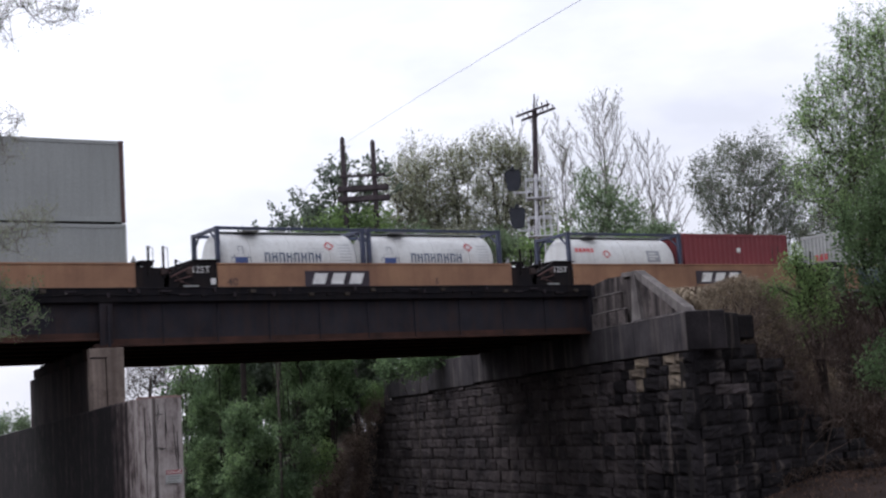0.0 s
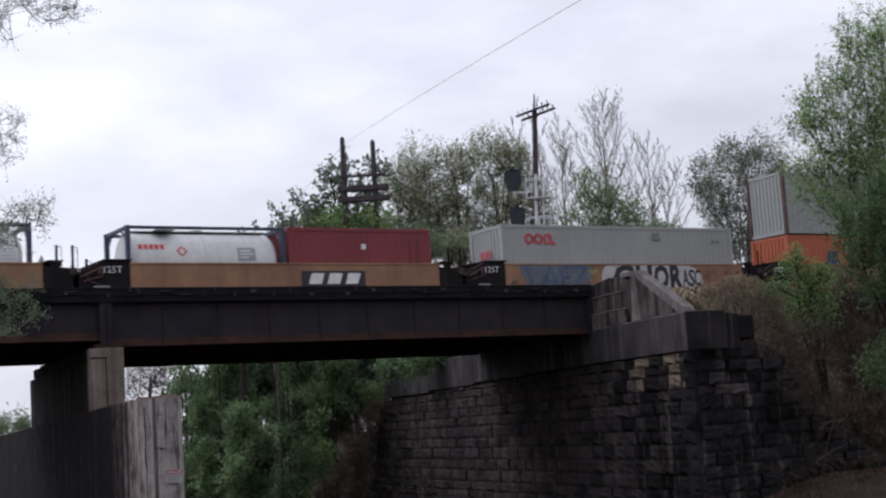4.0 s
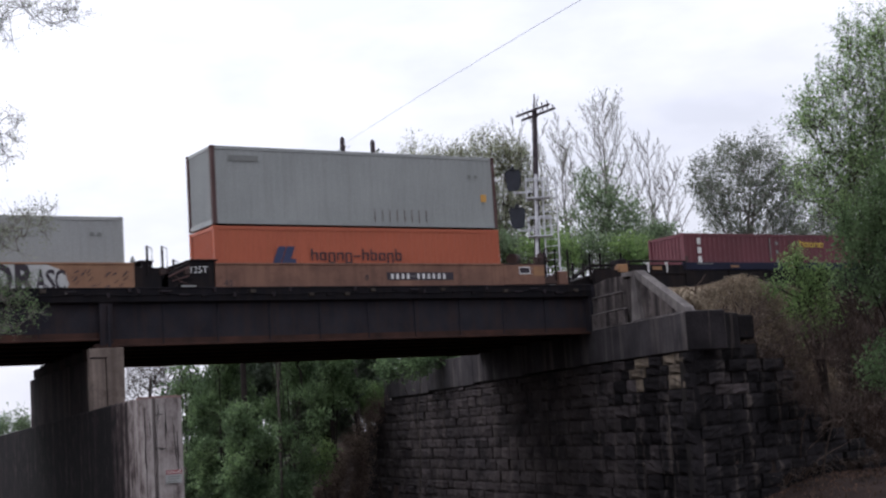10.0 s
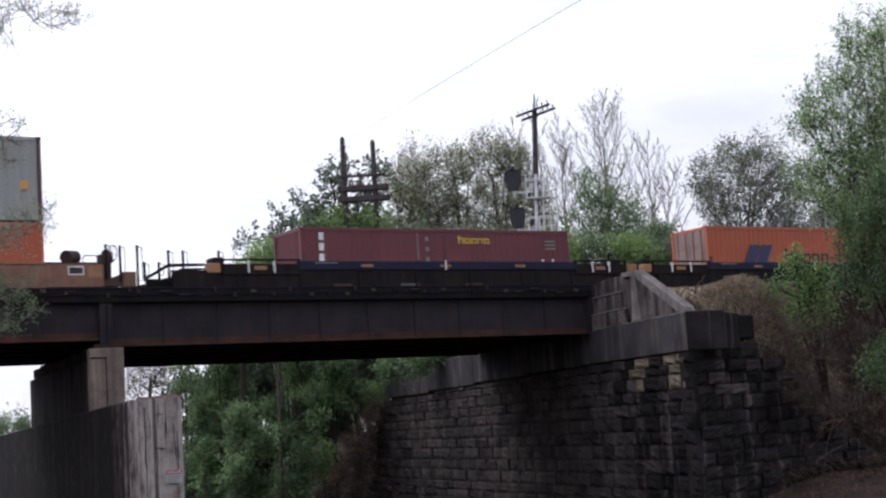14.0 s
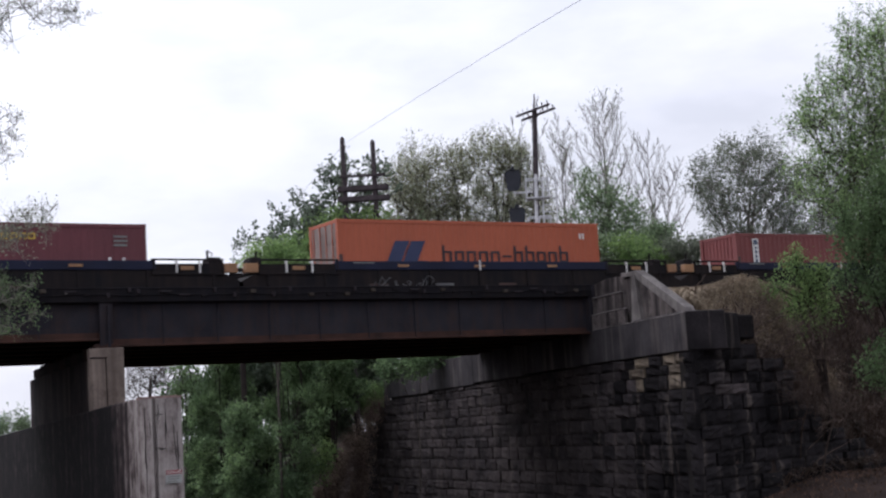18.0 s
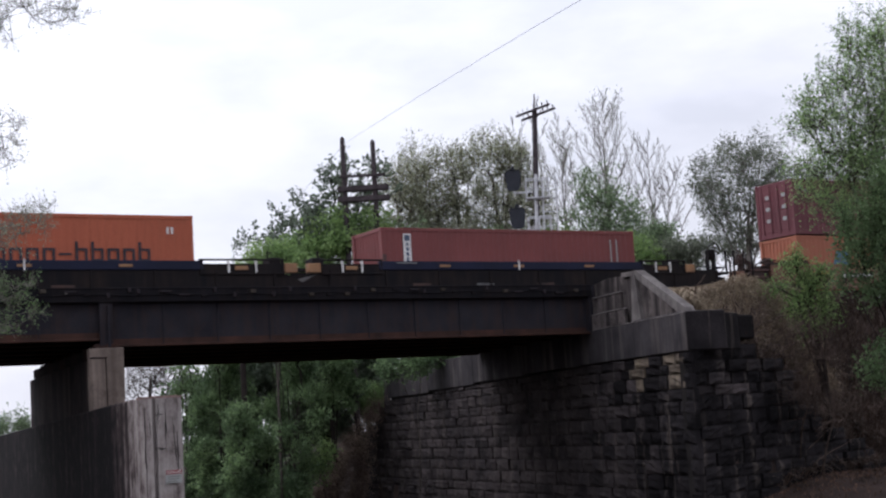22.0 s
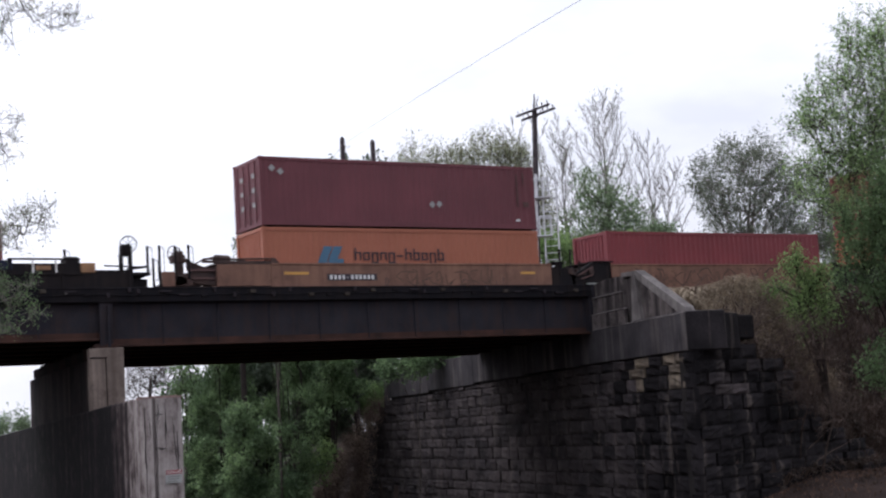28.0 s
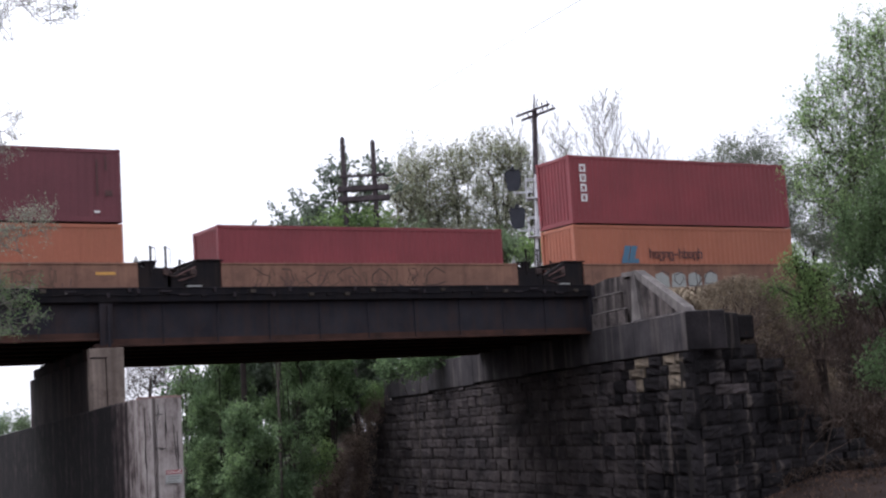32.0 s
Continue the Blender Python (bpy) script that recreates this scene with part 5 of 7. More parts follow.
def tank(s, top, label, frame_paint, length=6.058):
    """A tank container: a white jacketed barrel in an open frame."""
    z0, W, H = top - 2.591, 2.438, 2.591
    t = mover("tank_container", label, "tank container", "containers on the train", s)
    n, R = 28, 1.13
    cz, cy = z0 + 0.22 + R, W / 2
    ends = [(0.19, 0.0), (0.2, 0.55), (0.23, 0.85), (0.29, 1.01), (0.39, 1.09), (0.54, R)]
    prof = ends + [(length - x, r) for x, r in reversed(ends)]
    m = Mesh()
    v = [(x, cy + r * math.cos(6.28319 * i / n), cz + r * math.sin(6.28319 * i / n)) for x, r in prof for i in range(n)]
    m.add(v, [(j * n + i, j * n + (i + 1) % n, (j + 1) * n + (i + 1) % n, (j + 1) * n + i) for j in range(len(prof) - 1) for i in range(n)], True)
    part("barrel", m, C_TANK, t)
    for x in (1.4, 3.0, 4.6):
        part("band", Mesh().ring((x, cy, cz), (1, 0, 0), R + 0.004, 0.014, 28, 4), C_TANK, t)
    for px in (0.0, length - 0.16):
        for py in (0.0, W - 0.16):
            part("corner_post", Mesh().box(px, py, z0, px + 0.16, py + 0.16, top, 0.012), frame_paint, t)
        part("end_header", Mesh().box(px + 0.02, 0.16, top - 0.14, px + 0.14, W - 0.16, top - 0.01, 0.01), frame_paint, t)
        part("end_sill", Mesh().box(px + 0.02, 0.16, z0 + 0.02, px + 0.14, W - 0.16, z0 + 0.2, 0.01), frame_paint, t)
        for py0, py1 in ((0.16, 0.7), (W - 0.16, W - 0.7)):
            part("end_brace", Mesh().tube((px + 0.08, py0, z0 + 0.6), (px + 0.08, py1, z0 + 0.12), 0.045, n=6), frame_paint, t)
            part("end_brace", Mesh().tube((px + 0.08, py0, top - 0.55), (px + 0.08, py1, top - 0.1), 0.045, n=6), frame_paint, t)
    for py in (0.0, W - 0.11):
        part("top_rail", Mesh().box(0.16, py, top - 0.125, length - 0.16, py + 0.11, top - 0.015, 0.012), frame_paint, t)
        part("bottom_rail", Mesh().box(0.16, py, z0 + 0.02, length - 0.16, py + 0.11, z0 + 0.15, 0.012), frame_paint, t)
    part("walkway", Mesh().box(0.5, 0.75, top - 0.12, length - 0.5, 1.3, top - 0.09).box(1.2, 0.35, top - 0.12, 1.9, 0.75, top - 0.09), C_PALE, t)
    part("manhole", Mesh().tube((length / 2, cy, top - 0.3), (length / 2, cy, top - 0.02), 0.28, n=14), C_PALE, t)
    return t


def on_barrel(t, top, pts_fn, material, label):
    """Shapes wrapped a few millimetres above the barrel: pts_fn fills quads (x0, x1, a0, a1), angles in degrees above level."""
    W, R = 2.438, 1.139
    cz, cy = top - 2.591 + 0.22 + 1.13, W / 2
    m = Mesh()
    for x0, x1, z0, z1 in pts_fn:
        k = 4
        v = []
        for i in range(k + 1):
            z = z0 + (z1 - z0) * i / k
            y = cy - math.sqrt(max(0.01, R * R - z * z))
            v += [(x0, y, cz + z), (x1, y, cz + z)]
        m.add(v, [(2 * i, 2 * i + 1, 2 * i + 3, 2 * i + 2) for i in range(k)])
    return mark(t, m, material, label)


def hazard(t, top, x, z):
    """A white hazard diamond with a red edge."""
    n = 7
    rows = [(abs(2 * (i + 0.5) / n - 1), z - 0.17 + 0.34 * i / n, z - 0.17 + 0.34 * (i + 1) / n) for i in range(n)]
    on_barrel(t, top, [(x + s * 0.17 * (1 - k) - 0.035, x + s * 0.17 * (1 - k) + 0.035, z0, z1) for k, z0, z1 in rows for s in (-1, 1)], M_REDP, "red edge of a hazard diamond")


# cars
WHEEL_R = 0.42


def wheelset_mesh():
    m = Mesh()
    for y in (-0.72, 0.72):
        s = 1 if y > 0 else -1
        m.tube((0, y - 0.065, 0), (0, y + 0.065, 0), WHEEL_R, WHEEL_R, 20)
        m.tube((0, y - s * 0.09, 0), (0, y - s * 0.06, 0), WHEEL_R + 0.028, WHEEL_R + 0.028, 20)
        m.tube((0, y + s * 0.065, 0), (0, y + s * 0.12, 0), 0.15, 0.13, 10)
        for k in range(4):
            a = k * math.pi / 2
            m.tube((0.27 * math.cos(a), y + s * 0.06, 0.27 * math.sin(a)), (0.27 * math.cos(a), y + s * 0.075, 0.27 * math.sin(a)), 0.05, n=6)
    m.tube((0, -0.95, 0), (0, 0.95, 0), 0.08, n=8)
    return m.data("wheelset", M_WHEEL)


WHEELSET = wheelset_mesh()


def truck(car, x):
    """A two-axle truck under a car, wheels turning."""
    f = part("truck", Mesh().box(-0.2, 0.1, 0.3, 0.2, 2.34, 0.6, 0.03), M_RUSTD, car)
    f.location = (x, 0, RAIL)
    for y in (0.02, 2.42):
        part("side_frame", Mesh().prism([(-1.15, 0.30), (-1.15, 0.52), (-0.55, 0.66), (0.55, 0.66), (1.15, 0.52), (1.15, 0.30), (0.72, 0.30), (0.42, 0.18), (-0.42, 0.18), (-0.72, 0.30)], y - 0.09, y + 0.09, "y"), M_RUSTD, f)
    for y in (0.02, 2.42):
        for k in (-0.14, 0.0, 0.14):
            part("spring", Mesh().tube((k, y, 0.2), (k, y, 0.45), 0.055, n=8), M_WHEEL, f)
    for dx in (-0.89, 0.89):
        w = part("wheel", WHEELSET, None, f)
        WHEELS.append((w, dx))
    return f


def grab_post(car, x, y, z0, z1, paint=None):
    m = Mesh().tube((x, y, z0), (x, y, z1), 0.045, n=6)
    m.path([(x + 0.05, y, z1 - 0.05), (x + 0.17, y, z1 - 0.08), (x + 0.17, y, z0 + 0.25), (x + 0.05, y, z0 + 0.2)], 0.014, 5)
    return part("grab_post", m, paint or M_BLK, car)


def side_panel(car, x0, x1, z0, z1, paint, y):
    s = 1 if y < 1 else -1
    b = part("side_sill", Mesh().box(x0, y, z0 + 0.1, x1, y + 0.04 * s, z1 - 0.07) if s > 0 else Mesh().box(x0, y - 0.04, z0 + 0.1, x1, y, z1 - 0.07), paint, car)
    lo, hi = (y - 0.03, y + 0.12) if s > 0 else (y - 0.12, y + 0.03)
    part("top_chord", Mesh().box(x0, lo, z1 - 0.07, x1, hi, z1, 0.012), paint, b)
    part("bottom_chord", Mesh().box(x0, lo, z0, x1, hi, z0 + 0.1, 0.012), paint, b)
    return b


SIDE_Y, FAR_Y = -0.2, 2.64
Z_LO, Z_HI = 6.72, 7.85


def joint_end(car, x, d):
    """The dark end of an articulated unit at x, facing along d."""
    if d > 0:
        pts = [(x, 6.9), (x + 1.25, 6.9), (x + 1.25, 7.5), (x + 0.95, 7.68), (x + 0.12, 7.72), (x, 7.9)]
    else:
        pts = [(x - 2.0, 6.95), (x, 6.9), (x, 7.93), (x - 0.9, 7.93), (x - 1.3, 7.72), (x - 2.0, 7.36)]
    e = part("end_platform", Mesh().prism(pts, -0.12, 0.12, "y"), M_BLK, car)
    part("side_beam", Mesh().prism(pts, 2.32, 2.56, "y"), M_BLK, e)
    lo, hi = min(x + d * 0.1, x + d * 1.2), max(x + d * 0.1, x + d * 1.2)
    part("cross_sill", Mesh().box(lo, 0.12, 6.95, hi, 2.32, 7.45, 0.02), M_BLK, e)
    if d > 0:
        part("deck_plate", Mesh().box(x + 0.2, -0.15, 7.9, x + 0.75, 2.5, 7.94, 0.01), M_BLK, e)
        part("deck_bracket", Mesh().prism([(x + 0.35, 7.6), (x + 0.6, 7.6), (x + 0.72, 7.9), (x + 0.25, 7.9)], -0.1, -0.04, "y"), M_BLK, e)
        part("marker", Mesh().prism([(x - 0.05, 7.9), (x + 0.18, 7.9), (x + 0.06, 8.14)], 0.1, 0.14, "y"), C_PALE, e, "small pale marker plate")
        grab_post(car, x + 0.5, -0.15, 7.4, 8.45)
        grab_post(car, x + 1.06, -0.12, 7.3, 8.45)
        part("joint_casting", Mesh().box(x + 1.2, 0.7, 6.85, x + 2.3, 1.75, 7.42, 0.06), M_RUSTD, car)
        truck(car, x + 1.52)
    else:
        part("deck_plate", Mesh().box(x - 0.95, -0.2, 7.93, x + 0.1, 2.64, 7.975, 0.01), M_BLK, e)
        part("slant_rod", Mesh().tube((x - 1.75, -0.14, 7.35), (x - 0.95, -0.14, 7.72), 0.035, n=6), C_POST, e)
        part("low_step", Mesh().box(x - 1.3, -0.2, 7.0, x - 0.75, -0.125, 7.05), C_PALE, e)
        grab_post(car, x - 1.45, 0.1, 7.55, 8.0)
    jr = random.Random(int(x * 10) + (3 if d > 0 else 7))
    for k in range(3):
        rx, rz = x + d * jr.uniform(0.9, 1.7), jr.uniform(7.1, 7.6)
        part("rod", Mesh().tube((rx, -0.16 - 0.02 * k, rz), (rx + d * jr.uniform(0.2, 0.7), -0.16 - 0.02 * k, rz + jr.uniform(-0.3, 0.25)), 0.022, n=5), jr.choice((C_POST, M_RUSTD, M_BLK)), e)
    part("lever_box", Mesh().box(x + d * 1.05 - 0.12, -0.2, 7.42, x + d * 1.05 + 0.12, 0.1, 7.66, 0.03), M_RUSTD, e)
    hose = Mesh().path([(x + d * 1.2, -0.05, 7.62), (x + d * 1.38, -0.05, 7.4), (x + d * 1.6, -0.05, 7.36), (x + d * 1.75, -0.05, 7.5)], 0.028, 5)
    part("air_hose", hose, C_POST, car)
    pipe = Mesh().path([(x + d * 1.1, 0.3, 7.75), (x + d * 1.5, 0.3, 7.66), (x + d * 1.9, 0.35, 7.72)], 0.03, 5)
    part("brake_pipe", pipe, M_RUSTD, car)
    return e


def well_car(s0, s1, paint, label, ends=("joint", "joint"), name_plate=0):
    """A deep-well container car; its origin lies at the start of its side sill. Ends: an articulated joint or a coupler platform."""
    L = s1 - s0
    c = mover("well_car", label, "railway car", "cars of the train", s0)
    side_panel(c, 0, L, Z_LO, Z_HI, paint, SIDE_Y)
    side_panel(c, 0, L, Z_LO, Z_HI, paint, FAR_Y)
    for i in range(7):
        x = 0.3 + i * (L - 0.6) / 6
        part("cross_member", Mesh().box(x - 0.12, SIDE_Y + 0.1, 6.55, x + 0.12, FAR_Y - 0.1, 6.66), paint, c)
    for i, x in enumerate((0.0, L)):
        d = -1 if i == 0 else 1
        if ends[i] == "joint":
            joint_end(c, x, d)
        else:
            pl = 2.0 if d > 0 else 3.0
            x0, x1 = min(x, x + d * pl), max(x, x + d * pl)
            mx = x0 if d > 0 else x - 2.1
            e = part("end_platform", Mesh().box(mx, SIDE_Y, 7.0, x1, SIDE_Y + 0.1, 7.8, 0.02).box(mx, FAR_Y - 0.1, 7.0, x1, FAR_Y, 7.8, 0.02).box(mx, SIDE_Y + 0.1, 7.0, x1, FAR_Y - 0.1, 7.35), paint, c)
            part("deck_plate", Mesh().box(mx, SIDE_Y, 7.81, x1, FAR_Y, 7.86), M_RUSTD, e)
            if d > 0:
                part("brake_reservoir", Mesh().tube((x + 0.9, 0.5, 8.12), (x + 1.35, 0.9, 8.16), 0.24, n=14), M_RUSTD, c)
                part("frame_plate", Mesh().box(x + 0.75, SIDE_Y - 0.012, 7.42, x + 1.3, SIDE_Y - 0.004, 7.72), M_WHITE, e, "white framed data plate")
                part("plate_face", Mesh().box(x + 0.79, SIDE_Y - 0.018, 7.46, x + 1.26, SIDE_Y - 0.013, 7.68), M_INK, e)
                part("reflector", Mesh().box(x + 1.45, SIDE_Y - 0.012, 7.35, x + 1.95, SIDE_Y - 0.002, 7.72), M_OCHRE_D, e, "ochre reflector patch")
            bx = x + d * (pl + 0.3)
            part("brake_stand", Mesh().box(bx - 0.14, 0.3, 7.2, bx + 0.14, 0.55, 8.35, 0.03).box(bx - 0.3, 0.25, 7.9, bx + 0.2, 0.6, 8.2, 0.03), M_RUSTD, c)
            wh = part("brake_wheel", Mesh().ring((bx + d * 0.22, 0.42, 8.25), (1, 0.35, 0), 0.28, 0.02, 18, 5).tube((bx, 0.42, 8.25), (bx + d * 0.24, 0.42, 8.25), 0.03, n=6), M_RUSTD, c)
            for k in range(4):
                a = k * math.pi / 2 + 0.4
                part("spoke", Mesh().tube((bx + d * 0.22, 0.42, 8.25), (bx + d * 0.22 - 0.33 * 0.27 * math.cos(a), 0.42 + 0.94 * 0.27 * math.cos(a), 8.25 + 0.27 * math.sin(a)), 0.012, n=4), M_RUSTD, wh)
            grab_post(c, x + d * (pl + 0.12), -0.1, 7.3, 8.5)
            grab_post(c, x + d * (pl + 0.62), -0.1, 7.2, 8.46)
            grab_post(c, x + d * (pl + 1.22), -0.15, 7.0, 8.46)
            part("end_step", Mesh().box(min(x + d * (pl + 0.68), x + d * (pl + 1.14)), -0.2, 7.0, max(x + d * (pl + 0.68), x + d * (pl + 1.14)), 0.1, 7.54, 0.02), paint, c)
            part("gusset", Mesh().prism([(x + d * pl, 7.05), (x + d * (pl + 0.7), 7.05), (x + d * (pl + 0.7), 7.5), (x + d * pl, 7.2)], -0.1, 0.1, "y"), M_RUSTD, c)
            if d < 0:
                part("brake_reservoir", Mesh().tube((x - 1.9, 0.4, 8.05), (x - 1.35, 0.6, 8.05), 0.17, n=12), M_RUSTD, c)
                part("deck_rail", Mesh().box(x - 2.6, -0.1, 7.86, x + 0.3, 0.0, 7.95, 0.01), M_RUSTD, c)
                part("brake_lever", Mesh().path([(x - 3.0, -0.05, 7.75), (x - 2.5, -0.05, 8.02), (x - 1.9, -0.05, 7.98)], 0.03, 5), M_RUSTD, c)
                part("inner_frame", Mesh().prism([(x - 2.1, 7.05), (x - 2.1, 7.72), (x - 2.6, 7.62), (x - 3.25, 7.5), (x - 3.25, 7.2), (x - 2.6, 7.1)], -0.05, 0.08, "y"), M_RUSTD, c, "dark rusty end frame")
                part("frame_rail", Mesh().box(x - 3.2, -0.12, 7.55, x - 1.6, -0.04, 7.63, 0.01), C_POST, c)
                part("frame_rail", Mesh().box(x - 3.0, -0.12, 7.26, x - 1.9, -0.04, 7.33, 0.01), C_POST, c)
                part("ramp", Mesh().prism([(x - 3.2, 7.1), (x - 4.5, 6.92), (x - 4.5, 7.0), (x - 3.9, 7.2), (x - 3.2, 7.52)], -0.1, 0.1, "y"), M_RUSTD, c)
                part("rod", Mesh().path([(x - 2.6, -0.1, 7.95), (x - 2.2, -0.1, 8.06), (x - 1.4, -0.1, 8.0), (x + 0.2, -0.1, 8.02)], 0.035, 5), M_RUSTD, c)
                part("bracket", Mesh().prism([(x - 3.1, 7.6), (x - 2.3, 7.66), (x - 2.9, 7.9), (x - 3.15, 8.05)], 0.1, 0.2, "y"), M_RUSTD, c)
                part("valve", Mesh().box(x - 1.2, -0.05, 7.86, x - 0.9, 0.3, 8.0, 0.04), M_RUSTD, c)
                part("corner_bracket", Mesh().prism([(x - 0.1, 7.86), (x + 0.35, 7.86), (x + 0.2, 8.05)], -0.15, -0.05, "y"), M_RUSTD, c)
            else:
                part("hand_hold", Mesh().path([(x + 1.3, -0.1, 7.86), (x + 1.35, -0.1, 8.1), (x + 1.9, -0.1, 8.1), (x + 1.95, -0.1, 7.86)], 0.02, 5), M_RUSTD, c)
            part("draft_sill", Mesh().prism([(x, 6.85), (x + d * (pl + 1.6), 6.75), (x + d * (pl + 1.6), 7.02), (x + d * pl, 7.2), (x, 7.2)], 0.7, 1.75, "y"), M_RUSTD, c)
            part("coupler", Mesh().box(min(x + d * (pl + 1.6), x + d * (pl + 1.95)), 1.0, 6.72, max(x + d * (pl + 1.6), x + d * (pl + 1.95)), 1.45, 7.02, 0.06), M_RUSTD, c)
            truck(c, x + d * 1.3)
    return c


def low_car(s0, s1, b0, b1, label, ends):
    """A black low-sided well car: navy top sill, ribbed lower side, a railed walkway at both ends of the well (b0 to b1)."""
    c = mover("well_car", label, "railway car", "cars of the train", s0)
    L, a, b = s1 - s0, b0 - s0, b1 - s0
    for y, s in ((SIDE_Y, 1), (FAR_Y, -1)):
        lo, hi = (y, y + 0.14) if s > 0 else (y - 0.14, y)
        sill = part("side_sill", Mesh().box(a - 0.25, lo, 7.6, b + 0.25, hi, 7.93, 0.015), M_NAVY, c, "navy blue top sill")
        part("lower_web", Mesh().box(0.9, lo + 0.05, 6.72, L - 0.9, hi - 0.05, 7.595), M_BLK, sill)
        part("bottom_chord", Mesh().box(0.9, lo - 0.03, 6.68, L - 0.9, hi + 0.02, 6.8, 0.015), M_BLK, sill)
        rib = Mesh().box(-0.05, -0.0, 6.8, 0.05, 0.06, 7.59).data("rib", M_BLK)
        for i in range(9):
            r = part("rib", rib, None, sill)
            r.location = (1.0 + i * (L - 2.0) / 8, lo if s > 0 else hi - 0.06, 0)
    for i, x in enumerate((a + 2.65, a + 6.1, a + 9.6)):
        lt = part("latch", Mesh().box(x - 0.24, SIDE_Y - 0.03, 7.7, x + 0.24, SIDE_Y - 0.002, 7.8, 0.008), M_OCHRE_D, c, "ochre latch strip on the sill")
        if i == 1:
            part("latch_bar", Mesh().box(x - 0.03, SIDE_Y - 0.05, 7.58, x + 0.03, SIDE_Y - 0.031, 7.97), M_WHITE, lt, "white upright latch bar")
    part("end_stop", Mesh().box(a + 0.0, SIDE_Y + 0.14, 7.9, a + 0.16, SIDE_Y + 0.19, 8.22, 0.02), C_POST, c, "dark red corner stop")
    part("data_stencil", Mesh().box(a + 0.5, SIDE_Y - 0.012, 7.84, a + 1.4, SIDE_Y - 0.002, 7.88), M_SMEAR, c, "pale stencilled line")
    for i in range(3):
        x = a + 1.2 + i * 2.9
        part("faded_patch", Mesh().box(x, SIDE_Y + 0.035, 6.95, x + 0.8, SIDE_Y + 0.048, 7.08), (M_RUSTD, M_TAG2, M_RUSTD)[i], c, "faded painted patch")
    inset = [2.75 if k == "coupler" else 0.6 for k in ends]
    for lo, hi, d in ((inset[0], a - 0.1, -1), (b + 0.1, L - inset[1], 1)):
        w = part("end_walkway", Mesh().box(lo, SIDE_Y, 7.42, hi, FAR_Y, 7.5, 0.01), M_BLK, c)
        for y in (SIDE_Y + 0.05, FAR_Y - 0.05):
            part("hand_rail", Mesh().box(lo, y - 0.05, 7.94, hi, y + 0.05, 8.0, 0.01), M_BLK, w)
            for i in range(4):
                x = lo + 0.06 + i * (hi - lo - 0.12) / 3
                part("rail_post", Mesh().box(x - 0.03, y - 0.055, 7.5, x + 0.03, y + 0.05, 7.94), M_WHITE if (i in (1, 2) and y < 0) else M_BLK, w)
            part("side_plate", Mesh().box(lo, y - 0.02, 7.5, hi, y + 0.0, 7.82), M_BLK, w)
        part("reflector", Mesh().box((lo + hi) / 2 - 0.3, SIDE_Y - 0.015, 7.6, (lo + hi) / 2 + 0.2, SIDE_Y - 0.003, 7.74), M_OCHRE_D, w, "ochre reflector strip")
        rx = lo - 0.52 if d < 0 else hi + 0.02
        part("end_block", Mesh().box(rx, SIDE_Y, 7.5, rx + 0.5, SIDE_Y + 0.3, 7.84, 0.02), M_OCHRE_D, w, "dull ochre painted end block")
        part("valve_box", Mesh().box(lo - 0.1 if d < 0 else hi - 0.35, 0.3, 7.5, lo + 0.35 if d < 0 else hi + 0.1, 1.0, 8.12, 0.04), M_BLK, w)
        grab_post(c, lo + 0.25 if d < 0 else hi - 0.3, 0.6, 7.8, 8.4)
    part("well_floor", Mesh().box(a, 0.0, 6.56, b, 2.44, 6.62), M_BLK, c)
    for x, d, kind in ((0.0, -1, ends[0]), (L, 1, ends[1])):
        if kind == "joint":
            pts = [(x - d * 1.6, 6.85), (x + d * 0.15, 6.85), (x + d * 0.15, 7.15), (x - d * 0.45, 7.45), (x - d * 1.6, 7.45)]
            part("end_sill", Mesh().prism(pts, -0.1, 2.5, "y"), M_BLK, c)
            part("coupling_rod", Mesh().path([(x - d * 0.5, 0.1, 7.62), (x, 0.1, 7.58), (x + d * 0.25, 0.1, 7.6)], 0.05, 6), M_BLK, c)
            if d > 0:
                truck(c, x + 0.1)
            continue
        part("coupler", Mesh().box(min(x - d * 0.6, x + d * 0.45), 0.95, 6.75, max(x - d * 0.6, x + d * 0.45), 1.5, 7.05, 0.06), M_RUSTD, c)
        truck(c, x - d * 1.9)
        if d < 0:
            part("ramp", Mesh().prism([(0.0, 7.26), (0.82, 7.72), (2.15, 7.76), (2.15, 7.84), (0.8, 7.82), (-0.05, 7.34)], -0.15, 0.05, "y").prism([(0.0, 6.9), (2.4, 6.85), (2.4, 7.5), (1.2, 7.45), (0.0, 7.15)], 0.1, 2.3, "y"), M_BLK, c)
            for px, z1 in ((-0.07, 7.88), (0.46, 7.88), (0.82, 8.3), (1.36, 8.3)):
                grab_post(c, px, -0.1, 7.2, z1)
            part("side_gear", Mesh().box(1.3, -0.05, 7.5, 1.9, 0.3, 7.68, 0.03), M_BLK, c)
        else:
            part("end_deck", Mesh().box(L - 1.9, -0.15, 7.42, L - 0.25, 2.5, 7.52, 0.01).prism([(L - 2.4, 6.85), (L - 0.3, 6.9), (L - 0.3, 7.3), (L - 2.4, 7.42)], 0.1, 2.3, "y"), M_BLK, c)
            part("brake_stand", Mesh().box(L - 1.28, 0.0, 7.5, L - 1.18, 0.2, 8.2).box(L - 0.95, 0.0, 7.5, L - 0.85, 0.2, 8.2).box(L - 1.25, -0.05, 8.1, L - 0.85, 0.25, 8.5, 0.05), M_BLK, c)
            wh = part("brake_wheel", Mesh().ring((L - 1.02, -0.12, 8.5), (0.2, 1, 0), 0.28, 0.02, 22, 5), M_BLK, c)
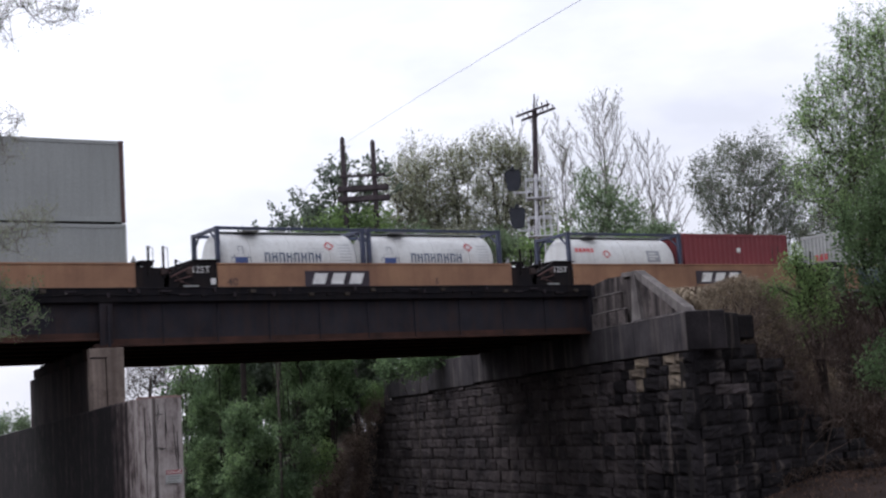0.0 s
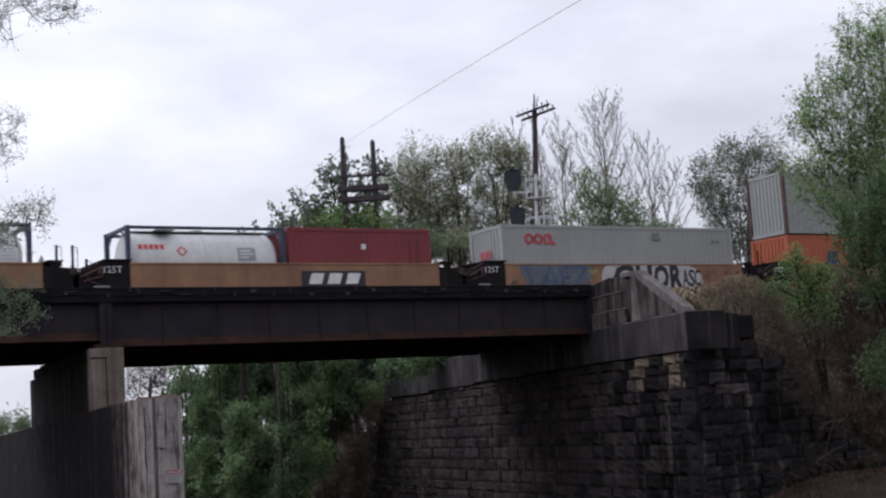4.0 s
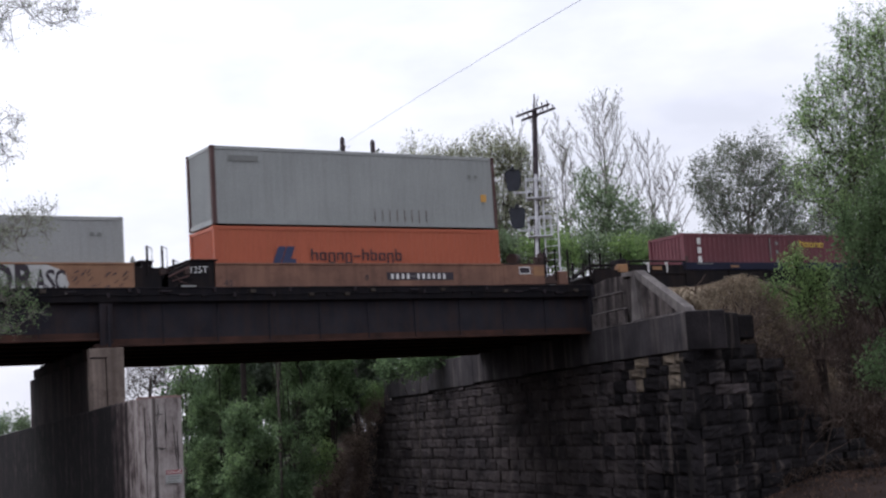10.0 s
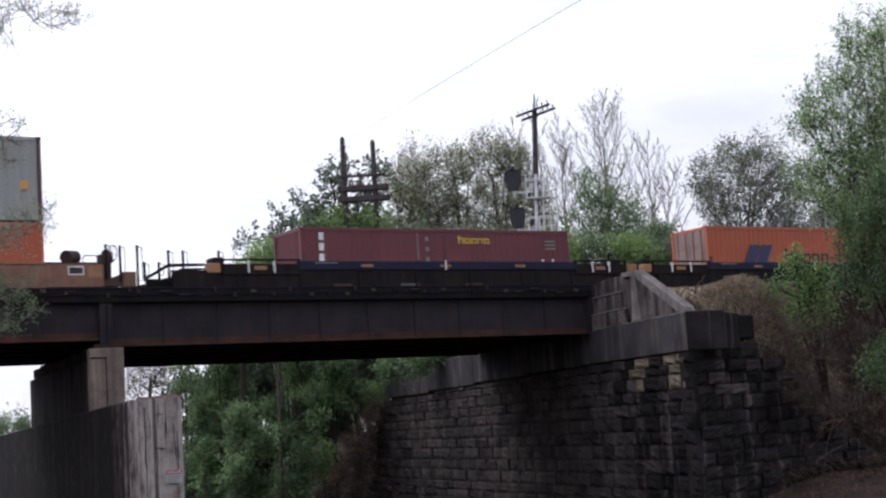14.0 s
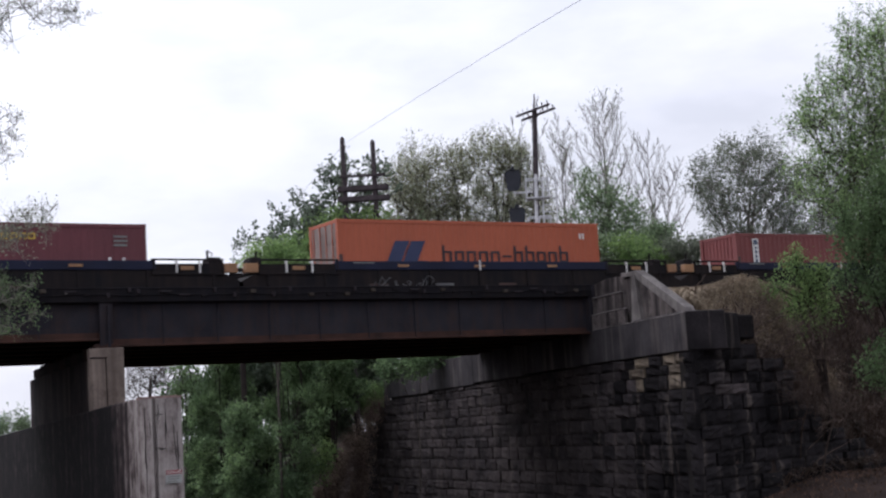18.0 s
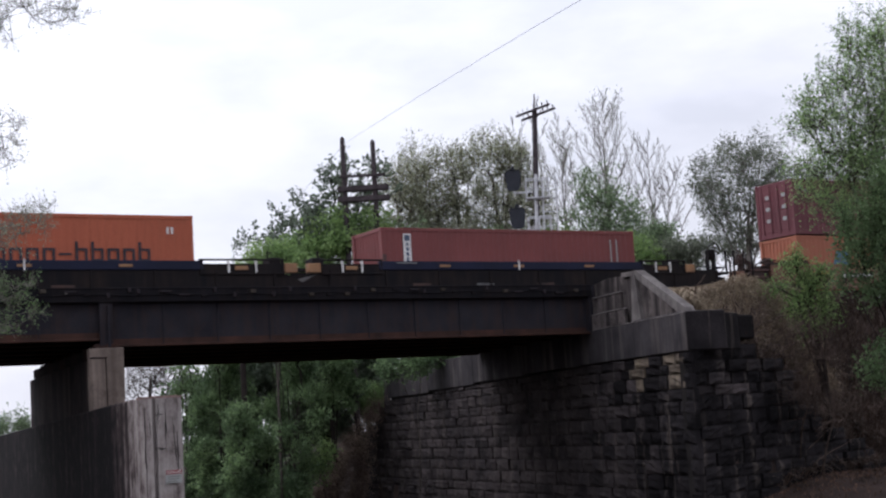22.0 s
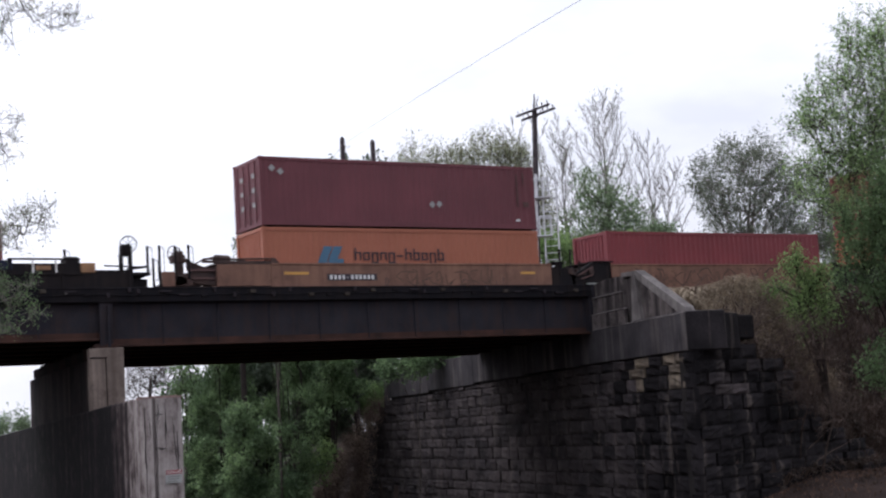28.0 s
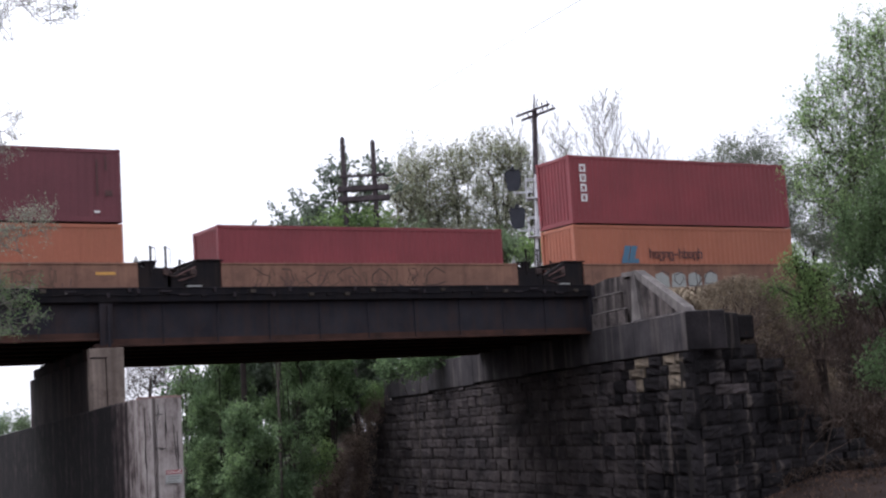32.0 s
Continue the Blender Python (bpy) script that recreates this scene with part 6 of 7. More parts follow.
            for k in range(8):
                q = k * math.pi / 4
                part("spoke", Mesh().tube((L - 1.02, -0.12, 8.5), (L - 1.02 + 0.27 * math.cos(q), -0.12 - 0.054 * math.cos(q), 8.5 + 0.27 * math.sin(q)), 0.012, n=4), M_BLK, wh)
            part("end_bar", Mesh().path([(L - 1.9, -0.1, 7.75), (L - 0.35, -0.1, 7.7), (L - 0.35, -0.1, 7.45)], 0.03, 5), M_BLK, c)
            grab_post(c, L - 0.34, -0.1, 7.4, 8.45)
            grab_post(c, L - 0.16, -0.15, 7.0, 8.0)
            part("tread", Mesh().prism([(L - 1.0, 7.62), (L - 0.4, 7.7), (L - 0.4, 7.76), (L - 1.0, 7.68)], -0.15, 0.3, "y"), M_BLK, c)
    return c


# ---- the consist, from its head ----
H_STD, H_HIGH = 2.591, 2.896
L40 = 12.192


def slabs(x, plate):
    """Three slanted white shapes in place of the owner's mark."""
    for i in range(3):
        a = x + i * 0.76
        part("letter_bar", Mesh().prism([(a + 0.08, 7.07), (a + 0.6, 7.07), (a + 0.74, 7.47), (a + 0.22, 7.47)], SIDE_Y - 0.02, SIDE_Y - 0.013, "y"), M_WHITE, plate)


u = well_car(3.0, 15.55, M_YEL, "faded yellow well car carrying two stacked grey containers")
container(3.16, 9.225, H_STD, L40, C_GREY, "grey steel container in the well of a yellow car", post=C_GREY)
container(3.16, 12.17, H_HIGH, L40, C_GREY, "tall grey container stacked on another grey one", post=C_POST)

u = well_car(18.6, 31.15, M_YEL, "faded yellow well car carrying two white tank containers")
tp = part("name_plate", Mesh().box(3.42, SIDE_Y - 0.012, 6.98, 6.1, SIDE_Y - 0.002, 7.56), M_INK, u, "black plate with white company bars")
slabs(3.62, tp)
letters("load_mark", "125T", 0.34, M_WHITE, u, pose(-0.98, -0.135, 7.5, 90), "white stencilled load mark")
letters("number_mark", "40", 0.42, M_INK, u, pose(0.35, SIDE_Y - 0.002, 7.02, 90), "black stencilled number")
letters("number_mark", "E", 0.3, M_INK, u, pose(9.0, SIDE_Y - 0.002, 7.05, 90), "black stencilled letter")
part("white_square", Mesh().box(-0.25, -0.14, 7.08, -0.06, -0.125, 7.3), M_WHITE, u)
for s in (18.66, 24.82):
    t = tank(s, 9.22, "white tank container in a dark blue frame", C_FRAMEB)
    for i in range(8):
        x = 1.92 + 0.295 * i
        on_barrel(t, 9.22, [(x, x + 0.065, -0.06, 0.3), (x + 0.155, x + 0.22, -0.06, 0.3), (x + 0.065, x + 0.155, 0.235 - 0.13 * (i % 2), 0.3 - 0.13 * (i % 2))], M_LINE, "navy bars in place of a company name")
    on_barrel(t, 9.22, [(0.75, 1.25, -0.1, 0.12)], M_FLASK, "blue lower half of a flask mark")
    on_barrel(t, 9.22, [(0.72, 0.74, 0.1, 0.24), (1.26, 1.28, 0.1, 0.24), (0.9, 0.92, 0.24, 0.52), (1.08, 1.1, 0.24, 0.52), (0.88, 1.12, 0.52, 0.54), (0.62, 0.75, 0.1, 0.125), (1.25, 1.38, 0.1, 0.125), (0.62, 0.64, -0.06, 0.1), (1.36, 1.38, -0.06, 0.1)], M_LINE, "outline of a flask mark")
    hazard(t, 9.22, 4.6, 0.57)
    on_barrel(t, 9.22, [(3.6, 4.4, 0.44, 0.455), (3.6, 4.4, 0.34, 0.355)], M_FINE, "thin grey placard edge")
    on_barrel(t, 9.22, [(5.0, 5.5, 0.6 - 0.12 * i, 0.625 - 0.12 * i) for i in range(6)], M_FINE, "thin grey data lines")

u = well_car(34.2, 46.6, M_YEL, "faded yellow well car carrying a tank and a short red container")
tp = part("name_plate", Mesh().box(6.5, SIDE_Y - 0.012, 6.98, 9.15, SIDE_Y - 0.002, 7.56), M_INK, u, "black plate with white company bars")
slabs(6.7, tp)
letters("load_mark", "125T", 0.34, M_WHITE, u, pose(-0.98, -0.135, 7.5, 90), "white stencilled load mark")
t = tank(34.15, 9.2, "white tank container in a dark frame with red marks", C_FRAMEB)
on_barrel(t, 9.2, [(0.5 + 0.2 * i, 0.64 + 0.2 * i, 0.42, 0.6) for i in range(5)], M_REDP, "red bars in place of a company name")
hazard(t, 9.2, 2.08, 0.35)
on_barrel(t, 9.2, [(4.2, 4.9, 0.0, 0.5)], M_FINE, "grey data panel")
on_barrel(t, 9.2, [(4.3, 4.62, 0.1, 0.16), (4.3, 4.8, 0.22, 0.28), (4.3, 4.7, 0.34, 0.4)], C_TANK, "pale bars on the data panel")
c = container(40.35, 9.22, H_STD, 6.058, C_RED, "short dark red container on a yellow car")
bars(c, 3.0, 8.4, 2, 0.12, 0.2, -0.04, M_WHITE, "small white mark")
bars(c, 5.1, 7.7, 2, 0.035, 1.0, 0.3, C_POST, "thin upright data bars")

u = well_car(49.7, 62.2, M_YEL, "yellow well car with painted graffiti under a pale container")
letters("load_mark", "125T", 0.34, M_WHITE, u, pose(-0.98, -0.135, 7.5, 90), "white stencilled load mark")
grng = random.Random(5)
letters("number_mark", "40", 0.36, M_INK, u, pose(0.22, SIDE_Y - 0.002, 6.95, 90), "black stencilled number")


def sprayed(car, pts, wide, y, paint, label, name="graffiti_stroke"):
    """One broad sprayed stroke along a line of points, mitred at its bends."""
    v = []
    for i, (px, pz) in enumerate(pts):
        (ax, az), (bx, bz) = pts[max(0, i - 1)], pts[min(len(pts) - 1, i + 1)]
        d = math.hypot(bx - ax, bz - az) + 1e-6
        nx, nz = -(bz - az) / d * wide / 2, (bx - ax) / d * wide / 2
        v += [(px + nx, y, min(7.83, max(6.74, pz + nz))), (px - nx, y, min(7.83, max(6.74, pz - nz)))]
    return part(name, Mesh().add(v, [(2 * i, 2 * i + 2, 2 * i + 3, 2 * i + 1) for i in range(len(pts) - 1)]), paint, car, label)


PIECE = [[(0.95, 7.75), (1.12, 7.3), (1.28, 6.9), (1.75, 6.9)],
         [(1.72, 6.82), (1.95, 7.3), (2.12, 7.74), (2.36, 7.3), (2.5, 6.82)],
         [(1.9, 7.12), (2.4, 7.12)],
         [(3.15, 7.7), (2.7, 7.66), (2.72, 7.28), (2.74, 6.9), (3.2, 6.86)],
         [(2.75, 7.28), (3.12, 7.3)],
         [(3.3, 7.68), (3.95, 7.7), (3.62, 7.28), (3.35, 6.9), (4.1, 6.88)]]
part("graffiti_fill", Mesh().prism([(0.62, 7.8), (1.05, 6.78), (4.3, 6.78), (4.5, 6.95), (4.1, 7.1), (4.35, 7.6), (4.1, 7.82)], SIDE_Y - 0.003, SIDE_Y - 0.001, "y"), M_SPRAY, u, "grey-blue sprayed ground")
for k, st in enumerate(PIECE):
    sprayed(u, st, 0.36, SIDE_Y - 0.004 - 0.0003 * k, M_INK, "dark sprayed outline")
    sprayed(u, st, 0.30, SIDE_Y - 0.007 - 0.0003 * k, M_SMEAR, "pale sprayed outline")
    sprayed(u, st, 0.22, SIDE_Y - 0.010 - 0.0003 * k, M_GRAF, "blue sprayed stroke")
sprayed(u, [(4.1, 7.6), (4.25, 7.45), (4.55, 7.6)], 0.12, SIDE_Y - 0.0125, mat("yellow_green_spray", (0.30, 0.30, 0.10), None, 0.6, 0, 2, 20, 0.05), "small yellow-green sprayed accent")


def fitted(text, x0, x1, z0, z1, paint, label, bold=0.02, y=SIDE_Y - 0.009):
    """Lettering stretched to fill a stretch of the side."""
    ob = letters("graffiti_letter", text, 1.0, paint, u, pose(0, y, 0, 90), label, 0.002, bold)
    xs, zs = [v.co.x for v in ob.data.vertices], [v.co.y for v in ob.data.vertices]
    sx, sz = (x1 - x0) / (max(xs) - min(xs)), (z1 - z0) / (max(zs) - min(zs))
    ob.matrix_basis = pose(x0 - min(xs) * sx, y, z0 - min(zs) * sz, 90) @ Matrix.Diagonal((sx, sz, 1, 1))


edge = [(4.98, 6.75), (9.1, 6.75), (10.0, 6.8), (10.2, 7.1), (10.05, 7.55), (9.3, 7.84), (5.1, 7.84), (4.84, 7.6), (4.74, 7.3), (4.8, 7.0)]
part("graffiti_backing", Mesh().prism(edge, SIDE_Y - 0.006, SIDE_Y - 0.001, "y"), mat("white_spray_paint", (0.5, 0.5, 0.49), (0.4, 0.4, 0.395), 0.65, 0, 2, 20, 0.05), u, "white sprayed backing")
for ch, x0, x1 in (("G", 5.36, 6.46), ("H", 6.55, 7.42), ("O", 7.5, 8.33), ("R", 8.38, 9.08)):
    fitted(ch, x0, x1, 6.77, 7.82, M_INK, "tall black sprayed letter", 0.045)
for ch, x0, x1 in (("A", 9.06, 9.42), ("S", 9.4, 9.74), ("C", 9.72, 10.08)):
    fitted(ch, x0, x1, 6.86, 7.62, M_INK, "small black sprayed letter", 0.02)
for i in range(22):
    x, z = 10.25 + grng.random() * 1.9, 6.9 + grng.random() * 0.6
    part("graffiti_stroke", Mesh().prism([(x, z), (x + 0.04, z), (x + 0.2, z + grng.uniform(0.05, 0.25)), (x + 0.16, z + 0.1)], SIDE_Y - 0.006 - i * 0.0002, SIDE_Y - 0.001, "y"), M_INK, u, "thin dark spray-painted stroke")
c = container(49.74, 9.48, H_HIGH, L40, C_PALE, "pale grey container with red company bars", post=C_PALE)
M_PINK = mat("faded_red_mark", (0.50, 0.07, 0.085), (0.40, 0.06, 0.07), 0.55, 0, 1, 20, 0.05)
for i in range(3):
    x, m = 1.32 + i * 0.46, Mesh()
    pts = [(x + r * 0.235 * math.cos(radians(22.5 + 45 * k)), 8.89 + r * 0.235 * math.sin(radians(22.5 + 45 * k))) for k in range(9) for r in (1.0, 0.5)]
    m.add([(px, -0.008, pz) for px, pz in pts], [(2 * k, 2 * k + 2, 2 * k + 3, 2 * k + 1) for k in range(8 - (2 if i == 2 else 0))])
    mark(c, m, M_PINK, "red rounded company mark", "letter_bar")
mark(c, Mesh().prism([(2.4, 8.66), (2.62, 8.66), (2.62, 8.76), (2.5, 8.76), (2.42, 9.1), (2.32, 9.1)], -0.012, 0, "y"), M_PINK, "red rounded company mark", "letter_bar")
for k in range(3):
    mark(c, Mesh().box(0.004, 0.85 + 0.3 * k, 8.2, 0.02, 1.05 + 0.3 * k, 8.5), M_PINK, "small red bars on the end wall", "letter_bar")
bars(c, 7.7, 8.9, 1, 0.4, 0.3, 0, M_SMEAR, "grey patch")
bars(c, 11.0, 8.8, 2, 0.14, 0.12, 0.12, M_SMEAR, "small dark vents")

u = well_car(65.2, 77.45, M_BRN, "brown well car with an orange container below a grey one", ("joint", "coupler"))
letters("load_mark", "125T", 0.34, M_WHITE, u, pose(-0.98, -0.135, 7.5, 90), "white stencilled load mark")
np_ = part("number_plate", Mesh().box(6.95, SIDE_Y - 0.012, 7.2, 9.9, SIDE_Y - 0.002, 7.5), M_INK, u, "black plate with white number bars")
lettering(7.1, 7.25, [(0, 0.2)] * 4 + [(0.09, 0.1)] + [(0, 0.2)] * 6, 0.15, 0.08, SIDE_Y - 0.02, M_WHITE, np_)
letters("number_mark", "40", 0.34, M_INK, u, pose(0.3, SIDE_Y - 0.002, 7.0, 90), "black stencilled number")
letters("number_mark", "8", 0.3, M_INK, u, pose(6.0, SIDE_Y - 0.002, 7.2, 90), "black stencilled number")
c = container(65.28, 9.24, H_STD, L40, C_ORANGE, "orange container with dark company bars in a brown well car")
sail_logo(c, 2.25, 7.87, 0.95, 0.62, M_BLUE)
word_bars(c, 3.82, 7.98, 0.62, M_INK, None, 0.44, 0.136)
c = container(65.28, 12.18, H_HIGH, L40, C_GREY, "tall grey container with rusty corner posts stacked on an orange one", post=C_POST)
bars(c, 0.7, 11.62, 1, 1.15, 0.22, 0, M_SMEAR, "faded painted-over patch")
bars(c, 6.6, 9.45, 8, 0.025, 0.5, 0.3, C_POST, "rusty scrape marks")
bars(c, 10.9, 11.3, 2, 0.14, 0.12, 0.16, M_SMEAR, "small dark vents")
bars(c, 11.45, 10.35, 1, 0.25, 0.3, 0, M_OCHRE, "ochre warning label")

u = low_car(81.0, 102.6, 87.0, 99.2, "black low-sided well car with a maroon container", ("coupler", "joint"))
c = container(87.02, 9.24, H_STD, L40, C_MAROON, "dark maroon container with small gold company bars", post=C_MAROON)
bars(c, 0.75, 8.75, 4, 0.2, 0.28, 0.12, M_WHITE, "white upright company bars", vertical=True)
word_bars(c, 6.85, 8.66, 0.5, M_GOLD, [(0, 0.62), (0, 0.44), (0, 0.44), (0, 0.44), (0, 0.44)], 0.5, 0.1, "gold bars in place of a company name")
bars(c, 4.98, 8.05, 1, 0.05, 1.0, 0, M_SMEAR, "thin white data line")
bars(c, 5.35, 8.75, 3, 0.14, 0.16, 0.24, M_SMEAR, "small pale data bars", vertical=True)
bars(c, 6.15, 8.0, 1, 0.09, 0.95, 0, C_POST, "dark upright seam")
bars(c, 11.0, 8.75, 3, 0.5, 0.07, 0.08, M_SMEAR, "small pale data lines", vertical=True)
bars(c, 10.8, 7.95, 2, 0.1, 0.1, 0.4, M_WHITE, "small white marks")

u = low_car(102.75, 122.9, 106.7, 118.9, "black low-sided well car with a tall orange container", ("joint", "joint"))
for i in range(8):
    tag_outline(u, 5.0 + i * 0.36, 6.9, 0.42, 0.45, 140 + i, M_TAG2, "pale spray-painted scribble", 0.03)
c = container(106.7, 9.57, H_HIGH, L40, C_ORANGE, "tall orange container with a large blue company mark and grey doors", post=C_ORANGE, doors=True, door_paint=mat("grey_brown_door_paint", (0.26, 0.2, 0.18), (0.19, 0.145, 0.13), 0.6, 0, 1.2, 18, 0.05, 0.4, (0.12, 0.09, 0.08)))
sail_logo(c, 1.95, 7.7, 1.9, 1.05, M_BLUE)
word_bars(c, 4.55, 7.92, 0.94, M_INK, None, 0.46, 0.135)
bars(c, 11.2, 8.9, 2, 0.08, 0.24, 0.08, M_WHITE, "small white data bars")

u = low_car(123.2, 144.0, 126.5, 138.7, "black low-sided well car with a rusty red container", ("joint", "coupler"))
c = container(126.5, 9.27, H_STD, L40, C_RUSTY, "brown-red container with a white upright panel", post=C_RUSTY)
w = bars(c, 0.95, 7.85, 1, 0.34, 1.18, 0, M_WHITE, "white upright panel")
part("panel_bars", Mesh().box(1.0, -0.018, 8.75, 1.24, -0.013, 8.98).box(1.06, -0.018, 7.95, 1.18, -0.013, 8.1).box(1.06, -0.018, 8.16, 1.18, -0.013, 8.3).box(1.06, -0.018, 8.36, 1.18, -0.013, 8.5).box(1.06, -0.018, 8.56, 1.18, -0.013, 8.66), M_LINE, w)
bars(c, 10.9, 7.8, 2, 0.06, 1.1, 0.25, C_PALE, "thin upright data bars")

u = well_car(148.3, 160.7, M_BRN, "rusty brown well car with faded orange container and graffiti", ("coupler", "joint"))
np_ = part("number_plate", Mesh().box(2.25, SIDE_Y - 0.012, 7.2, 4.35, SIDE_Y - 0.002, 7.44), M_INK, u, "black plate with white number bars")
lettering(2.35, 7.24, [(0, 0.16)] * 4 + [(0.07, 0.08)] + [(0, 0.16)] * 6, 0.13, 0.045, SIDE_Y - 0.02, M_WHITE, np_)
for i in range(11):
    tag_outline(u, 5.2 + i * 0.4, 6.86, 0.6 + 0.4 * (i % 3 == 0), 0.85, 40 + i, M_TAG, "dark brown spray-painted letter outline", 0.05)
for i in range(4):
    tag_outline(u, 4.6 + i * 1.7, 6.9, 0.5, 0.4, 50 + i, M_INK, "thin dark spray-painted stroke", 0.025)
part("reflector", Mesh().box(0.5, SIDE_Y - 0.012, 7.42, 1.5, SIDE_Y - 0.002, 7.52), M_OCHRE, u)
part("reflector", Mesh().box(10.9, SIDE_Y - 0.012, 7.42, 11.6, SIDE_Y - 0.002, 7.52), M_OCHRE, u)
c = container(148.1, 9.225, H_STD, L40, C_PEACH, "faded orange container with a pale blue company mark", post=C_PEACH)
sail_logo(c, 2.18, 7.87, 1.1, 0.64, M_SKYB)
word_bars(c, 3.75, 7.99, 0.64, M_INK, None, 0.44, 0.13)
c = container(148.1, 11.86, H_STD, L40, C_MAROON, "maroon container with door bars stacked on an orange one", post=C_MAROON, doors=True)
m = Mesh()
for x, z in ((0.5, 11.42), (0.84, 11.3), (7.3, 10.2), (7.62, 10.22)):
    m.prism([(x, z - 0.14), (x + 0.14, z), (x, z + 0.14), (x - 0.14, z)], -0.012, 0.0, "y")
mark(c, m, C_PALE, "white hazard diamond")
bars(c, 11.3, 10.2, 1, 0.06, 1.3, 0, C_POST, "thin upright data bar")
bars(c, 11.62, 11.1, 1, 0.06, 0.5, 0, C_POST, "thin upright data bar")
bars(c, 11.6, 10.2, 2, 0.12, 0.2, 0.02, C_POST, "small data bars")
bars(c, 11.2, 9.6, 1, 0.2, 0.08, 0, M_WHITE, "small white label")

u = well_car(163.8, 176.5, M_BRN, "rusty brown graffiti-covered well car with a red container")
for i in range(19):
    tag_outline(u, 0.8 + i * 0.42, 6.85, 0.6 + 0.5 * (i % 3 == 0), 0.85, 60 + i, (M_TAG, M_RUSTD)[i % 3 == 0], "dark spray-painted letter outline", 0.045)
for i in range(6):
    tag_outline(u, 1.1 + i * 1.3, 6.95, 0.5, 0.5, 80 + i, C_POST, "faded spray-painted stroke", 0.03)
container(163.8, 9.27, H_STD, L40, C_RED, "plain dark red container in a rusty well car", post=C_RED)

u = well_car(179.8, 191.9, M_BRN, "rusty brown well car with white graffiti under stacked containers")
for i in range(4):
    part("graffiti_fill", Mesh().prism([(3.7 + i * 0.9, 6.85), (4.5 + i * 0.9, 6.82), (4.45 + i * 0.9, 7.3 + 0.1 * (i % 2)), (4.1 + i * 0.9, 7.5), (3.75 + i * 0.9, 7.4)], SIDE_Y - 0.004, SIDE_Y - 0.001, "y"), C_GREY, u, "pale spray-painted letter fill")
    tag_outline(u, 3.65 + i * 0.9, 6.82, 0.9, 0.75, 90 + i, M_INK, "dark spray-painted letter outline")
c = container(179.57, 9.525, H_HIGH, L40, C_PEACH, "faded orange container with a blue square company mark", post=C_PEACH)
sail_logo(c, 2.35, 7.9, 0.95, 0.75, M_SKYB)
word_bars(c, 3.9, 8.12, 0.6, M_INK)
c = container(179.57, 12.46, H_HIGH, L40, C_RED, "tall red container with white upright bars stacked on an orange one", post=C_RED)
for k in range(4):
    z = 11.76 - 0.42 * k
    mark(c, Mesh().box(0.52, -0.012, z, 0.6, 0, z + 0.32).box(0.74, -0.012, z, 0.82, 0, z + 0.32).box(0.6, -0.012, z, 0.74, 0, z + 0.07).box(0.6, -0.012, z + 0.25, 0.74, 0, z + 0.32), M_WHITE, "white open company mark", "letter_bar")

# ---- poles, wires, signal ----
M_SIGBLK = mat("black_signal_paint", (0.028, 0.031, 0.042), None, 0.55, 0, 2, 20, 0.05)
M_ALU = mat("galvanised_metal", (0.62, 0.63, 0.65), (0.5, 0.5, 0.52), 0.5, 0.2, 3, 25, 0.05)
M_CABLE = mat("cable", (0.3, 0.3, 0.31), None, 0.7, 0, 2, 20, 0.0)

bp = thing("braced_poles", "two weathered timber poles joined by heavy cross planks", "utility poles", at=(41.13, 79.42, 0))
gz = ground_z(41.13, 79.42)
for dx, dy, top in ((0.0, 0.0, 19.49), (1.62, -0.87, 19.23)):
    part("pole", Mesh().tube((dx, dy, gz - 0.3), (dx, dy, top - 0.15), 0.19, 0.145, 10).tube((dx, dy, top - 0.15), (dx, dy, top), 0.145, 0.06, 10), M_POLE, bp)
for z, ln, h in ((16.24, 3.12, 0.31), (15.59, 3.22, 0.31), (16.99, 2.8, 0.16), (13.75, 1.76, 0.1)):
    me = Mesh().box(-ln / 2, -0.07, -h / 2, ln / 2, 0.07, h / 2, 0.015)
    for s in (-0.24, 0.24) if h > 0.2 else (-0.22,):
        pl = part("cross_plank", me, M_POLE, bp)
        pl.matrix_basis = pose(0.99 + s * 0.47, -0.53 + s * 0.88, z, 0, 0, -28.3)
for dx, dy, tz in ((0.0, 0.0, 17.8), (1.62, -0.87, 17.6)):
    for k in range(3):
        part("step_bolt", Mesh().tube((dx - 0.25, dy, tz - 0.6 * k), (dx + 0.25, dy, tz - 0.6 * k), 0.02, n=5), M_RUSTD, bp)

tele = thing("telegraph_pole", "old dark telegraph pole with two crossarms and insulators", "utility pole", at=(46.75, 67.3, 0))
gz = ground_z(46.75, 67.3)
part("pole", Mesh().tube((-0.35, 0.1, gz - 0.3), (0.3, -0.1, 18.9), 0.2, 0.14, 10).tube((0.3, -0.1, 18.9), (0.33, -0.1, 19.75), 0.05, 0.035, 6), M_POLE, tele)
for z, dx in ((18.82, -0.15), (18.62, 0.22)):
    arm = part("crossarm", Mesh().box(-0.055, -1.65, -0.06, 0.055, 1.65, 0.06, 0.012), M_POLE, tele)
    arm.matrix_basis = pose(0.3 + dx, -0.1, z, 0, 0, 0)
    for k in (-1.45, -0.95, -0.5, 0.5, 0.95, 1.45):
        part("insulator", Mesh().tube((0, k, 0.06), (0, k, 0.16), 0.015, n=5).tube((0, k, 0.14), (0, k, 0.26), 0.05, 0.035, 8), M_ALU if k > 0 else M_SIGBLK, arm)
part("arm_brace", Mesh().tube((0.28, -0.8, 18.75), (0.22, -0.1, 18.1), 0.02, n=5).tube((0.28, 0.6, 18.75), (0.22, -0.1, 18.1), 0.02, n=5), M_RUSTD, tele)

